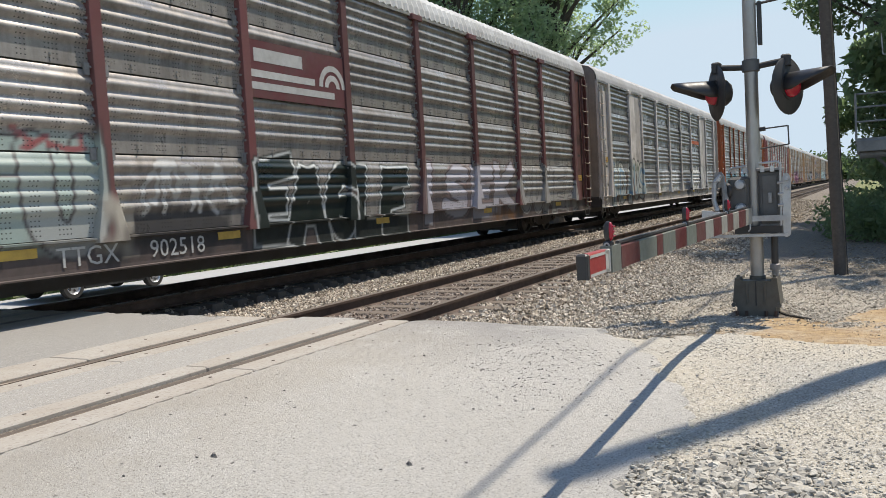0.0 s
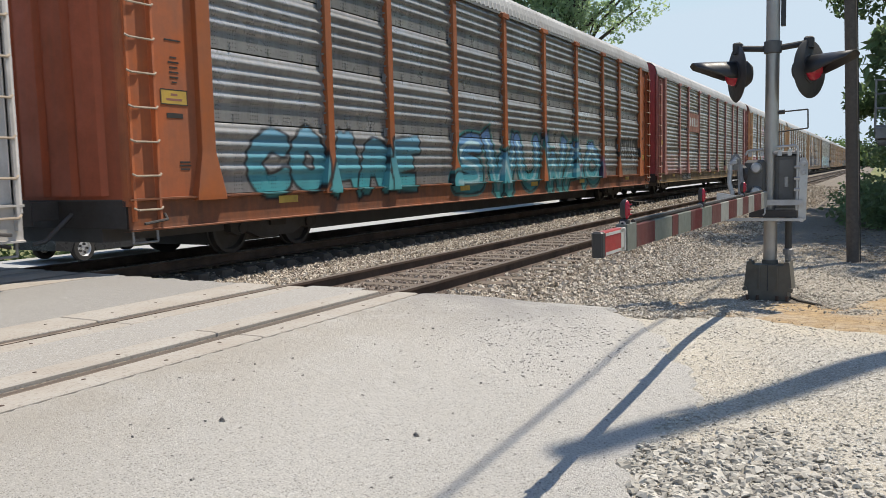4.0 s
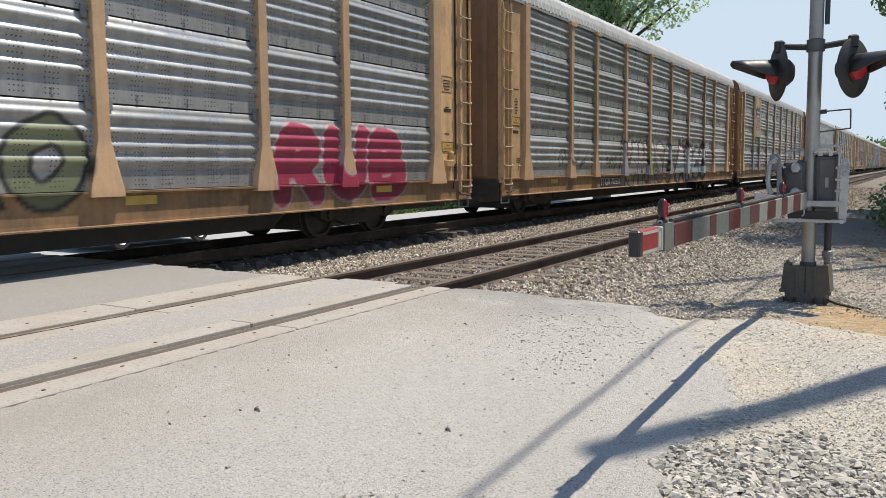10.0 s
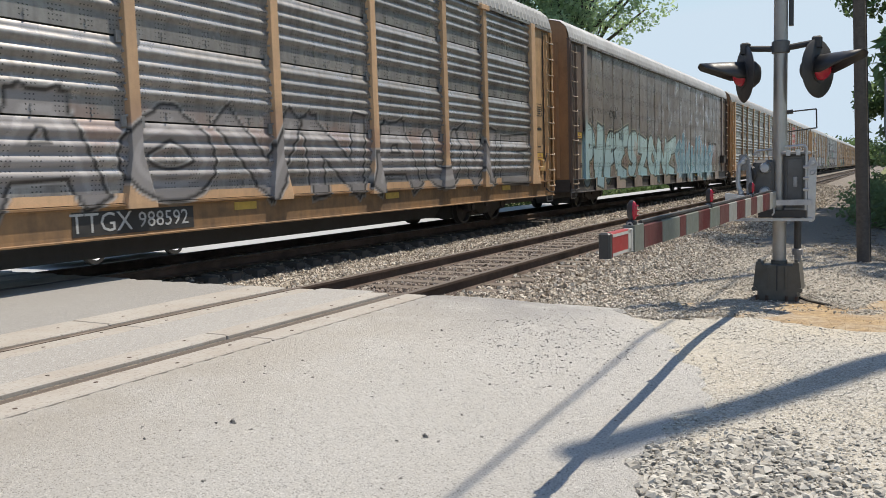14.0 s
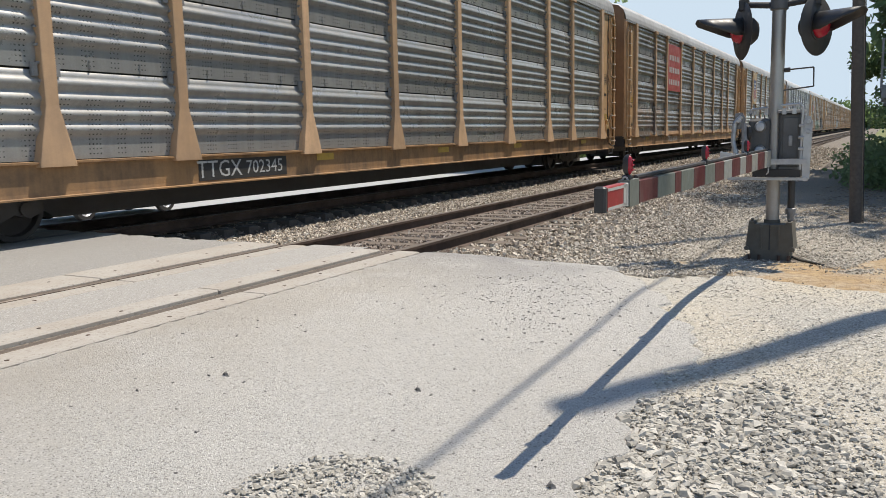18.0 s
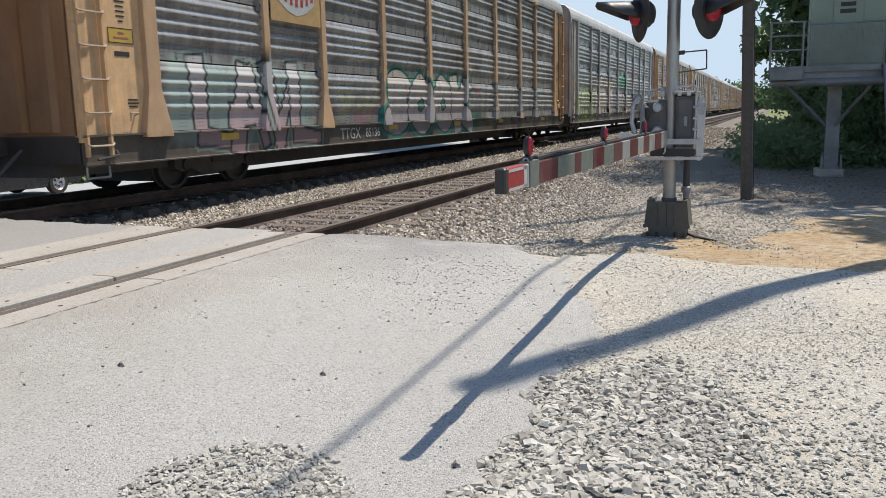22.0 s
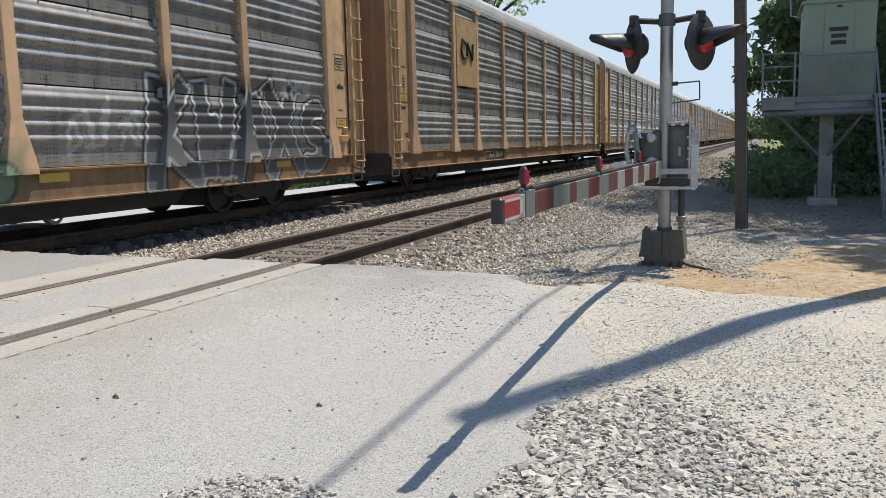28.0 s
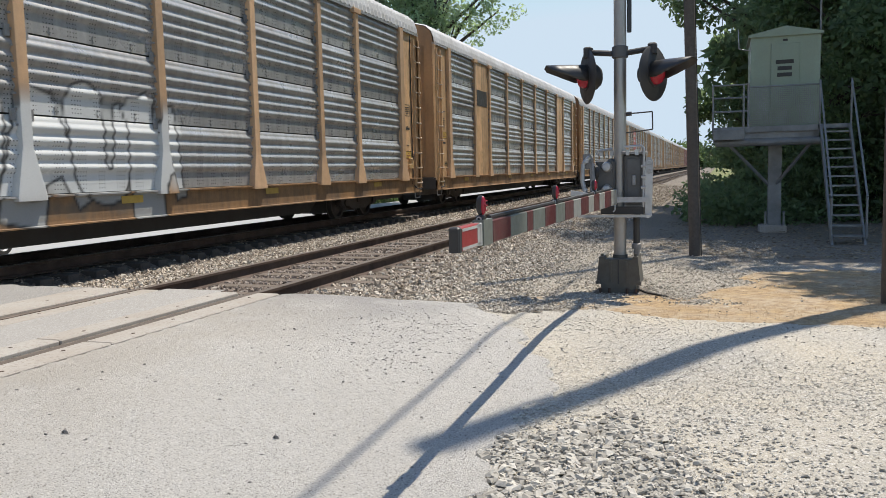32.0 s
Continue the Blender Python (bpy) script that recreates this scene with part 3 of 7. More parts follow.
for x0, x1 in STRIPS:
    y = CROSS_END - 0.03
    while y > -8.5:
        ln = 2.44
        g = Geo().cbox(x0, x1, -ln + 0.008, 0, -0.16, 0.008, 0.01)
        slab = thing("crossing_slab", "worn tan concrete slab bolted beside a crossing rail", "crossing slab", pose(0, y, random.uniform(-0.003, 0.003)), slab_group, data=g.mesh("crossing_slab", CONCRETE))
        for k in range(4):
            b = Geo().lathe([(0.0, 0.011), (0.013, 0.011), (0.018, 0.006)], 8)
            part("bolt", b, RAIL, slab, m=pose((x0 + x1) / 2 + (0.04 if k % 2 else -0.04), -0.3 - 0.6 * k, 0))
        y -= ln
g = Geo()
for xr in (RAIL_A, RAIL_B):
    g.box(xr - 0.16, xr + 0.16, -9, CROSS_END, -0.17, -0.028)
g.box(-4.30, -4.16, -9, CROSS_END - 0.1, -0.17, -0.02)
tagged(new("flangeway_fill", g.mesh("flangeway_fill", SOIL)), "dark grit packed in the flangeways", "flangeway", kind="structure")
g = Geo()
for xr in FAR_RAILS:
    g.box(xr - 0.6, xr - 0.1, -9, 7.4, -0.1, 0.004)
    g.box(xr + 0.1, xr + 0.6, -9, 7.4, -0.1, 0.004)
tagged(new("far_crossing_slab", g.mesh("far_crossing_slab", CONCRETE)), "concrete slabs along the far track rails", "crossing slab", kind="structure")


# ---- loose stones ----
def rocks(name, label, spots, sizes, mat, flat=0.5, category="gravel"):
    """Many small broken stones in one mesh."""
    n = len(spots)
    rng = np.random.RandomState(len(spots) + len(name))
    base = np.array([(-1.0, -0.75, -0.8), (0.85, -0.95, -0.8), (1.0, 0.8, -0.8), (-0.8, 0.95, -0.8), (-0.55, -0.35, 0.75), (0.5, -0.6, 0.9), (0.55, 0.35, 0.7), (-0.4, 0.5, 0.95)], float)
    tri = np.array([(4, 5, 6), (4, 6, 7), (0, 1, 5), (0, 5, 4), (1, 2, 6), (1, 6, 5), (2, 3, 7), (2, 7, 6), (3, 0, 4), (3, 4, 7)])
    v = base[None] * (1 + rng.uniform(-0.4, 0.25, (n, 8, 1))) + rng.uniform(-0.3, 0.3, (n, 8, 3))
    v *= np.stack([np.ones(n), rng.uniform(0.55, 0.95, n), rng.uniform(flat * 0.6, flat, n)], -1)[:, None]
    a, b = rng.uniform(0, math.tau, n), rng.uniform(-0.6, 0.6, n) * min(1.0, flat)
    ca, sa, cb, sb = np.cos(a)[:, None], np.sin(a)[:, None], np.cos(b)[:, None], np.sin(b)[:, None]
    x, y, z = v[..., 0], v[..., 1], v[..., 2]
    x, z = x * cb - z * sb, x * sb + z * cb
    x, y = x * ca - y * sa, x * sa + y * ca
    s = np.asarray(sizes)[:, None]
    pos = np.asarray(spots)
    v = np.stack([x * s + pos[:, :1], y * s + pos[:, 1:2], z * s + pos[:, 2:3]], -1).reshape(-1, 3)
    f = (tri[None] + 8 * np.arange(n)[:, None, None]).reshape(-1, 3)
    me = bpy.data.meshes.new(name)
    me.vertices.add(len(v))
    me.vertices.foreach_set("co", v.ravel())
    me.loops.add(f.size)
    me.loops.foreach_set("vertex_index", f.ravel())
    me.polygons.add(len(f))
    me.polygons.foreach_set("loop_start", np.arange(0, f.size, 3))
    me.polygons.foreach_set("loop_total", np.full(len(f), 3))
    me.polygons.foreach_set("use_smooth", np.zeros(len(me.polygons), bool))
    me.update(calc_edges=True)
    me.materials.append(mat)
    return tagged(new(name, me), label, category, kind="stuff")


def scatter(n, x0, x1, y0, y1, z, keep=None, seed=1, near=0.0):
    """n spots in a rectangle; near draws them towards y0."""
    rng = np.random.RandomState(seed)
    out = []
    while len(out) < n:
        x = rng.uniform(x0, x1)
        k = rng.uniform() ** (1 + near)
        y = y0 + (y1 - y0) * k
        if keep is None or keep(x, y):
            out.append((x, y, z(x, y)))
    return out




def beside(x, y):
    return x > road_edge(y) + 0.02


rng = np.random.RandomState(7)


def sizes(n, lo, hi, seed, skew=1.6):
    return lo + (hi - lo) * np.random.RandomState(seed).uniform(size=n) ** skew


def off_rails(x, y):
    return all(abs(x - r) > 0.09 for r in (RAIL_A, RAIL_B, *FAR_RAILS))


def off_ties(x, y):
    return off_rails(x, y) and (abs(x + 5.315) > 1.3 or (y + 59.7) % 0.53 > 0.13 and (y + 59.7) % 0.53 < 0.40 or rng.uniform() < 0.12)


n = 24000
rocks("ballast_stones", "pale broken ballast stones between and beside the tracks", scatter(n, -9.0, -2.2, 7.42, 27, lambda x, y: bed_z(x, y) - 0.018 + rng.uniform(0, 0.035), lambda x, y: off_ties(x, y) and abs(x + 5.315) > 0.72, 3, 0.7), sizes(n, 0.016, 0.04, 4), STONE_WARM, 0.7)
n = 7000
rocks("gauge_stones", "rust-stained ballast stones between the rails", scatter(n, -6.0, -4.63, 7.42, 27, lambda x, y: bed_z(x, y) - 0.018 + rng.uniform(0, 0.03), off_ties, 23, 0.7), sizes(n, 0.014, 0.038, 24), STONE_RUST, 0.7)
n = 5000
rocks("far_ballast", "grey ballast stones under the passing train", scatter(n, -12.2, -9.0, 7.42, 30, lambda x, y: bed_z(x, y) - 0.015 + rng.uniform(0, 0.03), off_rails, 29, 0.5), sizes(n, 0.012, 0.032, 30), STONE_RUST, 0.7)
n = 8000
rocks("distant_ballast", "pale ballast stones further along the tracks", scatter(n, -9.0, -2.0, 24, 60, lambda x, y: bed_z(x, y) - 0.01 + rng.uniform(0, 0.04), off_ties, 13, 0.6), sizes(n, 0.025, 0.06, 14), STONE_WARM, 0.75)
n = 24000
spots = scatter(n, -3.4, 0.9, 7.4, 16.5, lambda x, y: verge_z(x, y) - 0.012 + rng.uniform(0, 0.02 + 0.01 * (x < -2.2)), lambda x, y: y > line_at([(-3.4, 7.40), (-2.6, 7.25), (-2.0, 7.4), (-1.4, 8.0), (-0.8, 8.55), (0.9, 9.0)], x) + 0.3 * waves(x, y) and rng.uniform() > 0.93 * straw_here(x, y) + 0.2 * ease(-0.5, 0.5, x), 5, 0.6)
rocks("shoulder_stones", "grey crushed stone around the signal base", spots, sizes(n, 0.012, 0.032, 6) * np.array([1.0 - 0.42 * ease(-2.6, -1.7, p[0]) for p in spots]), SHOULDER, 0.6)


def dusty(x, y):
    """Tracks of bare tan dust through the gravel, away from the asphalt."""
    w = math.sin(1.7 * x + 2.9 * y) + math.sin(3.1 * y - 1.3 * x + 1) + 0.6 * math.sin(5.3 * x + 2 * y)
    return ease(-0.2, 0.6, x) * ease(-0.8, 0.3, w)


def slabs(x, y):
    """How thick the large broken stones lie: a heap along the asphalt, thinning out away from it."""
    k = 1.0 - 0.97 * ease(-0.5, 0.75, x + 0.3 * math.sin(2.3 * y + 1))
    return beside(x, y) and rng.uniform() < k * (1 - ease(4.2, 4.75, y + 0.25 * math.sin(4 * x) + 0.5 * ease(-0.7, 0.1, x))) * ease(2.75, 3.15, y + 0.15 * math.sin(5 * x) + 0.3 * ease(-0.6, -1.1, x))


def chips(x, y):
    """Smaller chips: thick on the slope up to the lane, sparse on the dust and on the lane itself."""
    k = 1 - 0.8 * dusty(x, y) * (1 - ease(4.6, 5.2, y))
    return beside(x, y) and rng.uniform() < k * (0.12 + 0.88 * ease(2.6, 3.2, y + 0.2 * math.sin(3 * x))) * (1 - 0.93 * ease(5.7, 6.5, y + 0.2 * math.sin(3 * x)))


n = 2600
spots = [p for p in scatter(n, -2.4, -1.35, 1.8, 3.0, lambda x, y: road_z(x, y) + 0.002 + rng.uniform(0, 0.012), lambda x, y: ((x + 1.86) / 0.42) ** 2 + ((y - 2.42) / 0.54) ** 2 < 0.75 + 0.4 * rng.uniform(), 51)]
rocks("gravel_heap", "small heap of grey crushed stone on the asphalt", spots, sizes(n, 0.006, 0.024, 52, 1.9), STONE, 0.4)
n = 3000
spots = scatter(n, -1.4, 1.3, 2.5, 5.0, lambda x, y: road_z(x, y) - 0.018 + rng.uniform(0, 0.02), slabs, 7)
rocks("gravel_stones", "loose flat limestone pieces heaped at the road's edge", spots, sizes(n, 0.011, 0.043, 8, 1.9) * np.array([1.0 - 0.5 * ease(-0.6, 0.5, p[0]) for p in spots]), STONE, 0.40)
n = 13000
spots = scatter(n, -2.0, 2.8, 2.3, 7.2, lambda x, y: road_z(x, y) - 0.017 + rng.uniform(0, 0.009), chips, 39)
rocks("small_chips", "small grey stone chips spread over the dust", spots, sizes(n, 0.006, 0.02, 40, 1.7) * np.array([1.0 - 0.55 * ease(4.2, 5.4, p[1]) for p in spots]), GRIT, 0.36)
n = 15000
rocks("fine_gravel", "fine pale gravel and stone dust", scatter(n, -2.6, 4.2, 1.8, 8.2, lambda x, y: road_z(x, y) - 0.0165 + rng.uniform(0, 0.004), lambda x, y: beside(x, y) and y < 7.5 + 0.62 * max(0.0, -0.25 - x) and rng.uniform() < (1 - 0.5 * dusty(x, y)) * (0.35 + 0.65 * ease(-0.2, 0.5, math.sin(2.1 * x + 1.3 * y) + math.sin(3.7 * y - x))), 9), sizes(n, 0.004, 0.012, 10, 2.0), GRIT, 0.3)
n = 500
rocks("lane_pebbles", "dark and grey pebbles on the gravel lane", scatter(n, -2.0, 4.0, 5.6, 8.6, lambda x, y: verge_z(x, y) - 0.006, lambda x, y: x > road_edge(y), 41), sizes(n, 0.004, 0.012, 42, 2.2), STONE_DARK, 0.6)
n = 9000
rocks("road_grit", "pale and dark grit lying on the asphalt", scatter(n, -4.15, -0.9, 2.0, 7.6, lambda x, y: road_z(x, y) + 0.0005, lambda x, y: x < road_edge(y), 19), sizes(n, 0.0022, 0.006, 20, 1.6), GRIT, 0.5)
n = 600
rocks("loose_pebbles", "dark pebbles scattered over the asphalt", scatter(n, -4.1, -1.15, 2.2, 7.4, lambda x, y: road_z(x, y) + 0.002, lambda x, y: x < road_edge(y) and rng.uniform() < 0.03 + 0.97 * math.exp(-((x + 2.3) / 0.55) ** 2 - ((y - 5.9) / 0.8) ** 2), 11), sizes(n, 0.006, 0.013, 12, 2.0), STONE_DARK)
for x, y, s in ((-3.12, 3.2, 0.028), (-2.22, 3.74, 0.026), (-1.19, 3.1, 0.03), (-3.3, 2.75, 0.013), (-2.75, 2.6, 0.012), (-1.62, 2.75, 0.016)):
    rocks("loose_stone", "single dark stone lying on the asphalt", [(x, y, road_z(x, y) + s * 0.3)], [s * 0.85], STONE_DARK, 0.6, category="stone")["kind"] = ""

n = 5000
rocks("leaf_litter", "fallen leaves and twigs on the shaded earth", scatter(n, -1.2, 6.5, 13.2, 22, lambda x, y: -0.235 + rng.uniform(0, 0.015), lambda x, y: y > 13.4 + max(0, 0.2 - x), 37, 0.5), sizes(n, 0.012, 0.04, 38, 1.8), stone_mat("dead_leaf", (0.10, 0.075, 0.05), (0.22, 0.17, 0.11), (0.42, 0.34, 0.23)), 0.2, "leaf litter")

# dead grass blades
g = Geo()
r = random.Random(5)
for k in range(24000):
    x, y = r.uniform(-1.5, 5.5), r.uniform(7.3, 13.0)
    if straw_here(x, y) < 0.3 + 0.6 * r.random():
        continue
    a, h = r.uniform(0, math.tau), r.uniform(0.002, 0.022)
    ln = r.uniform(0.02, 0.06)
    lx, ly = ln * math.cos(a), ln * math.sin(a)
    dx, dy, z = -0.003 * math.sin(a), 0.003 * math.cos(a), verge_z(x, y) - 0.006
    g.add([(x - dx, y - dy, z), (x + dx, y + dy, z), (x + lx, y + ly, z + h)], [(0, 1, 2)])
tagged(new("dry_grass", g.mesh("dry_grass", STRAW)), "dead straw-coloured grass blades on the earth", "dry grass", kind="stuff")

# ---- spray paint ----
GLYPHS = {
    "A": [[(0, 0), (0.4, 1), (0.6, 1), (1, 0)], [(0.2, 0.38), (0.8, 0.38)]],
    "B": [[(0.1, 0), (0.1, 1), (0.7, 0.95), (0.85, 0.75), (0.6, 0.52), (0.1, 0.5)], [(0.6, 0.52), (0.95, 0.28), (0.7, 0.02), (0.1, 0)]],
    "C": [[(0.95, 0.85), (0.6, 1), (0.15, 0.8), (0.05, 0.4), (0.25, 0.05), (0.65, 0), (0.95, 0.15)]],
    "D": [[(0.1, 0), (0.1, 1), (0.6, 0.95), (0.95, 0.6), (0.9, 0.3), (0.6, 0.03), (0.1, 0)]],
    "E": [[(0.95, 1), (0.1, 0.95), (0.1, 0.03), (0.95, 0)], [(0.1, 0.5), (0.75, 0.5)]],
    "G": [[(0.95, 0.85), (0.5, 1), (0.1, 0.7), (0.08, 0.3), (0.45, 0), (0.9, 0.15), (0.9, 0.45), (0.55, 0.45)]],
    "X": [[(0.05, 0), (0.95, 1)], [(0.05, 1), (0.95, 0)]],
    "I": [[(0.5, 0), (0.5, 1)]],
    "K": [[(0.1, 0), (0.1, 1)], [(0.95, 1), (0.15, 0.45), (0.95, 0)]],
    "L": [[(0.15, 1), (0.1, 0.03), (0.9, 0)]],
    "M": [[(0.05, 0), (0.15, 1), (0.5, 0.35), (0.85, 1), (0.95, 0)]],
    "N": [[(0.08, 0), (0.12, 1), (0.88, 0.05), (0.92, 1)]],
    "O": [[(0.5, 1), (0.1, 0.75), (0.1, 0.25), (0.5, 0), (0.9, 0.25), (0.9, 0.75), (0.5, 1)]],
    "P": [[(0.1, 0), (0.15, 1), (0.75, 0.95), (0.92, 0.7), (0.7, 0.48), (0.15, 0.45)]],
    "R": [[(0.1, 0), (0.15, 1), (0.75, 0.95), (0.9, 0.72), (0.65, 0.5), (0.15, 0.47)], [(0.5, 0.48), (0.95, 0)]],
    "S": [[(0.92, 0.88), (0.5, 1), (0.12, 0.78), (0.3, 0.55), (0.8, 0.42), (0.88, 0.15), (0.5, 0), (0.06, 0.12)]],
    "T": [[(0.02, 0.95), (0.98, 1)], [(0.5, 0.98), (0.48, 0)]],
    "U": [[(0.08, 1), (0.1, 0.25), (0.4, 0), (0.75, 0.1), (0.9, 0.4), (0.92, 1)]],
    "V": [[(0.02, 1), (0.5, 0), (0.98, 1)]],
    "W": [[(0.02, 1), (0.25, 0), (0.5, 0.6), (0.75, 0), (0.98, 1)]],
    "Z": [[(0.05, 0.95), (0.95, 1), (0.08, 0.03), (0.98, 0)]],
}


def rounded(pts):
    """Corners cut twice, so that strokes curve."""
    for _ in range(2):
        out = [pts[0]]
        for (a, b), (c, d) in zip(pts, pts[1:]):
            out += [(0.75 * a + 0.25 * c, 0.75 * b + 0.25 * d), (0.25 * a + 0.75 * c, 0.25 * b + 0.75 * d)]
        pts = out + [pts[-1]]
    return pts


def letters(text, u0, u1, z0, z1, fill, line=(0.02, 0.02, 0.02), halo=None, w=0.13, ow=0.055, hw=0.05, fill2=None, seed=1, on=0.96, core=None, spike=0.0, shadow=None, taper=0.0):
    """A painted piece: fat letters, each with its outline over the one before, in metres along the car and up."""
    r = random.Random(seed)
    glyphs = []
    step = (u1 - u0) / len(text)
    for k, ch in enumerate(text):
        lean, grow, lift = r.uniform(-0.12, 0.12), r.uniform(0.94, 1.1), r.uniform(-0.04, 0.05)
        segs = []
        for stroke in GLYPHS[ch]:
            pts = []
            for q, (x, y) in enumerate(stroke):
                x += r.uniform(-0.05, 0.05)
                y += r.uniform(-0.04, 0.04)
                if spike and q in (0, len(stroke) - 1):
                    x, y = x + r.choice((-1, 1)) * spike, y + spike * (0.8 if y > 0.5 else -0.4)
                pts.append((u0 + (k + 0.1 + 0.8 * x) * step + lean * y, z0 + w + (z1 - z0 - 2 * w) * (y * grow + lift)))
            if ch in "BCDGOPRSU":
                pts = rounded(pts)
            m = max(1, len(pts) - 1)
            segs += [(a, b, taper * (2 * q / m - 1), taper * (2 * (q + 1) / m - 1)) for q, (a, b) in enumerate(zip(pts, pts[1:]))]
        glyphs.append((segs, ch not in "BCDGOPRSU"))
    return dict(kind="letters", glyphs=glyphs, core=core, fill=fill, fill2=fill2 or fill, line=line, halo=halo, w=w, ow=max(ow, 0.03) + 0.015, hw=hw, on=max(on, 0.86), shadow=shadow, box=(u0 - 0.5, u1 + 0.5, z0 - 0.45, z1 + 0.45), zr=(z0, z1))


def scrawl(u0, u1, z0, z1, color, w=0.022, loops=4, seed=1, on=0.85):
    """Thin looping tag lines."""
    r = random.Random(seed)
    segs = []
    for k in range(loops):
        c = u0 + (u1 - u0) * (k + 0.5) / loops
        pts = rounded([(c + r.uniform(-0.55, 0.55) * (u1 - u0) / loops, r.uniform(z0, z1)) for _ in range(6)])
        segs += [(a, b, 0.0, 0.0) for a, b in zip(pts, pts[1:])]
    return dict(kind="letters", glyphs=[(segs, False)], fill=color, fill2=color, line=color, shadow=None, halo=None, w=w, ow=0.012, hw=0.0, on=on, box=(u0 - 0.2, u1 + 0.2, z0 - 0.2, z1 + 0.2), zr=(z0, z1))


def cloud(u0, u1, z0, z1, color, on=0.7, seed=1):
    """A fogged patch of paint with a ragged edge."""
    return dict(kind="cloud", box=(u0, u1, z0, z1), fill=color, on=on, seed=seed)


def spray_at(pieces, y, z):
    rgb = np.zeros((len(y), 3))
    on = np.zeros(len(y))

    def lay(color, a):
        a = np.clip(a, 0, 1)[:, None]
        keep = on[:, None] * (1 - a)
        tot = np.maximum(keep + a, 1e-6)
        rgb[:] = (rgb * keep + np.asarray(color) * a) / tot
        on[:] = np.clip(on * (1 - a[:, 0]) + a[:, 0], 0, 1)

    for p in pieces:
        a, b, c, d = p["box"]
        inside = (y > a) & (y < b) & (z > c) & (z < d)
        if not inside.any():
            continue
        if p["kind"] == "cloud":
            s = p["seed"]
            wob = 0.12 * np.sin(7 * y + s) + 0.1 * np.sin(11 * z + 5 * y + 2 * s) + 0.06 * np.sin(23 * y - 9 * z)
            e = np.minimum(np.minimum(y - a, b - y) / 0.3, np.minimum(z - c, d - z) / 0.22) + 4 * wob * 0.6
            lay(p["fill"], np.where(inside, p["on"] * np.clip(e, 0, 1), 0))
            continue
        w, ow, hw = p["w"], p["ow"], p["hw"]
        soft = 0.028
        far = []
        for segs, square in p["glyphs"]:
            dist = np.full(len(y), 9.0)
            for (ax, az), (bx, bz), thin0, thin1 in segs:
                ln = max(math.hypot(bx - ax, bz - az), 1e-6)
                dx, dz = (bx - ax) / ln, (bz - az) / ln
                t = (y - ax) * dx + (z - az) * dz
                over = np.maximum(np.maximum(-t, t - ln), 0)
                off = np.abs((y - ax) * dz - (z - az) * dx)
                d = np.maximum(over, off) if square else np.hypot(over, off)
                dist = np.minimum(dist, d + w * (thin0 + (thin1 - thin0) * np.clip(t / ln, 0, 1)) if thin0 or thin1 else d)
            far.append(dist)
        near = np.minimum.reduce(far)
        if p["halo"]:
            lay(p["halo"], p["on"] * np.clip((w + ow + hw - near) / soft + 0.5, 0, 1))
        k = np.clip((z - p["zr"][0]) / (p["zr"][1] - p["zr"][0]), 0, 1)[:, None]
        mix = np.asarray(p["fill2"]) * (1 - k) + np.asarray(p["fill"]) * k
        for dist in far:
            lay(p["line"], p["on"] * np.clip((w + ow - dist) / soft + 0.5, 0, 1))
            f = np.clip((w - dist) / soft + 0.5, 0, 1)[:, None]
            rgb[:] = rgb * (1 - f) + mix * f
            if p.get("core"):
                lay(p["core"], 0.8 * np.clip((0.25 * w - dist) / soft + 0.5, 0, 1))
    return rgb, on


def grid_mesh(name, pts, mat, pieces, off, smooth=False):
    """A mesh over rows of points; paint is laid where the pieces reach. off: where its origin lies on the car (along, up)."""
    rows, cols = pts.shape[:2]
    v = pts.reshape(-1, 3)
    idx = np.arange(rows * cols).reshape(rows, cols)
    f = np.stack([idx[:-1, :-1], idx[:-1, 1:], idx[1:, 1:], idx[1:, :-1]], -1).reshape(-1, 4)
    me = bpy.data.meshes.new(name)
    me.vertices.add(len(v))
    me.vertices.foreach_set("co", v.ravel())
    me.loops.add(f.size)
    me.loops.foreach_set("vertex_index", f.ravel())
    me.polygons.add(len(f))
    me.polygons.foreach_set("loop_start", np.arange(0, f.size, 4))
    me.polygons.foreach_set("loop_total", np.full(len(f), 4))
    me.polygons.foreach_set("use_smooth", np.full(len(me.polygons), smooth))
    me.update(calc_edges=True)
    me.materials.append(mat)
    rgb, on = spray_at(pieces, v[:, 1] + off[0], v[:, 2] + off[1])
    col = me.attributes.new("spray", "FLOAT_COLOR", "POINT")
    col.data.foreach_set("color", np.concatenate([rgb, np.ones((len(v), 1))], 1).ravel())
    fac = me.attributes.new("spray_on", "FLOAT", "POINT")
    fac.data.foreach_set("value", on)
    return me


def touches(pieces, y0, y1, z0, z1):
    return any(p["box"][0] < y1 and p["box"][1] > y0 and p["box"][2] < z1 and p["box"][3] > z0 for p in pieces)


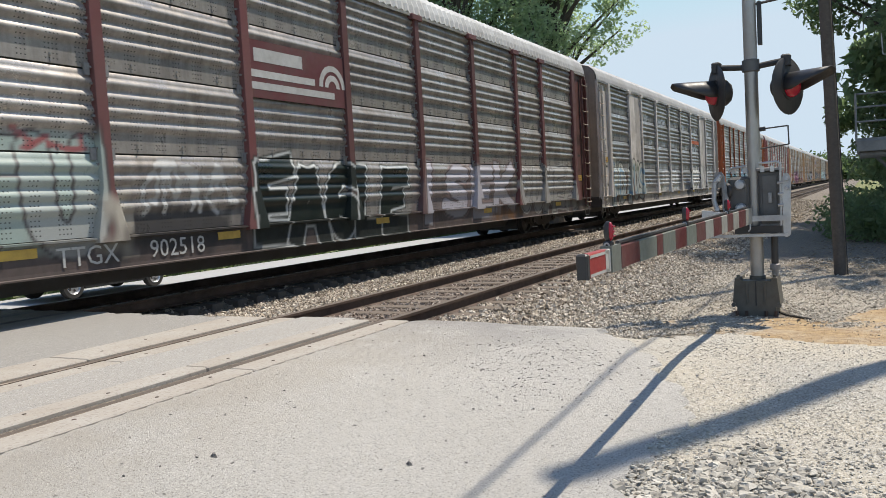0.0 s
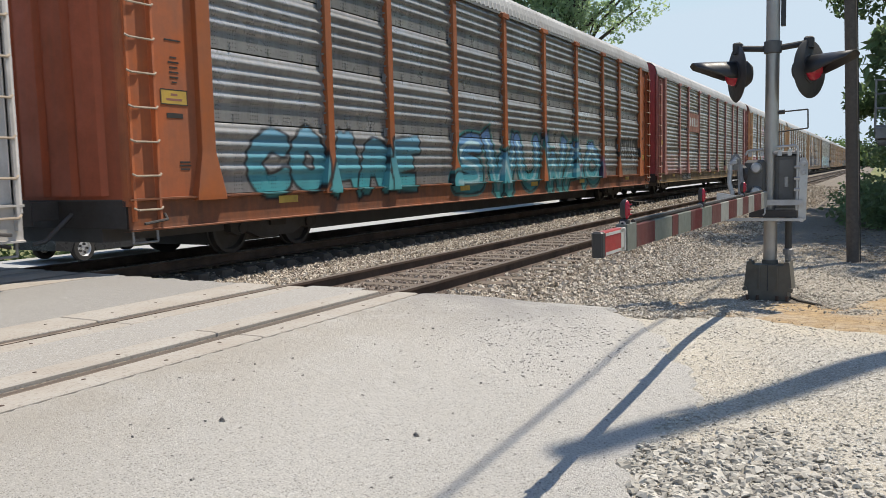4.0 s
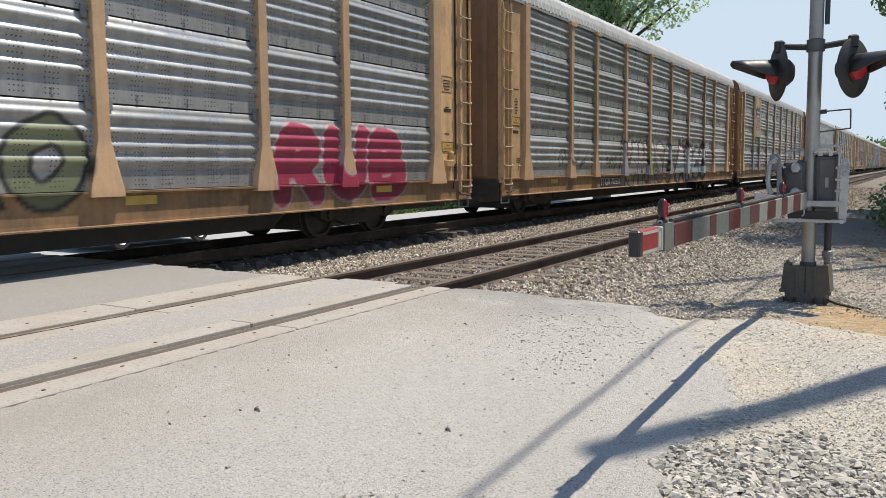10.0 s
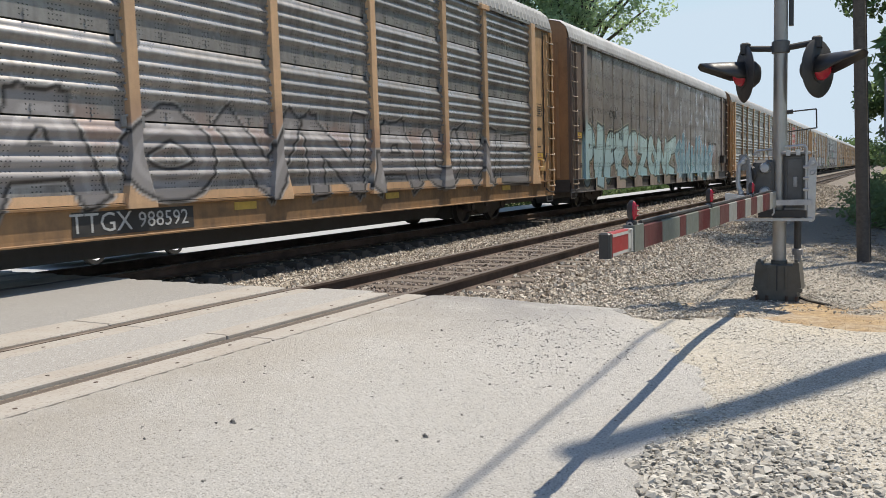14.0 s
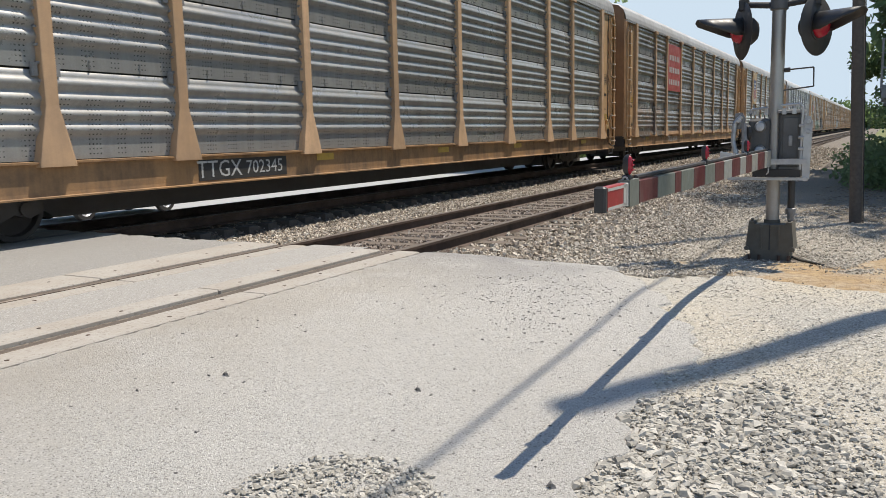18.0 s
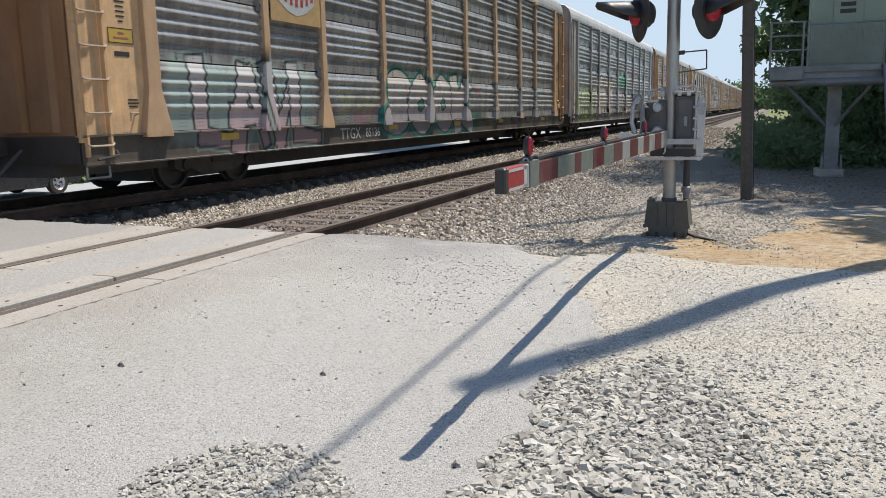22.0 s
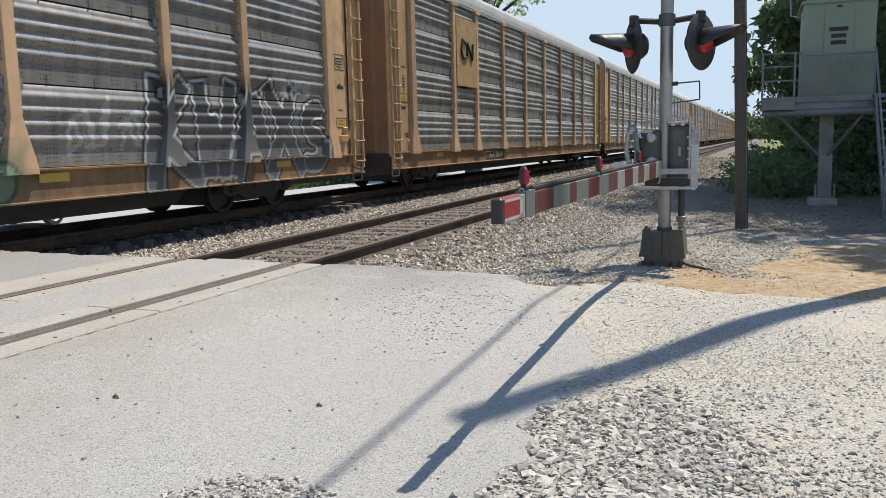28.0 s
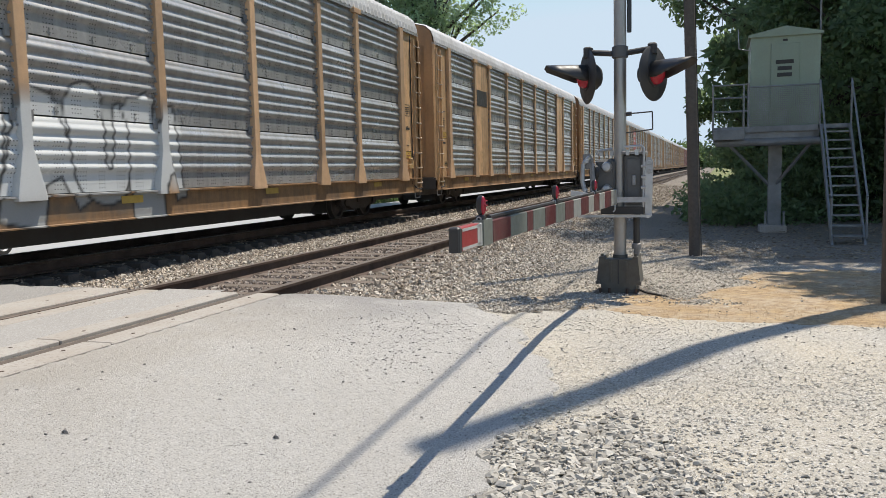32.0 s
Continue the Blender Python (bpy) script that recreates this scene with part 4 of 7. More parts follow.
WHITE_P, BLACK_P, TEAL_P, BEIGE_P = (0.62, 0.62, 0.60), (0.02, 0.02, 0.022), (0.10, 0.50, 0.52), (0.55, 0.45, 0.36)
GREY_P, CREAM_P, RUST_P, MINT_P = (0.50, 0.49, 0.47), (0.66, 0.60, 0.50), (0.30, 0.13, 0.085), (0.45, 0.55, 0.50)
GRAFFITI = {
    0: [cloud(-9.6, -7.3, 0.8, 2.4, MINT_P, 0.9, 1), letters("TU", -9.6, -7.3, 0.72, 2.3, MINT_P, (0.12, 0.10, 0.10), None, 0.22, 0.03, fill2=GREY_P, seed=3), scrawl(-9.4, -7.3, 2.1, 2.4, (0.42, 0.14, 0.14), 0.03, 3, 61),
        cloud(-7.4, -4.6, 0.6, 1.5, (0.075, 0.07, 0.07), 0.95, 2), cloud(-7.5, -6.8, 0.7, 1.7, CREAM_P, 0.9, 5), scrawl(-6.7, -4.7, 1.2, 2.15, WHITE_P, 0.028, 5, 4), scrawl(-6.4, -5.0, 1.6, 2.1, WHITE_P, 0.035, 3, 14),
        letters("EAGLE", -4.35, 0.6, 0.55, 2.05, (0.018, 0.028, 0.024), (0.8, 0.82, 0.8), (0.05, 0.06, 0.05), 0.20, 0.02, 0.03, seed=5),
        cloud(0.9, 7.0, 0.6, 1.9, (0.20, 0.15, 0.15), 0.7, 8), letters("ISEK", 0.9, 6.9, 0.72, 2.08, (0.60, 0.57, 0.62), (0.16, 0.13, 0.13), (0.42, 0.30, 0.28), 0.19, 0.03, 0.03, seed=6), cloud(5.0, 7.4, 0.56, 0.95, (0.42, 0.18, 0.05), 0.8, 6),
        letters("OUMEA", 7.2, 12.3, 0.7, 2.05, (0.50, 0.48, 0.46), (0.12, 0.11, 0.10), (0.66, 0.64, 0.62), 0.16, 0.03, 0.04, seed=7)],
    1: [cloud(-12.2, -7.1, 0.6, 1.9, (0.22, 0.11, 0.075), 0.95, 3), letters("ADIUS", -12.3, -7.0, 0.66, 2.4, (0.74, 0.74, 0.66), BLACK_P, None, 0.25, 0.05, fill2=(0.60, 0.65, 0.64), seed=8, taper=0.2, core=(0.14, 0.34, 0.56)), scrawl(-9.2, -7.9, 1.95, 2.35, (0.18, 0.24, 0.14), 0.03, 3, 9, 0.6),
        letters("IAMER", -3.4, 0.8, 0.98, 1.9, (0.74, 0.74, 0.72), (0.52, 0.52, 0.51), (0.70, 0.70, 0.68), 0.15, 0.0, 0.05, seed=9),
        cloud(2.6, 4.4, 0.55, 1.7, (0.05, 0.07, 0.14), 0.95, 4), cloud(4.0, 10.0, 0.62, 1.5, (0.62, 0.6, 0.57), 0.9, 4), letters("CMOTXS", 4.1, 9.9, 0.62, 2.15, (0.80, 0.79, 0.76), (0.05, 0.05, 0.06), None, 0.2, 0.04, seed=10, spike=0.12, taper=0.25)],
    2: [letters("SWUWAO", -4.5, 7.2, 0.66, 2.15, (0.12, 0.24, 0.48), BLACK_P, (0.05, 0.30, 0.30), 0.23, 0.045, 0.05, fill2=(0.10, 0.56, 0.56), seed=11, spike=0.1, core=(0.5, 0.7, 0.72)), cloud(4.4, 5.1, 1.0, 1.5, (0.55, 0.10, 0.22), 0.8, 3), cloud(7.0, 7.7, 0.9, 1.8, (0.16, 0.08, 0.2), 0.8, 9),
        letters("OSTRICA", 9.0, 12.4, 1.7, 2.45, (0.03, 0.03, 0.03), (0.05, 0.05, 0.05), None, 0.05, 0.02, seed=12, taper=0.3), letters("COARE", -11.5, -6.2, 0.9, 2.0, (0.12, 0.30, 0.42), BLACK_P, None, 0.18, 0.045, fill2=TEAL_P, seed=13, spike=0.08)],
    3: [cloud(-12.3, -7.4, 0.75, 1.95, (0.50, 0.26, 0.24), 0.7, 2), cloud(-10.4, -9.0, 1.1, 1.9, (0.62, 0.55, 0.50), 0.8, 4), scrawl(-8.9, -7.5, 1.7, 2.0, WHITE_P, 0.03, 4, 5), cloud(-7.2, -5.8, 0.95, 1.3, (0.50, 0.22, 0.22), 0.7, 6),
        scrawl(-1.9, 1.3, 0.75, 2.1, (0.06, 0.055, 0.05), 0.04, 6, 8), letters("OMO", 1.8, 5.2, 0.72, 1.95, (0.34, 0.31, 0.15), (0.05, 0.05, 0.045), None, 0.09, 0.04, seed=14), scrawl(7.6, 12.0, 1.05, 1.9, WHITE_P, 0.03, 6, 10, 0.8)],
    4: [letters("TO", -11.5, -9.0, 0.65, 1.95, (0.50, 0.09, 0.09), (0.48, 0.10, 0.10), None, 0.07, 0.0, seed=15), cloud(-6.4, -4.0, 0.75, 2.0, (0.20, 0.24, 0.10), 0.7, 8), cloud(-4.6, 1.6, 0.6, 2.3, (0.48, 0.16, 0.25), 0.9, 9), letters("SAGEKRSO", -5.6, 1.8, 0.6, 2.2, (0.58, 0.26, 0.34), (0.09, 0.03, 0.05), None, 0.19, 0.03, fill2=(0.46, 0.12, 0.22), seed=16, spike=0.12),
        scrawl(-5, 1.5, 1.6, 2.5, BLACK_P, 0.035, 7, 17, 0.85), letters("AO", 1.7, 4.2, 0.8, 1.95, (0.26, 0.28, 0.16), (0.04, 0.04, 0.035), None, 0.14, 0.05, seed=18), letters("RUB", 7.4, 11.4, 0.66, 2.0, (0.50, 0.05, 0.11), (0.66, 0.52, 0.50), None, 0.22, 0.035, seed=19),
        letters("CN", -7.4, -4.9, 3.75, 4.5, (0.46, 0.12, 0.14), (0.44, 0.14, 0.15), None, 0.06, 0.0, seed=20)],
    5: [scrawl(-10.2, -8.0, 1.2, 1.75, BLACK_P, 0.018, 3, 71), scrawl(-6.2, -5.2, 1.2, 1.7, BLACK_P, 0.02, 4, 21), cloud(-5.0, 2.2, 0.8, 2.1, (0.22, 0.33, 0.12), 0.7, 3), letters("KANISO", -4.75, 1.7, 0.62, 2.1, (0.70, 0.66, 0.64), BLACK_P, None, 0.19, 0.06, spike=0.08, taper=0.25, fill2=(0.44, 0.36, 0.38), seed=22), cloud(-4.4, -3.7, 1.55, 1.95, (0.5, 0.1, 0.14), 0.8, 5), cloud(-0.3, 0.7, 1.55, 1.9, (0.5, 0.1, 0.14), 0.7, 6),
        scrawl(1.6, 2.4, 1.2, 1.9, BLACK_P, 0.02, 2, 23), letters("ANCO", 2.6, 7.8, 0.75, 2.0, (0.74, 0.72, 0.70), (0.14, 0.03, 0.045), (0.05, 0.04, 0.035), 0.22, 0.09, 0.10, fill2=(0.52, 0.62, 0.68), seed=24, spike=0.1), scrawl(8.0, 9.6, 1.4, 1.9, (0.35, 0.05, 0.1), 0.02, 3, 72)],
    6: [cloud(-8.6, 9.0, 1.6, 2.35, (0.44, 0.26, 0.21), 0.45, 4), letters("ADWKAOVNAUWE", -11.9, 12.2, 0.98, 2.3, (0.36, 0.335, 0.325), (0.03, 0.027, 0.027), (0.60, 0.58, 0.56), 0.20, 0.04, 0.03, seed=25, core=(0.50, 0.47, 0.46), spike=0.06), scrawl(-13.8, -12.7, 1.5, 3.4, BLACK_P, 0.03, 6, 91)],
    7: [cloud(-13.0, -5.6, 1.2, 2.8, RUST_P, 0.4, 3), letters("PAPES", -12.7, -6.2, 0.9, 2.68, (0.58, 0.78, 0.78), (0.02, 0.03, 0.035), (0.66, 0.60, 0.44), 0.27, 0.06, 0.035, fill2=(0.40, 0.60, 0.68), seed=27, spike=0.14, taper=0.35), cloud(-6.1, 0.5, 1.7, 2.6, RUST_P, 0.4, 6),
        letters("ZONE", -5.9, 0.2, 0.94, 2.45, (0.60, 0.80, 0.80), (0.02, 0.03, 0.035), (0.64, 0.58, 0.42), 0.25, 0.07, 0.035, fill2=(0.44, 0.68, 0.74), seed=28, spike=0.2, taper=0.4), cloud(0.4, 10.6, 1.3, 2.6, (0.34, 0.17, 0.14), 0.55, 8), cloud(0.6, 9.6, 0.7, 2.05, (0.17, 0.34, 0.46), 0.95, 11), letters("SCUSAOUCASC", 0.5, 9.9, 0.72, 2.35, (0.13, 0.30, 0.42), (0.74, 0.81, 0.83), None, 0.15, 0.02, fill2=(0.36, 0.58, 0.66), seed=29, spike=0.28, taper=0.7, core=(0.26, 0.48, 0.58)),
        scrawl(-6.6, -5.9, 1.7, 2.4, WHITE_P, 0.03, 4, 30), scrawl(9.6, 10.8, 1.9, 2.5, (0.60, 0.50, 0.50), 0.022, 4, 63)],
    9: [scrawl(-4.2, 7.0, 1.1, 1.95, (0.55, 0.54, 0.52), 0.028, 12, 31, 0.7), letters("SNOEA", -1.2, 7.0, 1.1, 1.95, (0.30, 0.27, 0.24), (0.62, 0.60, 0.58), None, 0.13, 0.025, seed=32), letters("EWUE", -12.0, -8.2, 1.0, 2.1, (0.30, 0.22, 0.17), (0.60, 0.58, 0.55), (0.08, 0.06, 0.05), 0.17, 0.03, 0.03, seed=82, spike=0.1)],
    10: [cloud(-12.3, -7.5, 0.7, 2.25, (0.46, 0.56, 0.50), 0.75, 9), letters("LAVL", -11.5, -7.5, 0.66, 2.0, (0.72, 0.69, 0.66), BLACK_P, (0.42, 0.50, 0.46), 0.15, 0.04, 0.05, fill2=(0.62, 0.40, 0.40), seed=33, spike=0.1, taper=0.3), scrawl(-6.8, -4.6, 1.0, 1.9, (0.48, 0.48, 0.26), 0.04, 5, 34, 0.7), cloud(-6.0, -4.7, 0.9, 1.4, (0.50, 0.22, 0.25), 0.7, 3), cloud(-7, -4.4, 0.6, 1.2, (0.2, 0.21, 0.19), 0.6, 5),
         cloud(-4.8, 3.0, 0.56, 1.3, (0.06, 0.16, 0.13), 0.9, 7), letters("SOOK", -4.4, 1.9, 0.6, 2.25, (0.68, 0.61, 0.53), BLACK_P, (0.06, 0.34, 0.28), 0.29, 0.04, 0.08, fill2=(0.52, 0.47, 0.50), seed=35), cloud(2.0, 2.9, 1.6, 2.1, (0.34, 0.10, 0.08), 0.7, 6), letters("EANATERA", 3.4, 12.2, 0.9, 1.98, (0.46, 0.45, 0.43), (0.12, 0.12, 0.115), (0.58, 0.57, 0.55), 0.13, 0.01, 0.02, seed=36)],
    11: [letters("GRUD", -12.5, -8.4, 0.72, 2.15, (0.58, 0.63, 0.38), (0.05, 0.06, 0.03), (0.46, 0.52, 0.26), 0.17, 0.045, 0.16, fill2=(0.52, 0.58, 0.36), seed=37), cloud(-8.3, -7.2, 1.1, 1.9, (0.50, 0.12, 0.24), 0.8, 4), letters("BOATS", -7.9, -2.7, 0.72, 2.8, (0.70, 0.62, 0.50), BLACK_P, None, 0.29, 0.06, fill2=(0.60, 0.50, 0.46), seed=38, taper=0.15), cloud(-3.0, -2.2, 1.2, 2.2, (0.50, 0.14, 0.24), 0.6, 9),
         letters("LNO", -2.2, 0.1, 1.0, 1.9, (0.55, 0.50, 0.46), BLACK_P, None, 0.10, 0.04, seed=39), letters("PUKER", 0.2, 7.3, 0.66, 2.1, BEIGE_P, BLACK_P, (0.12, 0.11, 0.11), 0.19, 0.055, 0.04, seed=40), letters("AOC", -1.3, 1.3, 2.5, 3.3, (0.14, 0.46, 0.28), (0.015, 0.03, 0.02), (0.12, 0.42, 0.25), 0.15, 0.035, 0.03, seed=41), cloud(3.8, 6.6, 3.3, 3.55, (0.55, 0.12, 0.08), 0.85, 3), scrawl(-10.3, -6.5, 2.95, 4.1, (0.04, 0.04, 0.04), 0.035, 5, 42, 0.9), scrawl(-5.0, -2.0, 3.3, 4.0, (0.05, 0.05, 0.05), 0.02, 3, 64, 0.8)],
    12: [cloud(-4.2, 4.6, 0.56, 1.4, (0.20, 0.25, 0.14), 0.7, 4), letters("NCKDR", -3.8, 4.2, 0.66, 2.1, (0.50, 0.56, 0.48), (0.10, 0.14, 0.08), None, 0.24, 0.04, fill2=(0.32, 0.42, 0.26), seed=43, spike=0.08),
         scrawl(5.2, 7.0, 1.2, 2.0, WHITE_P, 0.028, 6, 44, 0.8), letters("KWAXS", 6.8, 12.3, 0.7, 2.2, (0.06, 0.058, 0.055), (0.74, 0.74, 0.73), BLACK_P, 0.17, 0.03, 0.05, fill2=(0.30, 0.29, 0.28), seed=45, spike=0.14), scrawl(10.5, 11.8, 2.1, 2.5, WHITE_P, 0.025, 3, 81)],
    13: [scrawl(-2.6, -1.7, 2.6, 3.2, (0.16, 0.3, 0.32), 0.03, 3, 46, 0.6)],
    14: [cloud(-4.4, 2.0, 0.95, 2.35, (0.66, 0.67, 0.645), 0.95, 7), cloud(-3.6, 1.2, 0.6, 1.0, (0.30, 0.27, 0.22), 0.6, 5), letters("NWAUM", -4.1, 1.9, 0.75, 2.3, (0.78, 0.79, 0.77), (0.07, 0.07, 0.07), None, 0.25, 0.03, seed=47, spike=0.12, taper=0.5), scrawl(-6.6, -5.6, 3.35, 3.75, BLACK_P, 0.03, 3, 48), letters("II", -7.3, -4.9, 3.15, 3.95, BLACK_P, BLACK_P, None, 0.02, 0.0, seed=49)],
    15: [],
}

# ---- railcars ----
POSTS = (-9.35, -7.25, -4.35, -1.45, 1.45, 4.35, 7.25, 9.35)
END_POST, BODY_END = 12.45, 13.95
FLOOR_Z, EAVE_Z, LEVEL = 1.0, 5.42, 1.1
SILL_LOW = 0.56
CAR_PITCH, SPEED, FIRST_Y = 29.43, 13.02, 14.72
paint = {}


def car_paint(key, color, **kw):
    if key not in paint:
        paint[key] = weathered("car_" + key, color, **kw)
    return paint[key]


def panel_profile(ridges, low, step, depth):
    """(z, depth) of one corrugated sheet: a plain band at its foot, then rounded ridges up to the lap under the next sheet."""
    n = max(1, round(low / 0.03))
    pts = [(low * k / n, 0.0) for k in range(n)]
    for k in range(8 * ridges):
        pts.append((low + step * k / 8, depth * (0.5 - 0.5 * math.cos(k * math.tau / 8)) ** 0.85))
    z = low + step * ridges
    return pts + [(z, 0.0), (1.075, 0.0), (1.083, -0.03)]


PROFS = {4: panel_profile(4, 0.27, 0.187, 0.046), 6: panel_profile(6, 0.03, 0.171, 0.042)}


def panel_grid(width, cols, ridges):
    ys = np.linspace(-width / 2, width / 2, cols + 1)
    return np.array([[(d, y, z) for y in ys] for z, d in PROFS[ridges]])


def flat_grid(x, y0, y1, z0, z1, cell=0.045):
    ny, nz = max(1, round((y1 - y0) / cell)), max(1, round((z1 - z0) / cell))
    return np.array([[(x, y, z) for y in np.linspace(y0, y1, ny + 1)] for z in np.linspace(z0, z1, nz + 1)])


def roof_mesh(mat):
    g = Geo()
    half = [(1.52, EAVE_Z - 0.03), (1.57, EAVE_Z + 0.03), (1.545, EAVE_Z + 0.2), (1.47, EAVE_Z + 0.4), (1.26, EAVE_Z + 0.58), (0.9, EAVE_Z + 0.67), (0.0, EAVE_Z + 0.71)]
    prof = half + [(-x, z) for x, z in reversed(half[:-1])]
    rows = []
    n = 220
    for k in range(n + 1):
        y = -BODY_END + 2 * BODY_END * k / n
        d = 0.0 if k % 2 else 0.038
        rows.append([(x * (1 - 0.016 * (d > 0)), y, z - d * (0.3 if i in (0, len(prof) - 1) else 1)) for i, (x, z) in enumerate(prof)])
    g.strip(rows)
    g.f = [tuple(reversed(q)) for q in g.f]
    return g.mesh("roof", mat)


def post_mesh(mat, pieces, y, flare=True, w=0.1, out=0.0):
    """A side post with a wide gusset at its foot; its face takes the paint that crosses it."""
    b = w + 0.155 if flare else w
    zs = [FLOOR_Z - 0.06 + 0.035 * k for k in range(38 if pieces else 2)] + ([] if pieces else [1.3, 1.6, 1.67]) + [2.6, 3.4, 4.4, EAVE_Z - 0.02]
    rows = []
    for z in zs:
        k = max(0.0, min(1.0, (FLOOR_Z + 0.66 - z) / 0.66))
        h = w + (b - w) * k
        bow = (0.055 if flare else 0.03) + (0.035 * k if flare else 0.0) - out
        rows.append([(1.47, -h, z), (1.537 + bow, -h, z)] + [(1.542 + bow, h * q, z) for q in (-0.92, -0.7, -0.45, -0.2, 0.0, 0.2, 0.45, 0.7, 0.92)] + [(1.537 + bow, h, z), (1.47, h, z)])
    return grid_mesh("post", np.array(rows), mat, pieces, (y, 0.0))


def ladder_parts(car, mat_side, mat_rung, y, z0, z1):
    lad = part("ladder", Geo().box(1.52, 1.60, y - 0.24, y - 0.20, z0, z1).box(1.52, 1.60, y + 0.20, y + 0.24, z0, z1), mat_side, car)
    rung = shared(("rung", mat_rung.name), lambda: Geo().path([(1.6, -0.25, 0.03), (1.63, -0.2, 0), (1.63, 0.2, 0), (1.6, 0.25, 0.03)], 0.016, 6).mesh("rung", mat_rung))
    z = z0 + 0.15
    while z < z1:
        part("rung", rung, None, lad, m=pose(0, y, z))
        z += 0.46
    return lad


def bogie(car, y):
    ring = [(-1.15, 0.38), (-0.95, 0.30), (-0.75, 0.36), (-0.45, 0.24), (0.45, 0.24), (0.75, 0.36), (0.95, 0.30), (1.15, 0.38), (1.15, 0.52), (0.75, 0.6), (0.45, 0.74), (-0.45, 0.74), (-0.75, 0.6), (-1.15, 0.52)]
    b = part("bogie", shared("bolster", lambda: Geo().box(-1.1, 1.1, -0.2, 0.2, 0.42, 0.72).mesh("bogie", STEEL_DARK)), None, car, m=pose(0, y, 0))
    frame_me = shared("side_frame", lambda: Geo().prism(ring, -0.07, 0.07, 0).mesh("side_frame", STEEL_DARK))
    spring_me = shared("spring", lambda: Geo().lathe([(0.05 + 0.025 * (k % 2), 0.3 + 0.03 * k) for k in range(11)], 8).mesh("spring", BLACK))
    axle_me = shared("axle", lambda: Geo().tube((-1.0, 0, 0.42), (1.0, 0, 0.42), 0.07, 8).mesh("axle", STEEL_DARK))
    wheel_me = shared("wheel", lambda: Geo().lathe([(0.0, -0.02), (0.1, 0.03), (0.14, 0.0), (0.34, -0.02), (0.36, 0.06), (0.42, 0.06), (0.42, -0.05), (0.445, -0.06), (0.445, -0.085), (0.35, -0.085), (0.0, -0.07)], 20).mesh("wheel", WHEEL, True))
    cap_me = shared("cap", lambda: Geo().tube((0, 0, 0), (0.06, 0, 0), 0.09, 10).mesh("bearing_cap", WHEEL))
    # Added solid block that stops the daylight between the wheels.
    part("brake_rigging", shared("light_block", lambda: Geo().box(-0.62, 0.62, -1.25, 1.25, 0.16, 0.5).mesh("brake_rigging", BLACK)), None, b)
    for s in (1, -1):
        part("side_frame", frame_me, None, b, m=pose(0.98 * s, 0, 0))
        for k in (-0.2, 0, 0.2):
            part("spring", spring_me, None, b, m=pose(0.98 * s, k, 0))
    for k in (-0.89, 0.89):
        part("axle", axle_me, None, b, m=pose(0, k, 0))
        part("bearing_cap", cap_me, None, b, m=pose(1.03, k, 0.42))
        for s in (1, -1):
            part("wheel", wheel_me, None, b, m=pose(0.753 * s, k, 0.42, 0, 90 * s, 0))
    return b


def lettering(text, size, mat, name="lettering", bold=0.0):
    """The outline of a text as a flat mesh that lies in the y-z plane, facing +x."""
    cu = bpy.data.curves.new(name, "FONT")
    cu.body, cu.size, cu.align_x, cu.align_y, cu.extrude, cu.offset = text, size, "CENTER", "CENTER", 0.001, bold
    cu.resolution_u = 2
    ob = bpy.data.objects.new(name, cu)
    scene.collection.objects.link(ob)
    bpy.context.view_layer.update()
    me = bpy.data.meshes.new_from_object(ob.evaluated_get(bpy.context.evaluated_depsgraph_get()))
    bpy.data.objects.remove(ob)
    bpy.data.curves.remove(cu)
    me.transform(pose(0, 0, 0, 90, 0, 90))
    me.materials.clear()
    me.materials.append(mat)
    me.name = name
    return me


SHARED = {}


def shared(key, make):
    if key not in SHARED:
        SHARED[key] = make()
    return SHARED[key]


def perforated(name, color, zp, band, zoff, sy, sz, r, amount, cluster=0.0):
    """Sheet metal with rows of small dark holes in bands."""
    mat = weathered(name, color, amount=amount, rough=0.36, metal=0.4, spray=0.85, vary=0.14, dirt=(0.085, 0.074, 0.064))
    nt = mat.node_tree
    bsdf = nt.nodes["Principled BSDF"]
    old = bsdf.inputs["Base Color"].links[0].from_socket
    tc = nt.nodes.new("ShaderNodeTexCoord")
    sep = nt.nodes.new("ShaderNodeSeparateXYZ")
    nt.links.new(tc.outputs["Object"], sep.inputs[0])

    def near(sock, period, shift=0.0):
        a = math_node(nt, "ADD")
        nt.links.new(sock, a.inputs[0])
        a.inputs[1].default_value = shift
        p = math_node(nt, "PINGPONG")
        nt.links.new(a.outputs[0], p.inputs[0])
        p.inputs[1].default_value = period / 2
        return p.outputs[0]

    def under(sock, limit):
        c = math_node(nt, "LESS_THAN")
        nt.links.new(sock, c.inputs[0])
        c.inputs[1].default_value = limit
        return c.outputs[0]

    def times(a, b):
        c = math_node(nt, "MULTIPLY")
        nt.links.new(a, c.inputs[0])
        nt.links.new(b, c.inputs[1])
        return c.outputs[0]

    if cluster:
        spread = under(near(sep.outputs[1], cluster), 0.1)
    mask = times(times(under(near(sep.outputs[1], sy), r), under(near(sep.outputs[2], sz), r)), under(near(sep.outputs[2], zp, zoff), band))
    if cluster:
        mask = times(mask, spread)
    col = mixc(nt, mask, (0, 0, 0), (0.03, 0.029, 0.028))
    mx = col.node
    nt.links.new(old, mx.inputs[6])
    nt.links.new(mx.outputs[2], bsdf.inputs["Base Color"])
    return mat


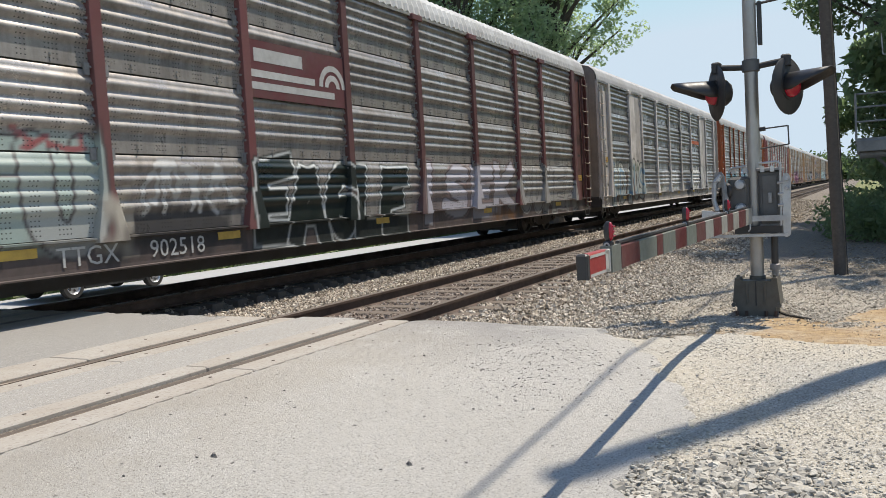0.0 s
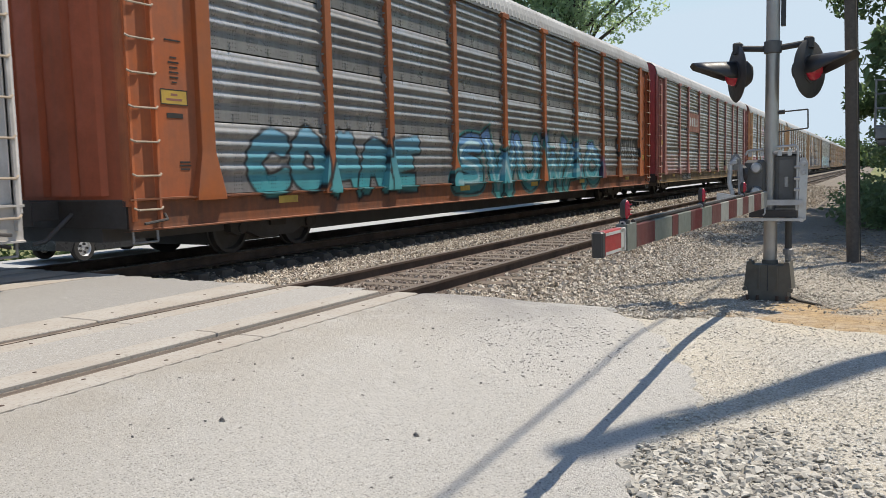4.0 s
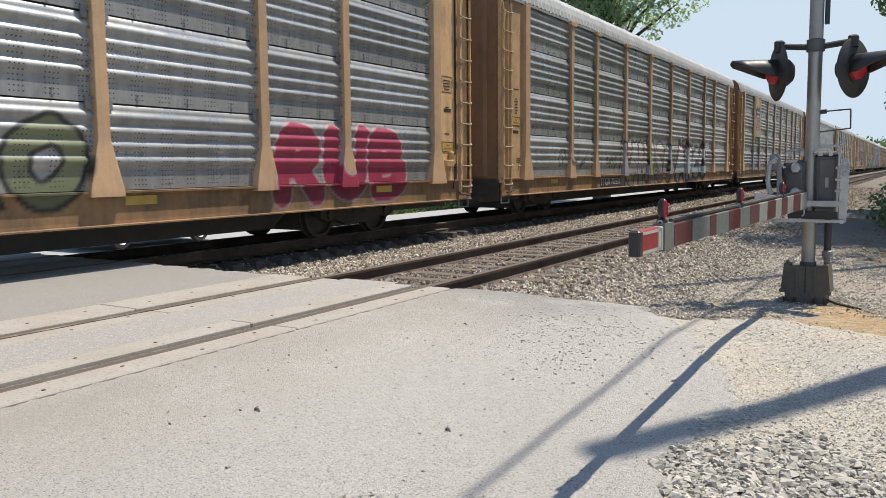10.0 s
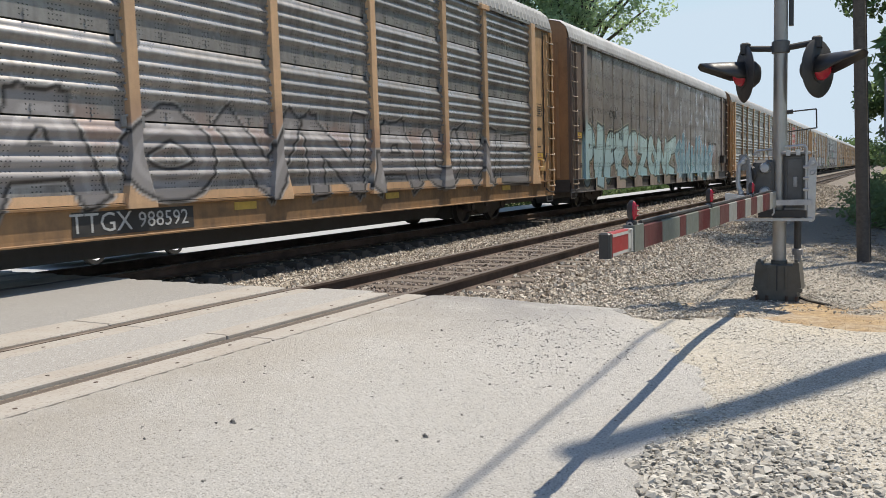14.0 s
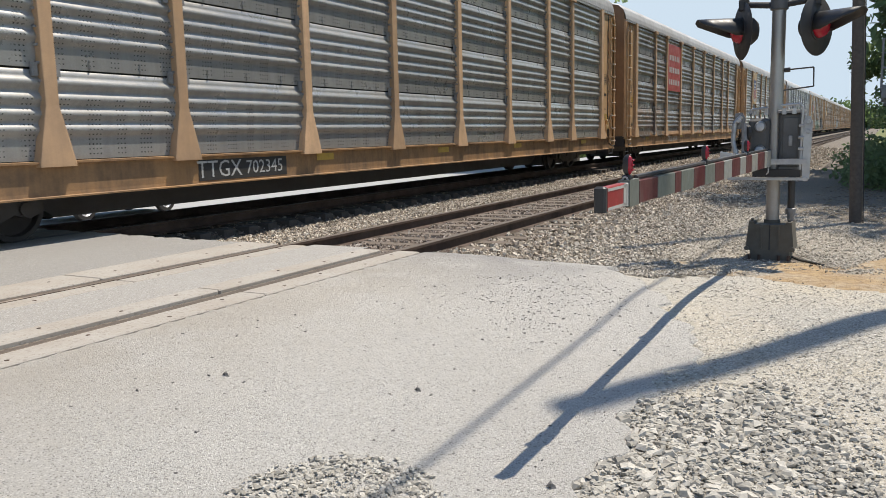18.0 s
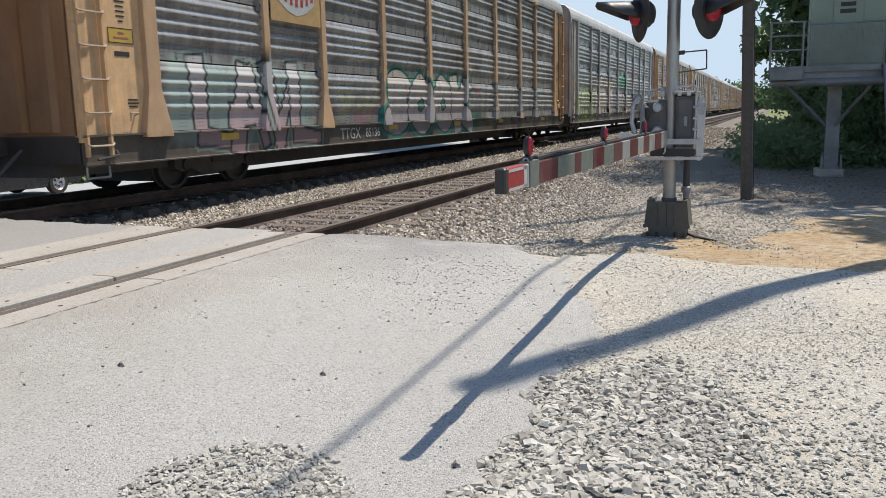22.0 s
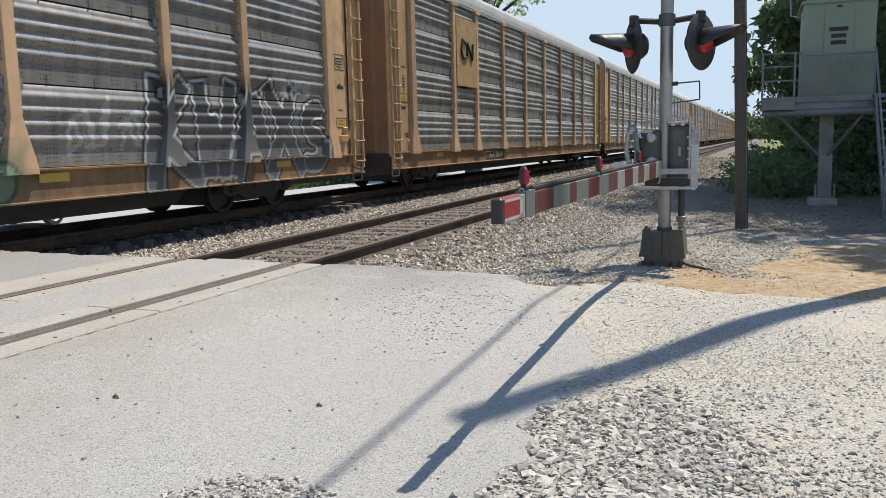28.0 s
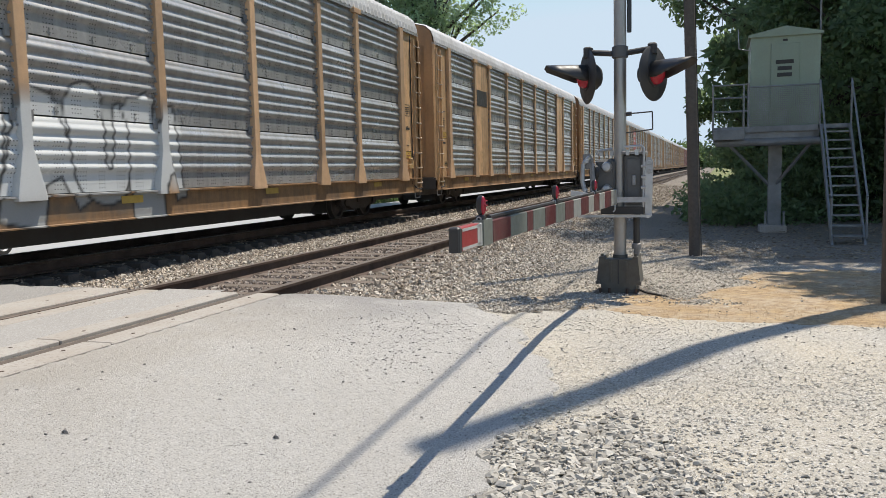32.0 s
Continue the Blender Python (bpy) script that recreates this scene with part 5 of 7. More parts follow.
def shield(board, y, z0):
    """A two-colour badge of plain shapes on a board."""
    w, h = 0.72, 1.5
    ring = [(-w, h), (-0.45, h + 0.12), (0, h + 0.02), (0.45, h + 0.12), (w, h), (w * 0.9, h * 0.72), (w, h * 0.5), (w * 0.92, 0.2), (0.35, 0.02), (0, -0.06), (-0.35, 0.02), (-w * 0.92, 0.2), (-w, h * 0.5), (-w * 0.9, h * 0.72)]
    part("badge", Geo().prism([(y + a, z0 + b) for a, b in ring], 1.606, 1.61, 0), INK_WHITE, board)
    part("badge_top", Geo().prism([(y + a * 0.95, z0 + b) for a, b in ring[:5]] + [(y + w * 0.9, z0 + h * 0.6), (y - w * 0.9, z0 + h * 0.6)], 1.61, 1.614, 0), INK_NAVY, board)
    for k in range(7):
        a = -w * 0.8 + k * w * 1.6 / 6
        part("badge_stripe", Geo().box(1.61, 1.614, y + a - 0.045, y + a + 0.045, z0 + 0.12 + 0.14 * (abs(k - 3) / 3) ** 2, z0 + h * 0.58), INK_RED, board)
    for zz, ww in ((1.28, 0.42), (1.03, 0.5)):
        part("badge_bar", Geo().box(1.614, 1.617, y - ww, y + ww, z0 + zz - 0.05, z0 + zz + 0.05), INK_WHITE, board)


INK_NAVY = plain("ink_navy", (0.03, 0.05, 0.16), 0.5, 0, 0.2)
INK_RED = plain("ink_red", (0.45, 0.06, 0.05), 0.5, 0, 0.25)
INK_FADED = plain("ink_faded_red", (0.36, 0.15, 0.11), 0.6, 0, 0.35)
INK_MAROON = plain("ink_maroon", (0.15, 0.045, 0.05), 0.55, 0, 0.3)
INK_YELLOW = plain("ink_yellow", (0.66, 0.43, 0.085), 0.55, 0, 0.3)
INK_ORANGE = plain("ink_orange", (0.62, 0.14, 0.06), 0.55, 0, 0.3)
RUNG_PALE = plain("rung_paint", (0.50, 0.40, 0.30), 0.5, 0.1, 0.35)
INK_BROWN = plain("ink_brown", (0.06, 0.05, 0.045), 0.6, 0, 0.35)
RECESS = plain("recess_brown", (0.20, 0.125, 0.095), 0.65, 0, 0.4)
BOARD_TAN = plain("board_tan", (0.56, 0.36, 0.16), 0.5, 0, 0.25)


def railcar(n, spec):
    """A covered freight car for vehicles; the side towards the road is detailed. spec: colours and marks."""
    car = thing("railcar", spec["label"], "railcar", pose(FAR_C, FIRST_Y + CAR_PITCH * n, 0), "cars of the freight train")
    pieces = GRAFFITI.get(n, [])
    post = car_paint(spec["post"] + "_post", spec["post_rgb"], amount=spec["post_dirt"], rough=0.5, spray=0.8)
    # spray=0.45 dims the graffiti here: the ledge's shade is put into its colour.
    sill = car_paint("sill_%d" % n, spec["sill_rgb"], amount=spec["sill_dirt"], rough=0.65, dirt=(0.06, 0.048, 0.04), spray=0.45)
    end = car_paint("%s_end" % spec["post"], spec["end_rgb"], amount=0.4, rough=0.55, spray=0.8)
    # End door colour has the shade of the gap between cars worked in.
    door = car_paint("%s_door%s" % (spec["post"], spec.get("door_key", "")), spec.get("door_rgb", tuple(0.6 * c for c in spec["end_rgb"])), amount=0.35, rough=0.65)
    grey = perforated("sheet_%d" % n, spec["panel_rgb"], 1.1, 0.38, -0.4, 0.055, 0.061, 0.0085, spec["grime"], 0.0 if spec.get("full") else 0.42) if not spec.get("flat") else perforated("sheet_%d" % n, spec["panel_rgb"], 0.62, 0.1, 0.16, 0.075, 0.05, 0.014, spec["grime"])
    roof = car_paint("roof_%s" % spec["roof"], (0.62, 0.625, 0.62) if spec["roof"] == "pale" else (0.53, 0.535, 0.53), dirt=(0.20, 0.18, 0.16), amount=0.3, rough=0.8)
    # frame
    cols = 800 if pieces else 40
    ys = np.linspace(-BODY_END, BODY_END, cols + 1)
    prof = [(1.44, SILL_LOW), (1.58, SILL_LOW), (1.58, SILL_LOW + 0.02), (1.545, SILL_LOW + 0.03)] + [(1.54, 0.63 + 0.045 * k) for k in range(8)] + [ (1.545, 0.97), (1.60, 0.98), (1.60, FLOOR_Z + 0.005), (1.45, FLOOR_Z + 0.012)]
    part("side_sill", grid_mesh("side_sill", np.array([[(x, y, z) for y in ys] for x, z in prof]), sill, pieces, (0, 0)), None, car)
    part("side_sill", shared(("fsill", n), lambda: Geo().box(-1.56, -1.42, -BODY_END, BODY_END, SILL_LOW, 1.0).mesh("side_sill", sill)), None, car)
    low = spec.get("belly", 0.215)
    belly = shared(("belly", low), lambda: Geo().prism([(-BODY_END, 0.66), (-9.2, 0.62), (-8.6, low), (8.6, low), (9.2, 0.62), (BODY_END, 0.66), (BODY_END, 0.98), (-BODY_END, 0.98)], -0.42, 0.42, 0).mesh("centre_sill", BLACK))
    part("centre_sill", belly, None, car)
    cross = shared("crossbeam", lambda: Geo().prism([(-1.42, 0.72), (-0.4, 0.5), (0.4, 0.5), (1.42, 0.72), (1.42, 0.98), (-1.42, 0.98)], -0.06, 0.06, 1).mesh("crossbeam", BLACK))
    for k in range(13):
        part("crossbeam", cross, None, car, m=pose(0, -7.8 + 1.3 * k, 0))
    part("deck", shared("deck", lambda: Geo().box(-1.5, 1.45, -BODY_END, BODY_END, 0.94, 1.0).mesh("deck", BLACK)), None, car)
    part("roof", shared("roof" + spec["roof"], lambda: roof_mesh(roof)), None, car, "corrugated steel roof")
    part("far_side", shared(("fside", n), lambda: Geo().box(-1.52, -1.5, -BODY_END, BODY_END, 1.0, EAVE_Z).mesh("far_side", grey)), None, car)
    # Added black sheet that stands in for the unlit inside, seen through the laps.
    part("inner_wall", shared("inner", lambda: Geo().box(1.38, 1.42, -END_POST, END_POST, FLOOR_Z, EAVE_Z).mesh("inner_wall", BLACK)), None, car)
    part("eave_rail", shared(("eave", n), lambda: Geo().box(1.46, 1.56, -BODY_END, BODY_END, EAVE_Z - 0.07, EAVE_Z - 0.01).mesh("eave_rail", grey)), None, car)
    # posts
    posts = spec.get("posts", POSTS)
    for y in posts:
        hit = touches(pieces, y - 0.2, y + 0.2, 1.0, 3.0)
        make = lambda: post_mesh(post, pieces, y, not spec.get("flat"), 0.075 if spec.get("flat") else 0.092, 0.085 if spec.get("flat") else 0.0)
        part("post", make() if hit else shared(("post", spec["post"]), lambda: post_mesh(post, [], y, not spec.get("flat"), 0.075 if spec.get("flat") else 0.092, 0.085 if spec.get("flat") else 0.0)), None, car, m=pose(0, y, 0))
    for y in (-END_POST, END_POST):
        part("post", post_mesh(post, pieces, y, not spec.get("flat"), 0.14), None, car, m=pose(0, y, 0))
        # Flat black strip; the dark of the open gap is put into its colour.
        half = 0.04 if y > 0 else 0.012
        part("door_seam", shared(("door_seam", half), lambda: Geo().box(1.49, 1.503, -half, half, FLOOR_Z + 0.02, EAVE_Z - 0.1).mesh("door_seam", INK_BLACK)), None, car, m=pose(0, y + (0.9 if y > 0 else -0.9), 0))
    cap = shared(("cap_plate", spec["post"]), lambda: Geo().cbox(1.47, 1.63, -0.22, 0.22, EAVE_Z - 0.14, EAVE_Z - 0.02, 0.01).mesh("post_cap", post))
    row = Geo()
    for s in (-1, 1):
        for k in range(16):
            row.box(1.50, 1.55, 0.108 * s - 0.016, 0.108 * s + 0.016, 1.95 + 0.21 * k, 1.98 + 0.21 * k)
        for k in range(3):
            row.box(1.50, 1.535, 0.15 * s - 0.04, 0.15 * s + 0.04, 2.02 + LEVEL * k, 2.18 + LEVEL * k)
    bolts = shared(("studs", spec["post"]), lambda: row.mesh("studding", GALV_DULL))
    if not spec.get("flat"):
        for y in posts:
            part("post_cap", cap, None, car, m=pose(0, y, 0))
            part("studding", bolts, None, car, m=pose(0, y, 0))["kind"] = "stuff"
    # side sheets, bay by bay and level by level
    edges = (-END_POST,) + tuple(posts) + (END_POST,)
    plain_bays = spec.get("plain_bays", ())
    ridges = 6 if spec.get("full") else 4
    clips = Geo()
    for b in range(len(edges) - 1):
        w = round(edges[b + 1] - edges[b] - 0.1, 2)
        mid = (edges[b] + edges[b + 1]) / 2
        lo, hi = mid - w / 2, mid + w / 2
        if b in plain_bays:
            for part_lo, part_hi in ((lo - 0.05, mid - 0.01), (mid + 0.01, hi + 0.05)):
                part("plain_panel", grid_mesh("plain_panel", flat_grid(1.53, part_lo, part_hi, FLOOR_Z, EAVE_Z, 0.03 if touches(pieces, part_lo, part_hi, 0, 6) else 0.5), spec["plain_mat"] if "plain_mat" in spec else end, pieces, (0, 0)), None, car)
            continue
        if spec.get("flat"):
            if b % 2:
                part("skirt_plate", grid_mesh("skirt_plate", flat_grid(1.605, lo - 0.03, hi + 0.03, 0.58, FLOOR_Z + 0.03, 0.04), post, pieces, (0, 0)), None, car)
            part("side_panel", grid_mesh("side_panel", np.array([[(0, y, z) for y in np.linspace(-w / 2, w / 2, 46)] for z in [0.024 * k for k in range(92)] + [2.4, 3.0, 3.8, EAVE_Z - FLOOR_Z]]), grey, pieces, (mid, FLOOR_Z)), None, car, m=pose(1.5, mid, FLOOR_Z))
            continue
        if spec.get("kick"):
            part("kick_plate", grid_mesh("kick_plate", flat_grid(1.553, lo + 0.12, hi - 0.12, FLOOR_Z + 0.02, FLOOR_Z + 0.15, 0.05), post, pieces, (0, 0)), None, car)
        for lv in range(4):
            z0 = FLOOR_Z + 0.02 + LEVEL * lv
            if touches(pieces, lo, hi, z0, z0 + 1.06):
                me = grid_mesh("side_panel", panel_grid(w, max(8, round(w / (0.028 if lv == 0 or touches(pieces, lo, hi, 2.95, 5.5) else 0.06))), ridges), grey, pieces, (mid, z0), True)
            else:
                me = shared(("sheet", n, w), lambda: grid_mesh("side_panel", panel_grid(w, 2, ridges), grey, [], (0, 0), True))
            part("side_panel", me, None, car, m=pose(1.49, mid + random.uniform(-0.01, 0.01), z0, random.uniform(-0.12, 0.12), random.uniform(-0.25, 0.25)))
            for q in () if lv == 0 else (-0.3, 0.0, 0.3) if w > 2.2 else (-0.2, 0.2):
                for dz in (0.02, 0.10):
                    clips.box(1.48, 1.506, mid + q * w - 0.011, mid + q * w + 0.011, z0 + dz, z0 + dz + 0.03)
    if clips.v:
        part("clip_rest", clips, GALV_DULL, car)["kind"] = "stuff"
    # marks
    text = spec.get("number")
    if text:
        y = spec.get("number_y", -6.6)
        wide = 0.155 * len(text) + 0.3
        if spec.get("number_board"):
            part("number_board", Geo().box(1.545, 1.549, y - wide / 2, y + wide / 2, 0.62, 0.93), INK_BLACK, car)
        words = text.split()
        for k, word in enumerate(words):
            at = y if len(words) == 1 else spec["word_y"][k] if "word_y" in spec else y - 0.5 * wide + 0.15 + 0.17 * (1.7 if k == 0 else len(text) - len(words[1]) / 2 - 0.3)
            part("car_number", shared(("num", word), lambda: lettering(word, spec.get("number_size", 0.30), INK_BLACK if spec.get("dark_ink") else INK_WHITE, "car_number")), None, car, "stencilled car number", m=pose(1.552, at, 0.775))
    for k, y in enumerate(spec.get("reflectors", (-10.6, -3.9, 0.6, 4.9, 10.5))):
        part("reflector", Geo().box(1.545, 1.551, y - 0.25, y + 0.25, 0.82, 0.94), INK_YELLOW, car)
    if spec.get("emblem") == "shield":
        board = part("emblem_board", Geo().box(1.585, 1.605, -9.2, -7.4, 3.0, EAVE_Z - 0.1), BOARD_TAN, car)
        shield(board, -8.3, 3.2)
    if spec.get("emblem") == "stripes":
        board = part("emblem_board", Geo().box(1.545, 1.57, -4.3, -1.55, 3.1, 4.05), INK_MAROON, car)
        part("emblem_bar", Geo().box(1.57, 1.573, -4.15, -2.85, 3.70, 3.92), INK_WHITE, board)
        for z, a in ((3.5, -2.5), (3.3, -1.9)):
            part("emblem_bar", Geo().box(1.57, 1.573, -4.25, a, z - 0.06, z + 0.06), INK_WHITE, board)
        for r in (0.42, 0.24):
            arc = [(-1.95 + r * math.cos(radians(q)), 3.45 + r * math.sin(radians(q))) for q in range(0, 200, 20)]
            inner = [(-1.95 + (r - 0.11) * math.cos(radians(q)), 3.45 + (r - 0.11) * math.sin(radians(q))) for q in range(180, -20, -20)]
            part("emblem_arc", Geo().prism(arc + inner, 1.57, 1.573, 0), INK_WHITE, board)
    if spec.get("emblem") == "faded":
        board = part("emblem_board", Geo().box(1.545, 1.565, -7.1, -4.5, 3.12, 4.1), INK_FADED, car)
        for y, w in ((-6.75, 0.42), (-6.2, 0.42), (-5.7, 0.42), (-5.3, 0.2), (-5.05, 0.16), (-4.85, 0.12)):
            part("emblem_bar", Geo().box(1.565, 1.569, y - w / 2, y + w / 2 - 0.06, 3.42, 3.86), INK_WHITE, board)
    if spec.get("emblem") == "red":
        board = part("emblem_board", Geo().box(1.545, 1.565, -7.1, -4.5, 3.0, 5.1), INK_RED, car)
        for z in (4.5, 3.95, 3.4):
            for k in range(6):
                part("emblem_bar", Geo().box(1.565, 1.569, -6.8 + 0.36 * k, -6.58 + 0.36 * k, z - 0.12, z + 0.12), INK_WHITE, board)
    if spec.get("emblem") == "square":
        board = part("emblem_board", Geo().box(1.585, 1.605, -9.2, -7.4, 2.95, 5.0), BOARD_TAN, car)
        part("emblem_mark", Geo().path([(1.61, -8.4, 4.25), (1.61, -8.75, 4.35), (1.61, -8.85, 4.05), (1.61, -8.7, 3.8), (1.61, -8.35, 3.85), (1.61, -8.3, 4.3), (1.61, -7.85, 3.8), (1.61, -7.8, 4.3)], 0.05, 6), INK_BLACK, board)
    if spec.get("emblem") == "bars":
        part("emblem_bar", Geo().box(1.535, 1.54, -9.0, -7.6, 3.7, 4.3), INK_BLACK, car)
    if spec.get("emblem") == "orange":
        part("emblem_bar", Geo().box(1.545, 1.55, 4.6, 7.0, 3.62, 3.82), INK_ORANGE, car)
    if spec.get("emblem") == "wordmark":
        for y, z, text in ((-9.3, 3.25, "CNA"), (-9.5, 2.55, "712"), (-8.25, 2.5, "811")):
            part("car_number", lettering(text, 0.42, INK_BLACK, "car_number"), None, car, m=pose(1.51, y, z))
        housing = part("brake_housing", Geo().cbox(1.5, 1.72, 11.95, 12.75, 1.5, 1.9, 0.02).box(1.5, 1.74, 11.9, 12.8, 1.9, 1.93), STEEL_DARK, car, "dark steel brake housing")
        part("brake_lever", Geo().path([(1.74, 12.7, 1.86), (1.78, 12.85, 1.7), (1.76, 12.88, 1.3)], 0.025, 6), STEEL_DARK, housing)
        for y, w, h, ink in ((11.42, 0.17, 0.16, INK_BLACK), (10.55, 0.15, 0.07, INK_WHITE)):
            plate = part("data_plate", Geo().box(1.502, 1.506, y - w, y + w, 1.74 - h, 1.74 + h), INK_WHITE, car, "small white data plate")
            for k in range(3):
                part("plate_bar", Geo().box(1.506, 1.509, y - w * 0.8, y + w * (0.8 - 0.3 * (k % 2)), 1.74 + h * (0.4 - 0.55 * k), 1.74 + h * (0.7 - 0.55 * k)), INK_BLACK, plate)
        for k in range(9):
            if k not in (3, 6):
                part("emblem_bar", Geo().box(1.505, 1.509, 8.35 + 0.26 * k, 8.53 + 0.26 * k, 2.5, 2.64), INK_BROWN, car)
    # ends
    for s in (1, -1):
        y = BODY_END * s
        lo, hi = sorted((END_POST * s, y))
        part("corner_panel", grid_mesh("corner_panel", flat_grid(1.5, lo, hi, FLOOR_Z, EAVE_Z, 0.06 if touches(pieces, lo, hi, 0, 6) else 0.5), end, pieces, (0, 0)), None, car)
        rows = ((3.13, 0.3), (3.07, 0.28), (3.01, 0.3), (2.95, 0.2), (2.56, 0.14), (2.0, 0.2)) if s > 0 else ((3.22, 0.3), (2.98, 0.12), (2.91, 0.2), (2.84, 0.15), (2.77, 0.17), (2.70, 0.16), (2.63, 0.09), (1.5, 0.2), (1.45, 0.22), (1.4, 0.18))
        for dz, w in rows:
            part("stencil_bar", shared(("bar", w), lambda: Geo().box(0, 0.004, -w / 2, w / 2, -0.011, 0.011).mesh("stencil_bar", INK_BLACK)), None, car, m=pose(1.502, (12.98 if dz > 1.6 else 12.85) * s, dz))
        part("stencil_bar", shared("code_bar", lambda: Geo().box(0, 0.004, -0.15, 0.15, -0.035, 0.035).mesh("stencil_bar", INK_BLACK)), None, car, m=pose(1.502, 13.0 * s, 2.5 if s > 0 else 2.16))
        if s > 0:
            part("stencil_frame", shared("stencil_frame", lambda: Geo().box(0, 0.003, -0.2, 0.2, 0.16, 0.172).box(0, 0.003, -0.2, 0.2, -0.172, -0.16).box(0, 0.003, -0.2, -0.188, -0.16, 0.16).box(0, 0.003, 0.188, 0.2, -0.16, 0.16).mesh("stencil_frame", INK_BLACK)), None, car, m=pose(1.502, 12.98, 3.05))
        elif spec["post"] == "tan":
            part("grab_handle", shared("grab_handle", lambda: Geo().path([(1.5, 0.14, 0.0), (1.58, 0.14, 0.03), (1.58, -0.02, 0.03), (1.58, -0.02, -0.08)], 0.014, 6).mesh("grab_handle", RUNG_PALE)), None, car, m=pose(0, -12.98, 1.27))
        if s > 0 and spec["post"] == "tan":
            gear = part("brake_gear", shared("brake_gear", lambda: Geo().cbox(1.5, 1.62, 12.78, 13.1, 1.3, 1.44, 0.015).cbox(1.5, 1.6, 13.02, 13.2, 1.36, 1.62, 0.02).mesh("brake_gear", BOARD_TAN)), None, car)
            part("brake_lever", shared("hand_lever", lambda: Geo().path([(1.61, 13.1, 1.55), (1.63, 13.2, 1.74), (1.62, 13.26, 1.8)], 0.018, 6).mesh("brake_lever", STEEL_DARK)), None, gear)
            part("brake_chain", shared("brake_chain", lambda: Geo().path([(1.6, 13.12, 1.36), (1.6, 13.14, 1.1), (1.58, 13.1, 0.82)], 0.014, 6).mesh("brake_chain", STEEL_DARK)), None, gear)
        plate = part("warning_plate", shared("warning", lambda: Geo().box(0, 0.005, -0.25, 0.25, -0.11, 0.11).mesh("warning_plate", INK_YELLOW)), None, car, "small yellow warning plate", m=pose(1.502, 13.0 * s, 1.72 if s > 0 else 2.42))
        part("plate_border", shared("plate_border", lambda: Geo().box(0.005, 0.007, -0.25, 0.25, 0.096, 0.11).box(0.005, 0.007, -0.25, 0.25, -0.11, -0.096).box(0.005, 0.007, -0.25, -0.236, -0.096, 0.096).box(0.005, 0.007, 0.236, 0.25, -0.096, 0.096).mesh("plate_border", INK_BLACK)), None, plate)
        for dz, w in ((0.035, 0.12), (-0.035, 0.3)):
            part("plate_bar", shared(("plate_bar", w), lambda: Geo().box(0.005, 0.0065, -w / 2, w / 2, -0.016, 0.016).mesh("plate_bar", INK_FADED)), None, plate, m=pose(0, 0, dz))
        part("corner_edge", shared(("cedge", spec["post"]), lambda: Geo().box(1.44, 1.56, -0.05, 0.05, FLOOR_Z - 0.1, EAVE_Z).mesh("corner_edge", end)), None, car, m=pose(0, y - 0.05 * s, 0))
        ring = [(-1.5, FLOOR_Z), (1.48, FLOOR_Z), (1.48, EAVE_Z + 0.15), (1.42, EAVE_Z + 0.36), (1.2, EAVE_Z + 0.53), (0.88, EAVE_Z + 0.61), (-0.88, EAVE_Z + 0.61), (-1.2, EAVE_Z + 0.53), (-1.42, EAVE_Z + 0.36), (-1.5, EAVE_Z)]
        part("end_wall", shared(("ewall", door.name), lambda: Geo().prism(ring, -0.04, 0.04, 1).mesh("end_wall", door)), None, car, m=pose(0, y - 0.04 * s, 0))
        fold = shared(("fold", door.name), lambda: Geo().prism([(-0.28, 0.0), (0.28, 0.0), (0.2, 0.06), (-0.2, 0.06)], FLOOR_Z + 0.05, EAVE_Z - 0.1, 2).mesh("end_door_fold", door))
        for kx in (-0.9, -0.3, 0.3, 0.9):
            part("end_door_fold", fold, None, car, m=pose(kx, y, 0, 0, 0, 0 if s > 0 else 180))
        if s < 0 and spec.get("end_number"):
            for kx in (-0.6, 0.6, 1.2):
                for kz in (1.35, 2.35, 3.35, 4.35):
                    part("door_hinge", shared("door_hinge", lambda: Geo().cbox(-0.1, 0.1, -0.1, 0.0, -0.09, 0.09, 0.01).mesh("door_hinge", GALV_DULL)), None, car, m=pose(kx, y, kz))
        if spec.get("end_number"):
            for text, dz in zip(spec["end_number"].split(), (3.92, 3.7)):
                me = shared(("endnum", text), lambda: lettering(text, 0.26, INK_BLACK, "car_number"))
                part("car_number", me, None, car, "stencilled car number", m=pose(0.72, y - 0.064, dz, 0, 0, -90)) if s < 0 else None
        if spec.get("short_ladder") and s < 0:
            recess = part("ladder_recess", Geo().box(1.49, 1.504, y + 0.1, y + 0.55, FLOOR_Z - 0.02, 2.62), RECESS, car, "brown recess behind the rungs")
            part("placard", Geo().box(1.504, 1.508, y + 0.24, y + 0.47, 1.05, 1.4), RUNG_PALE, recess)
            part("placard", Geo().box(1.504, 1.508, y + 0.24, y + 0.47, 1.56, 1.95), RUNG_PALE, recess)
            part("placard_mark", Geo().prism([(y + 0.355, 1.62), (y + 0.43, 1.75), (y + 0.355, 1.88), (y + 0.28, 1.75)], 1.508, 1.51, 0), INK_FADED, recess)
            for k in range(5):
                part("rung", shared("long_rung", lambda: Geo().path([(1.52, -0.26, 0.0), (1.6, -0.24, 0.0), (1.6, 0.24, 0.0), (1.52, 0.26, 0.0)], 0.016, 6).mesh("rung", RUNG_PALE)), None, recess, m=pose(0, y + 0.33, FLOOR_Z + 0.02 + 0.385 * k))
        else:
            ladder_parts(car, end, RUNG_PALE, y - 0.3 * s, FLOOR_Z - 0.3, EAVE_Z - 0.2)
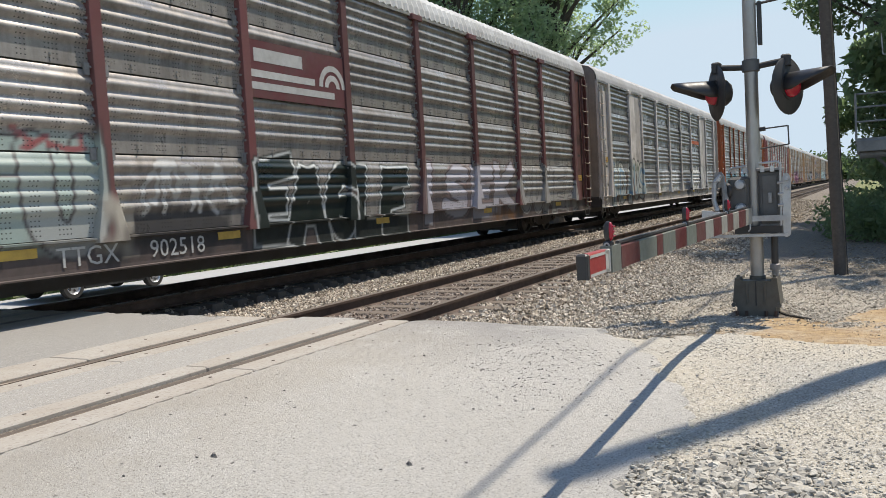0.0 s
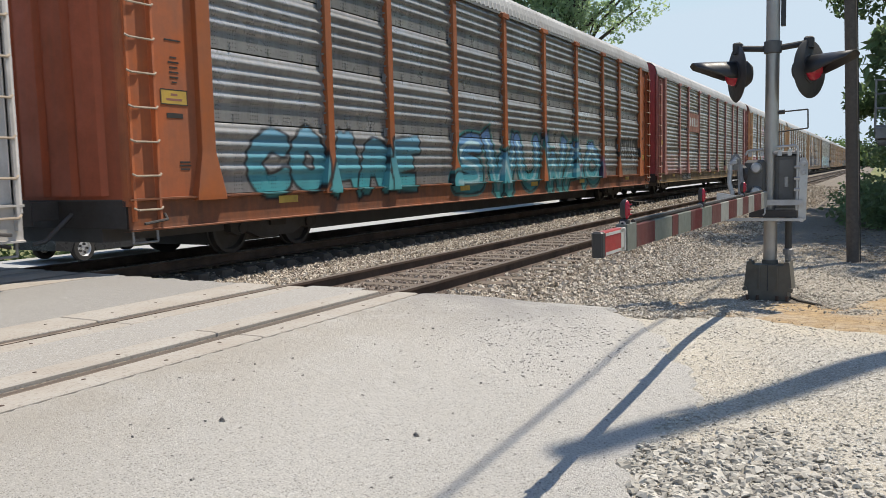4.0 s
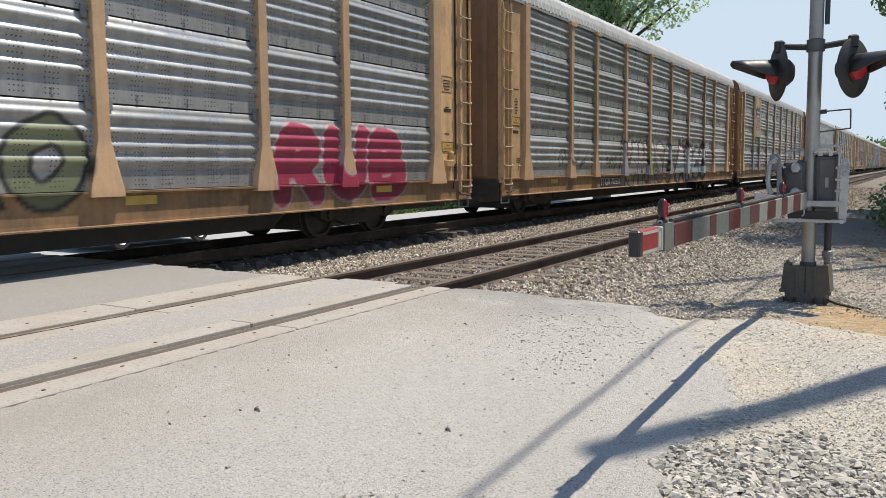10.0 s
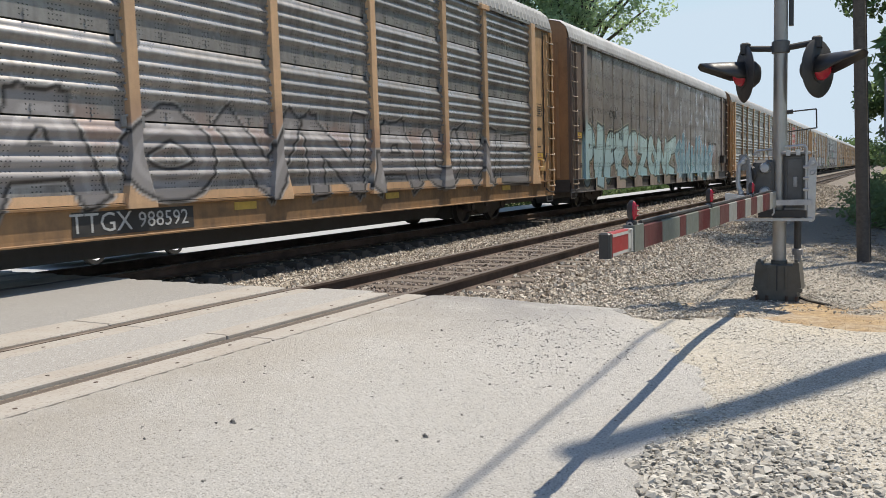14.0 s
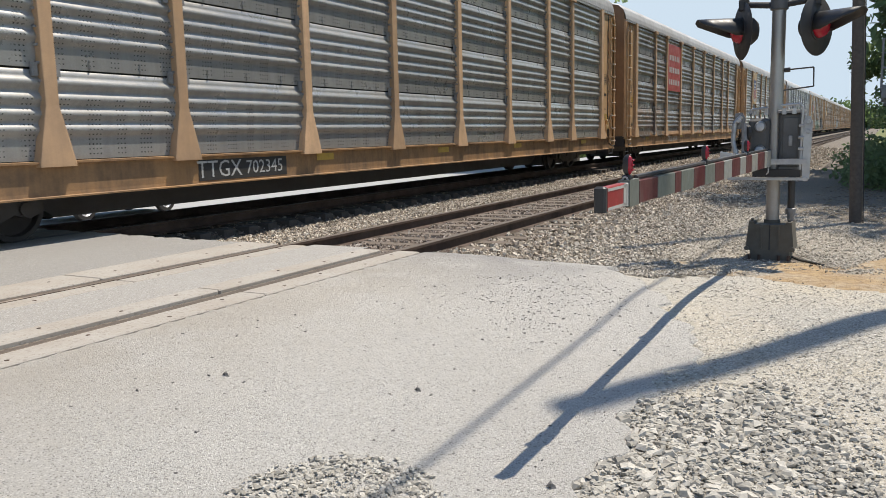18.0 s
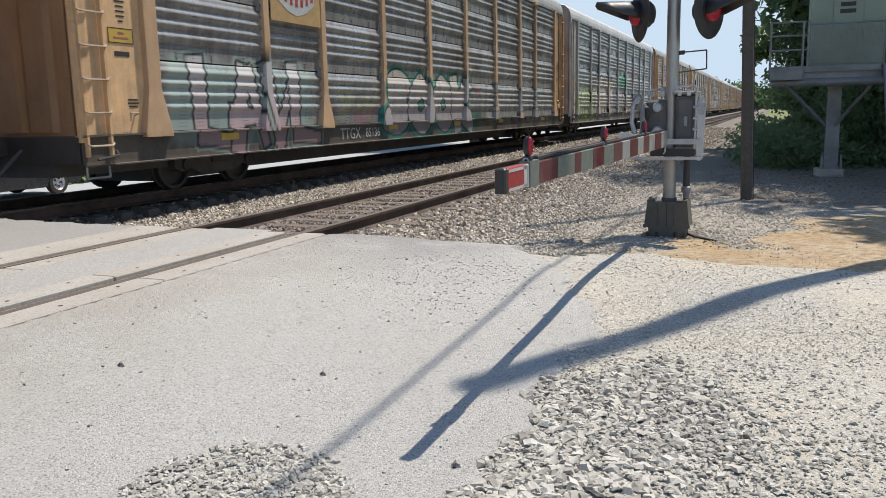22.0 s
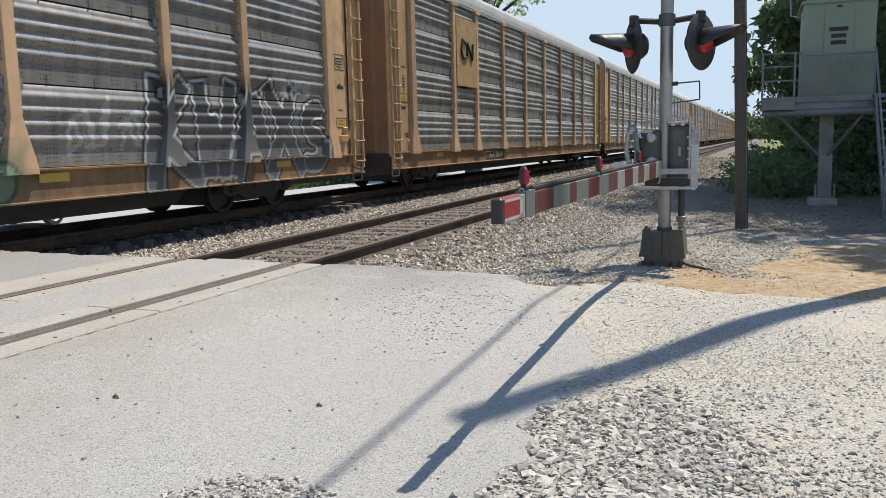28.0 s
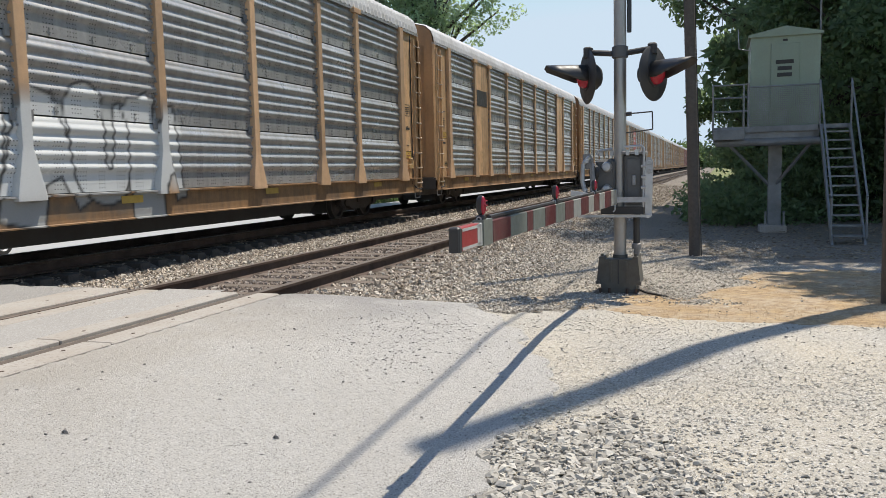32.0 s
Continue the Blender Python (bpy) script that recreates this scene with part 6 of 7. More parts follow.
        coup = shared("coupler", lambda: Geo().box(-0.12, 0.12, 0, 0.6, 0.72, 0.98).cbox(-0.17, 0.17, 0.42, 0.72, 0.66, 1.02, 0.04).mesh("coupler", STEEL_DARK))
        part("coupler", coup, None, car, m=pose(0, y, 0, 0, 0, 0 if s > 0 else 180))
        part("end_beam", shared("end_beam", lambda: Geo().box(-1.5, 1.5, -0.1, 0.1, 0.6, 0.98).mesh("end_beam", STEEL_DARK)), None, car, m=pose(0, y - 0.1 * s, 0))
        part("air_hose", shared(("hose", s), lambda: Geo().path([(0.4, 0, 0.8), (0.42, 0.25 * s, 0.62), (0.4, 0.45 * s, 0.45), (0.36, 0.6 * s, 0.42)], 0.03, 6).mesh("air_hose", BLACK)), None, car, m=pose(0, y, 0))
        part("sill_step", shared(("step", s), lambda: Geo().path([(1.52, -0.5 * s, 0.72), (1.52, -0.5 * s, 0.4), (1.52, -0.08 * s, 0.4), (1.52, -0.08 * s, 0.72)], 0.017, 6).mesh("sill_step", GALV_DULL)), None, car, m=pose(0, y, 0))
        part("uncoupling_lever", shared(("lever", s), lambda: Geo().path([(1.55, -0.62 * s, 0.78), (1.62, -0.6 * s, 0.7), (1.62, -0.2 * s, 0.66)], 0.02, 6).mesh("uncoupling_lever", STEEL_DARK)), None, car, m=pose(0, y, 0))
        part("draft_box", shared("draft_box", lambda: Geo().box(-0.9, 0.9, -1.25, 1.25, 0.4, 0.96).mesh("draft_box", BLACK)), None, car, m=pose(0, 12.62 * s, 0))
        bogie(car, 10.35 * s)
    return car


TAN, TAN_SILL = (0.67, 0.425, 0.245), (0.42, 0.235, 0.105)
# door_rgb: end paint, darkened for the shaded gap between the cars.
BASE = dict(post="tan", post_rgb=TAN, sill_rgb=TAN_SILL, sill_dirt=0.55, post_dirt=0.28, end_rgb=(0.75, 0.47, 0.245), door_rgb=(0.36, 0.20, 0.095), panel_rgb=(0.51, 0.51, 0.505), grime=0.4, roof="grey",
            label="freight car with corrugated steel sides and tan posts")
FLAT_POSTS = tuple(-11.65 + 1.19 * k for k in range(20))
CARS = [
    dict(post="maroon", post_rgb=(0.17, 0.06, 0.06), sill_dirt=0.7, sill_rgb=(0.09, 0.066, 0.062), end_rgb=(0.15, 0.05, 0.045), panel_rgb=(0.52, 0.48, 0.44), grime=0.5, number="TTGX  902518", number_y=-6.9, word_y=(-7.62, -6.08), number_size=0.36, belly=0.29, reflectors=(-11.6, -8.6, -5.0, -0.4, 4.9, 10.5), emblem="stripes",
         label="freight car with dirty corrugated sides, maroon posts and graffiti"),
    dict(post="white", post_dirt=0.12, sill_dirt=0.3, post_rgb=(0.76, 0.70, 0.66), sill_rgb=(0.60, 0.555, 0.51), end_rgb=(0.78, 0.73, 0.69), door_rgb=(0.33, 0.29, 0.25), panel_rgb=(0.378, 0.378, 0.378), roof="pale", plain_bays=(1, 7), number="301334", number_y=-4.9, number_size=0.36, dark_ink=1, emblem="orange",
         label="silver-white freight car with plain panels, corrugated sides and graffiti"),
    dict(post="orange", post_rgb=(0.48, 0.135, 0.04), sill_rgb=(0.36, 0.11, 0.04), end_rgb=(0.56, 0.15, 0.05), door_rgb=(0.42, 0.09, 0.035), panel_rgb=(0.400, 0.394, 0.382), emblem="",
         label="freight car with grey corrugated sides, bright orange ends and teal graffiti"),
    dict(post="pink", post_rgb=(0.56, 0.24, 0.20), sill_rgb=(0.26, 0.16, 0.06), end_rgb=(0.58, 0.235, 0.20), door_rgb=(0.36, 0.075, 0.08), panel_rgb=(0.45, 0.425, 0.385), grime=0.5, roof="pale", full=1, number="TTGX  160670", number_y=-7.5, number_board=1, emblem="faded",
         label="freight car with faded red posts and rusty-grey corrugated sides"),
    dict(label="freight car with silver corrugated sides, tan posts and magenta graffiti", door_key="dark", door_rgb=(0.26, 0.11, 0.07), number="TTGX  965135", number_y=-7.7, number_board=1),
    dict(label="freight car with silver corrugated sides, tan posts and white graffiti", panel_rgb=(0.49, 0.483, 0.469), grime=0.3, number="TTGX 702530", number_y=-5.8, number_board=1),
    dict(label="freight car with shield emblem, tan posts and scrawled graffiti", kick=1, panel_rgb=(0.469, 0.450, 0.430), grime=0.5, emblem="shield", number="TTGX 988592", number_y=-1.5, number_board=1),
    dict(post="brown", post_rgb=(0.36, 0.30, 0.265), sill_rgb=(0.06, 0.06, 0.065), end_rgb=(0.20, 0.145, 0.115), panel_rgb=(0.34, 0.285, 0.255), grime=0.2, flat=1, belly=0.5, posts=FLAT_POSTS, emblem="wordmark",
         label="brown freight car with perforated flat panels and blue graffiti"),
    dict(label="clean freight car with silver corrugated sides and tan posts", panel_rgb=(0.408, 0.402, 0.382), grime=0.3, number="TTGX 702345", number_y=-6.0, number_board=1),
    dict(label="freight car with brownish corrugated sides, tan posts and red sign", panel_rgb=(0.338, 0.306, 0.284), grime=0.5, emblem="red", kick=1, number="TTGX 697026", number_y=-5.8),
    dict(label="freight car with tan posts and large bubble graffiti", sill_rgb=(0.13, 0.105, 0.08), sill_dirt=0.7, panel_rgb=(0.469, 0.450, 0.430), grime=0.5, emblem="shield", number="TTGX  85136", number_y=-5.6),
    dict(post="silver", post_rgb=(0.62, 0.59, 0.56), sill_rgb=(0.24, 0.21, 0.20), end_rgb=(0.66, 0.62, 0.58), door_rgb=(0.56, 0.47, 0.39), panel_rgb=(0.450, 0.460, 0.469), roof="pale", number="300040", number_y=-5.4, dark_ink=1,
         label="freight car with silver posts and black and green graffiti"),
    dict(label="freight car with tan posts and pale painted graffiti", panel_rgb=(0.42, 0.40, 0.375), grime=0.5, emblem="shield"),
    dict(label="freight car with tan posts and square emblem board", panel_rgb=(0.49, 0.455, 0.42), grime=0.45, emblem="square", number="TTGX 981841", number_y=-5.4, number_board=1),
    dict(label="freight car with grey corrugated sides, tan posts and silver graffiti", short_ladder=1, end_number="TTGX 715957", door_key="pale", door_rgb=(0.90, 0.71, 0.54), panel_rgb=(0.545, 0.54, 0.525), number="TTGX 715957", number_y=-5.6, number_board=1),
    dict(label="freight car with grey sides and plain yellow panels", plain_bays=(1, 7), panel_rgb=(0.545, 0.54, 0.525), roof="pale", emblem="bars"),
]
cars = [railcar(n, {**BASE, **spec}) for n, spec in enumerate(CARS)]
FAR_LIKE = (8, 9, 8, 8, 9, 8, 3, 8, 9, 8)
for n in range(len(CARS), len(CARS) + len(FAR_LIKE)):
    cars.append(copy_thing(cars[FAR_LIKE[n - len(CARS)]], pose(FAR_C, FIRST_Y + CAR_PITCH * n, 0)))


# ---- crossing signal ----
def signal():
    sg = thing("crossing_signal", "railway crossing signal mast with red lights and lowered striped gate", "crossing signal", pose(-1.06, 9.6, -0.235))
    ring = [(-0.205, 0.0), (0.205, 0.0), (0.2, 0.11), (0.248, 0.125), (0.217, 0.43), (0.165, 0.43), (0.155, 0.40), (-0.155, 0.40), (-0.165, 0.43), (-0.217, 0.43), (-0.248, 0.125), (-0.2, 0.11)]
    part("base_casting", Geo().prism(ring, -0.2, 0.2, 1), BASE_MAT, sg, "two-piece cast base")
    part("base_seam", Geo().box(-0.006, 0.006, -0.207, -0.195, 0.12, 0.4), HOOD, sg)
    for x in (-0.09, 0.09):
        part("base_rib", Geo().cbox(x - 0.012, x + 0.012, -0.212, -0.195, 0.14, 0.38, 0.004), BASE_MAT, sg)
    for x in (-0.235, 0.235):
        part("base_lug", Geo().tube((x, -0.18, 0.135), (x, -0.22, 0.135), 0.025, 8), BASE_MAT, sg)
    part("footing", Geo().cbox(-0.3, 0.3, -0.28, 0.28, -0.1, 0.012, 0.02), BALLAST_BED, sg)
    for x in (-0.2, -0.1, 0.1, 0.2):
        part("anchor_bolt", Geo().tube((x, -0.225, 0.0), (x, -0.225, 0.07), 0.018, 6), RAIL, sg)
    for x in (-0.15, 0.15):
        part("cap_bolt", Geo().tube((x * 1.25, -0.14, 0.40), (x * 1.25, -0.14, 0.46), 0.018, 6), BASE_MAT, sg)
    part("mast", Geo().tube((0, 0, 0.38), (0, 0, 3.86), 0.071, 24), MAST, sg, "weathered aluminium mast", True)
    part("mast_collar", Geo().tube((0, 0, 0.38), (0, 0, 0.44), 0.085, 24), BASE_MAT, sg, smooth=True)
    part("conduit", Geo().tube((0.185, 0.02, 0.52), (0.185, 0.02, 0.92), 0.038, 12), HOOD, sg)
    part("conduit_joint", Geo().lathe([(0.0, 0.36), (0.03, 0.36), (0.035, 0.5), (0.055, 0.5), (0.055, 0.56), (0.04, 0.57), (0.0, 0.57)], 12, pose(0.185, 0.02, 0)), GALV_DULL, sg)
    # upper bracket
    part("cable_shroud", Geo().cbox(0.08, 0.125, -0.03, 0.05, 2.98, 3.45, 0.01), HOOD, sg)
    part("sign_bracket", Geo().path([(0.05, 0, 3.42), (0.3, 0, 3.44), (0.4, 0, 3.52), (0.62, 0, 3.55)], 0.014, 6), HOOD, sg)
    # light arms and lamps
    part("arm_clamp", Geo().lathe([(0.071, 2.69), (0.092, 2.70), (0.092, 2.82), (0.071, 2.83)], 20), CAST_GREY, sg, smooth=True)
    for s in (-1, 1):
        part("light_arm", Geo().tube((0.08 * s, 0, 2.75), (0.36 * s, 0, 2.78), 0.034, 10).cbox(0.36 * s - 0.05, 0.36 * s + 0.05, -0.06, 0.06, 2.72, 2.84, 0.015), HOOD, sg)
        turn = pose(0.37 * s, 0, 2.5, 0, 0, 64 * s)
        lamp = part("flasher", Geo().lathe([(0.0, -0.16), (0.10, -0.15), (0.145, -0.1), (0.15, 0.0), (0.15, 0.03), (0.0, 0.035)], 24, turn @ pose(0, 0, 0, 90)), HOOD, sg, smooth=True)
        part("background_disc", Geo().lathe([(0.0, 0.02), (0.295, 0.012), (0.31, 0.0), (0.295, -0.012), (0.0, -0.02)], 36, turn @ pose(0, 0, 0, 90)), HOOD, lamp, smooth=True)
        part("lens", Geo().lathe([(0.0, 0.095), (0.06, 0.088), (0.11, 0.06), (0.128, 0.02), (0.128, 0.0)], 24, turn @ pose(0, -0.03, 0, 90)), RED_LIT, lamp, "glowing red lens", smooth=True)
        rows = []
        for j in range(13):
            a = radians(-22 + 224 * j / 12)
            k = abs(j - 6) / 6
            reach = 0.47 - 0.38 * max(0.0, (k - 0.45) / 0.55)
            rows.append([turn @ Vector(((0.135 + 0.02 * d) * math.cos(a), -0.02 - d, (0.135 + 0.02 * d) * math.sin(a) - 0.06 * d * d)) for d in (0.0, 0.4 * reach, 0.75 * reach, reach)])
        hood = part("hood", Geo().strip(rows), HOOD, lamp, smooth=True)
        hood.modifiers.new("thick", "SOLIDIFY").thickness = 0.008
    # wire bracket
    part("bracket", Geo().path([(0.06, 0, 2.06), (0.36, 0, 2.075), (0.365, 0, 1.875), (0.06, 0, 1.845)], 0.008, 6), HOOD, sg)
    part("bracket_clamp", Geo().tube((0.02, 0, 2.055), (0.13, 0, 2.062), 0.024, 8), HOOD, sg)
    # gate mechanism
    box = part("mechanism_box", Geo().cbox(0.05, 0.27, -0.12, 0.26, 0.98, 1.60, 0.025), CAST_GREY, sg)
    part("box_lid", Geo().cbox(0.03, 0.29, -0.14, 0.28, 1.60, 1.635, 0.012), GALV_DULL, box)
    part("box_door", Geo().cbox(0.09, 0.24, -0.135, -0.12, 1.04, 1.55, 0.006), CAST_GREY, box)
    gear = part("gear_case", Geo().cbox(-0.27, -0.05, -0.1, 0.24, 1.0, 1.55, 0.03), CAST_GREY, sg)
    for z, y in ((1.46, -0.1), (1.2, -0.1)):
        part("gear_cap", Geo().lathe([(0.0, 0.05), (0.045, 0.045), (0.06, 0.02), (0.06, 0.0)], 14, pose(-0.14, y, z, 90)), GALV, gear, smooth=True)
    part("lever_disc", Geo().lathe([(0.0, 0.03), (0.08, 0.03), (0.09, 0.0), (0.0, -0.01)], 18, pose(-0.27, -0.12, 1.4, 90, 0, -50)), HOOD, gear)
    part("lever", Geo().tube((-0.3, -0.14, 1.5), (-0.27, -0.2, 1.0), 0.03, 8, 0.045), GALV_DULL, gear)
    part("conversion_bracket", Geo().box(-0.33, 0.34, -0.23, -0.205, 1.055, 1.115), GALV, sg)
    part("lower_bracket", Geo().box(-0.45, 0.36, -0.225, -0.2, 0.885, 0.915), GALV, sg)
    part("counterweight_arm", Geo().prism([(0.30, 0.88), (0.37, 0.9), (0.385, 1.5), (0.36, 1.56), (0.32, 1.56), (0.295, 1.5)], -0.2, -0.16, 1), GALV, sg)
    part("guard_rail", Geo().path([(0.28, -0.2, 1.0), (0.285, -0.2, 1.66), (0.26, -0.2, 1.69), (0.07, -0.2, 1.68)], 0.013, 8), GALV, sg)
    part("guard_rail", Geo().path([(-0.24, -0.2, 1.60), (-0.22, -0.2, 1.645), (-0.06, -0.2, 1.66)], 0.013, 8), GALV, sg)
    for z in (1.1, 1.22, 1.34, 1.46):
        part("hinge_bolt", Geo().tube((0.255, -0.21, z), (0.31, -0.21, z), 0.016, 6), GALV, sg)
    part("under_tray", Geo().box(-0.2, 0.28, -0.18, 0.2, 0.92, 1.0), HOOD, sg)
    part("drop_hook", Geo().path([(-0.03, -0.24, 1.08), (-0.03, -0.25, 0.97), (-0.05, -0.25, 0.95)], 0.008, 6), GALV, sg)
    part("link_arm", Geo().path([(-0.33, -0.16, 1.58), (-0.40, -0.17, 1.5), (-0.41, -0.18, 1.3), (-0.36, -0.19, 1.12)], 0.026, 8), GALV, sg, smooth=True)
    part("link_plate", Geo().prism([(-0.42, 1.44), (-0.3, 1.44), (-0.29, 1.56), (-0.33, 1.62), (-0.4, 1.61)], -0.15, -0.12, 1), GALV_DULL, sg)
    for x, z in ((-0.35, 1.53), (-0.37, 1.2), (0.345, 1.5), (0.345, 1.4), (0.33, 0.9)):
        part("pivot_bolt", Geo().lathe([(0.0, 0.03), (0.02, 0.03), (0.026, 0.0)], 10, pose(x, -0.2, z, 90)), GALV, sg)
    part("hinge_rod", Geo().tube((0.285, -0.17, 1.05), (0.285, -0.17, 1.58), 0.012, 8), HOOD, sg)
    for x in (-0.2, -0.08, 0.1, 0.2):
        part("lid_clip", Geo().box(x - 0.02, x + 0.02, -0.16, -0.12, 1.585, 1.65), GALV, sg)
    part("hasp", Geo().cbox(0.15, 0.19, -0.155, -0.13, 1.25, 1.36, 0.006), GALV_DULL, box)
    part("box_rib", Geo().box(0.06, 0.26, -0.128, -0.118, 1.0, 1.02), GALV_DULL, box)
    part("arm_channel", Geo().prism([(-0.52, 1.085), (-0.1, 1.06), (-0.1, 1.13), (-0.52, 1.20)], -0.33, -0.26, 1), GALV, sg)
    # gate arm
    top, low = 1.215, 1.104
    arm = part("gate_arm", Geo().box(-0.014, 0.014, -5.96, -0.5, low + 0.004, top - 0.004), GALV_DULL, sg, "striped gate arm", m=pose(0, 0, 0, 0.17, 0, -0.757))
    marks = (-5.98, -5.671, -5.446, -5.071, -4.669, -4.509, -4.152, -3.798, -3.447, -3.089, -2.744, -2.354, -2.052, -1.725, -1.372, -0.913, -0.449)
    cols = (RED, WHITE, RED_DARK, GREYGREEN, RED_DARK, GREYGREEN, RED_DARK, GREYGREEN, RED_DARK, REFLECT_PALE, RED_DARK, REFLECT_PALE, RED_DARK, REFLECT_PALE, RED_DARK, REFLECT_PALE)
    for k, c in enumerate(cols):
        dz = 0.011 * k / 3
        part("stripe", Geo().cbox(-0.023, 0.023, marks[k] + 0.003, marks[k + 1] - 0.003, low - dz, top, 0.005), c, arm)
    part("stripe_border", Geo().box(0.0231, 0.0245, -5.97, -5.681, low + 0.002, low + 0.016).box(0.0231, 0.0245, -5.97, -5.681, top - 0.02, top - 0.006).box(0.0231, 0.0245, -5.727, -5.681, low, top), WHITE, arm)
    part("arm_end_cap", Geo().cbox(-0.03, 0.026, -6.02, -5.978, low - 0.004, top + 0.004, 0.008), HOOD, arm)
    part("arm_clamp_plate", Geo().box(-0.03, 0.03, -5.64, -5.477, low - 0.01, top + 0.012), GREYGREEN, arm)
    part("arm_cable", Geo().path([(0, -5.436, top + 0.015), (0, -4.132, top + 0.012), (0, -2.6, top + 0.012), (0, -0.6, top + 0.01)], 0.012, 6), HOOD, arm)
    for y in (-5.589, -3.72, -1.93):
        lp = part("gate_lamp", Geo().cbox(-0.022, 0.022, y - 0.03, y + 0.03, top, top + 0.035, 0.008), HOOD, arm)
        slim = pose(0.008, y, top + 0.084, 0, 90, -6) @ Matrix.Diagonal((1.2, 0.5, 0.8, 1))
        part("lamp_lens", Geo().lathe([(0.0, 0.026), (0.02, 0.024), (0.034, 0.017), (0.04, 0.006), (0.04, 0.0)], 16, slim), RED_LIT, lp, "red lamp lens", smooth=True)
        for k in (-0.024, 0.0, 0.024):
            part("lens_rib", Geo().tube((0.03, y - 0.014, top + 0.084 + k), (0.03, y + 0.014, top + 0.084 + k), 0.004, 6), RED_LIT, lp)
        part("lamp_back", Geo().lathe([(0.0, -0.036), (0.03, -0.034), (0.042, -0.022), (0.045, 0.004), (0.0, 0.005)], 16, slim), HOOD, lp, smooth=True)
        part("lamp_bolt", Geo().lathe([(0.008, 0.0), (0.016, 0.0), (0.016, 0.006), (0.008, 0.006)], 10, pose(0.0, y - 0.031, top + 0.014, 90)), GALV, lp)
    return sg


signal()


# ---- poles and wire ----
def utility_pole(x, y, lean, h, label, r0=0.115):
    p = thing("utility_pole", label, "utility pole", pose(x, y, -0.27, lean[0], lean[1]))
    part("shaft", Geo().tube((0, 0, 0), (0, 0, h), r0, 16, r0 * 0.8), POLE_WOOD, p, smooth=True)
    part("ground_wire", Geo().tube((r0 + 0.01, -0.06, 0), (r0 - 0.01, -0.05, h), 0.008, 5), CABLE, p)
    return p


utility_pole(-0.33, 13.8, (0, -1.7), 9.6, "leaning weathered wooden utility pole beside the track", 0.092)
p2 = utility_pole(1.775, 9.3, (0, -0.4), 13.2, "wooden utility pole with white tag in dry grass", 0.155)
part("tag", Geo().box(-0.07, 0.07, -0.17, -0.16, 1.55, 1.75), WHITE, p2, "small white metal tag")
wire = thing("overhead_wire", "thin black overhead wire along the railway", "wire", data=Geo().path([(0.12, 60, 8.4), (0.14, 30, 8.0), (0.16, 10, 7.9), (0.2, -12, 8.3)], 0.02, 6).mesh("overhead_wire", CABLE))


thing("ground_cable", "black cable end lying on the gravel beside the signal base", "cable", data=Geo().path([(-0.84, 9.55, -0.2), (-0.74, 9.46, -0.222), (-0.62, 9.36, -0.224), (-0.5, 9.24, -0.228)], 0.014, 6).mesh("ground_cable", CABLE))


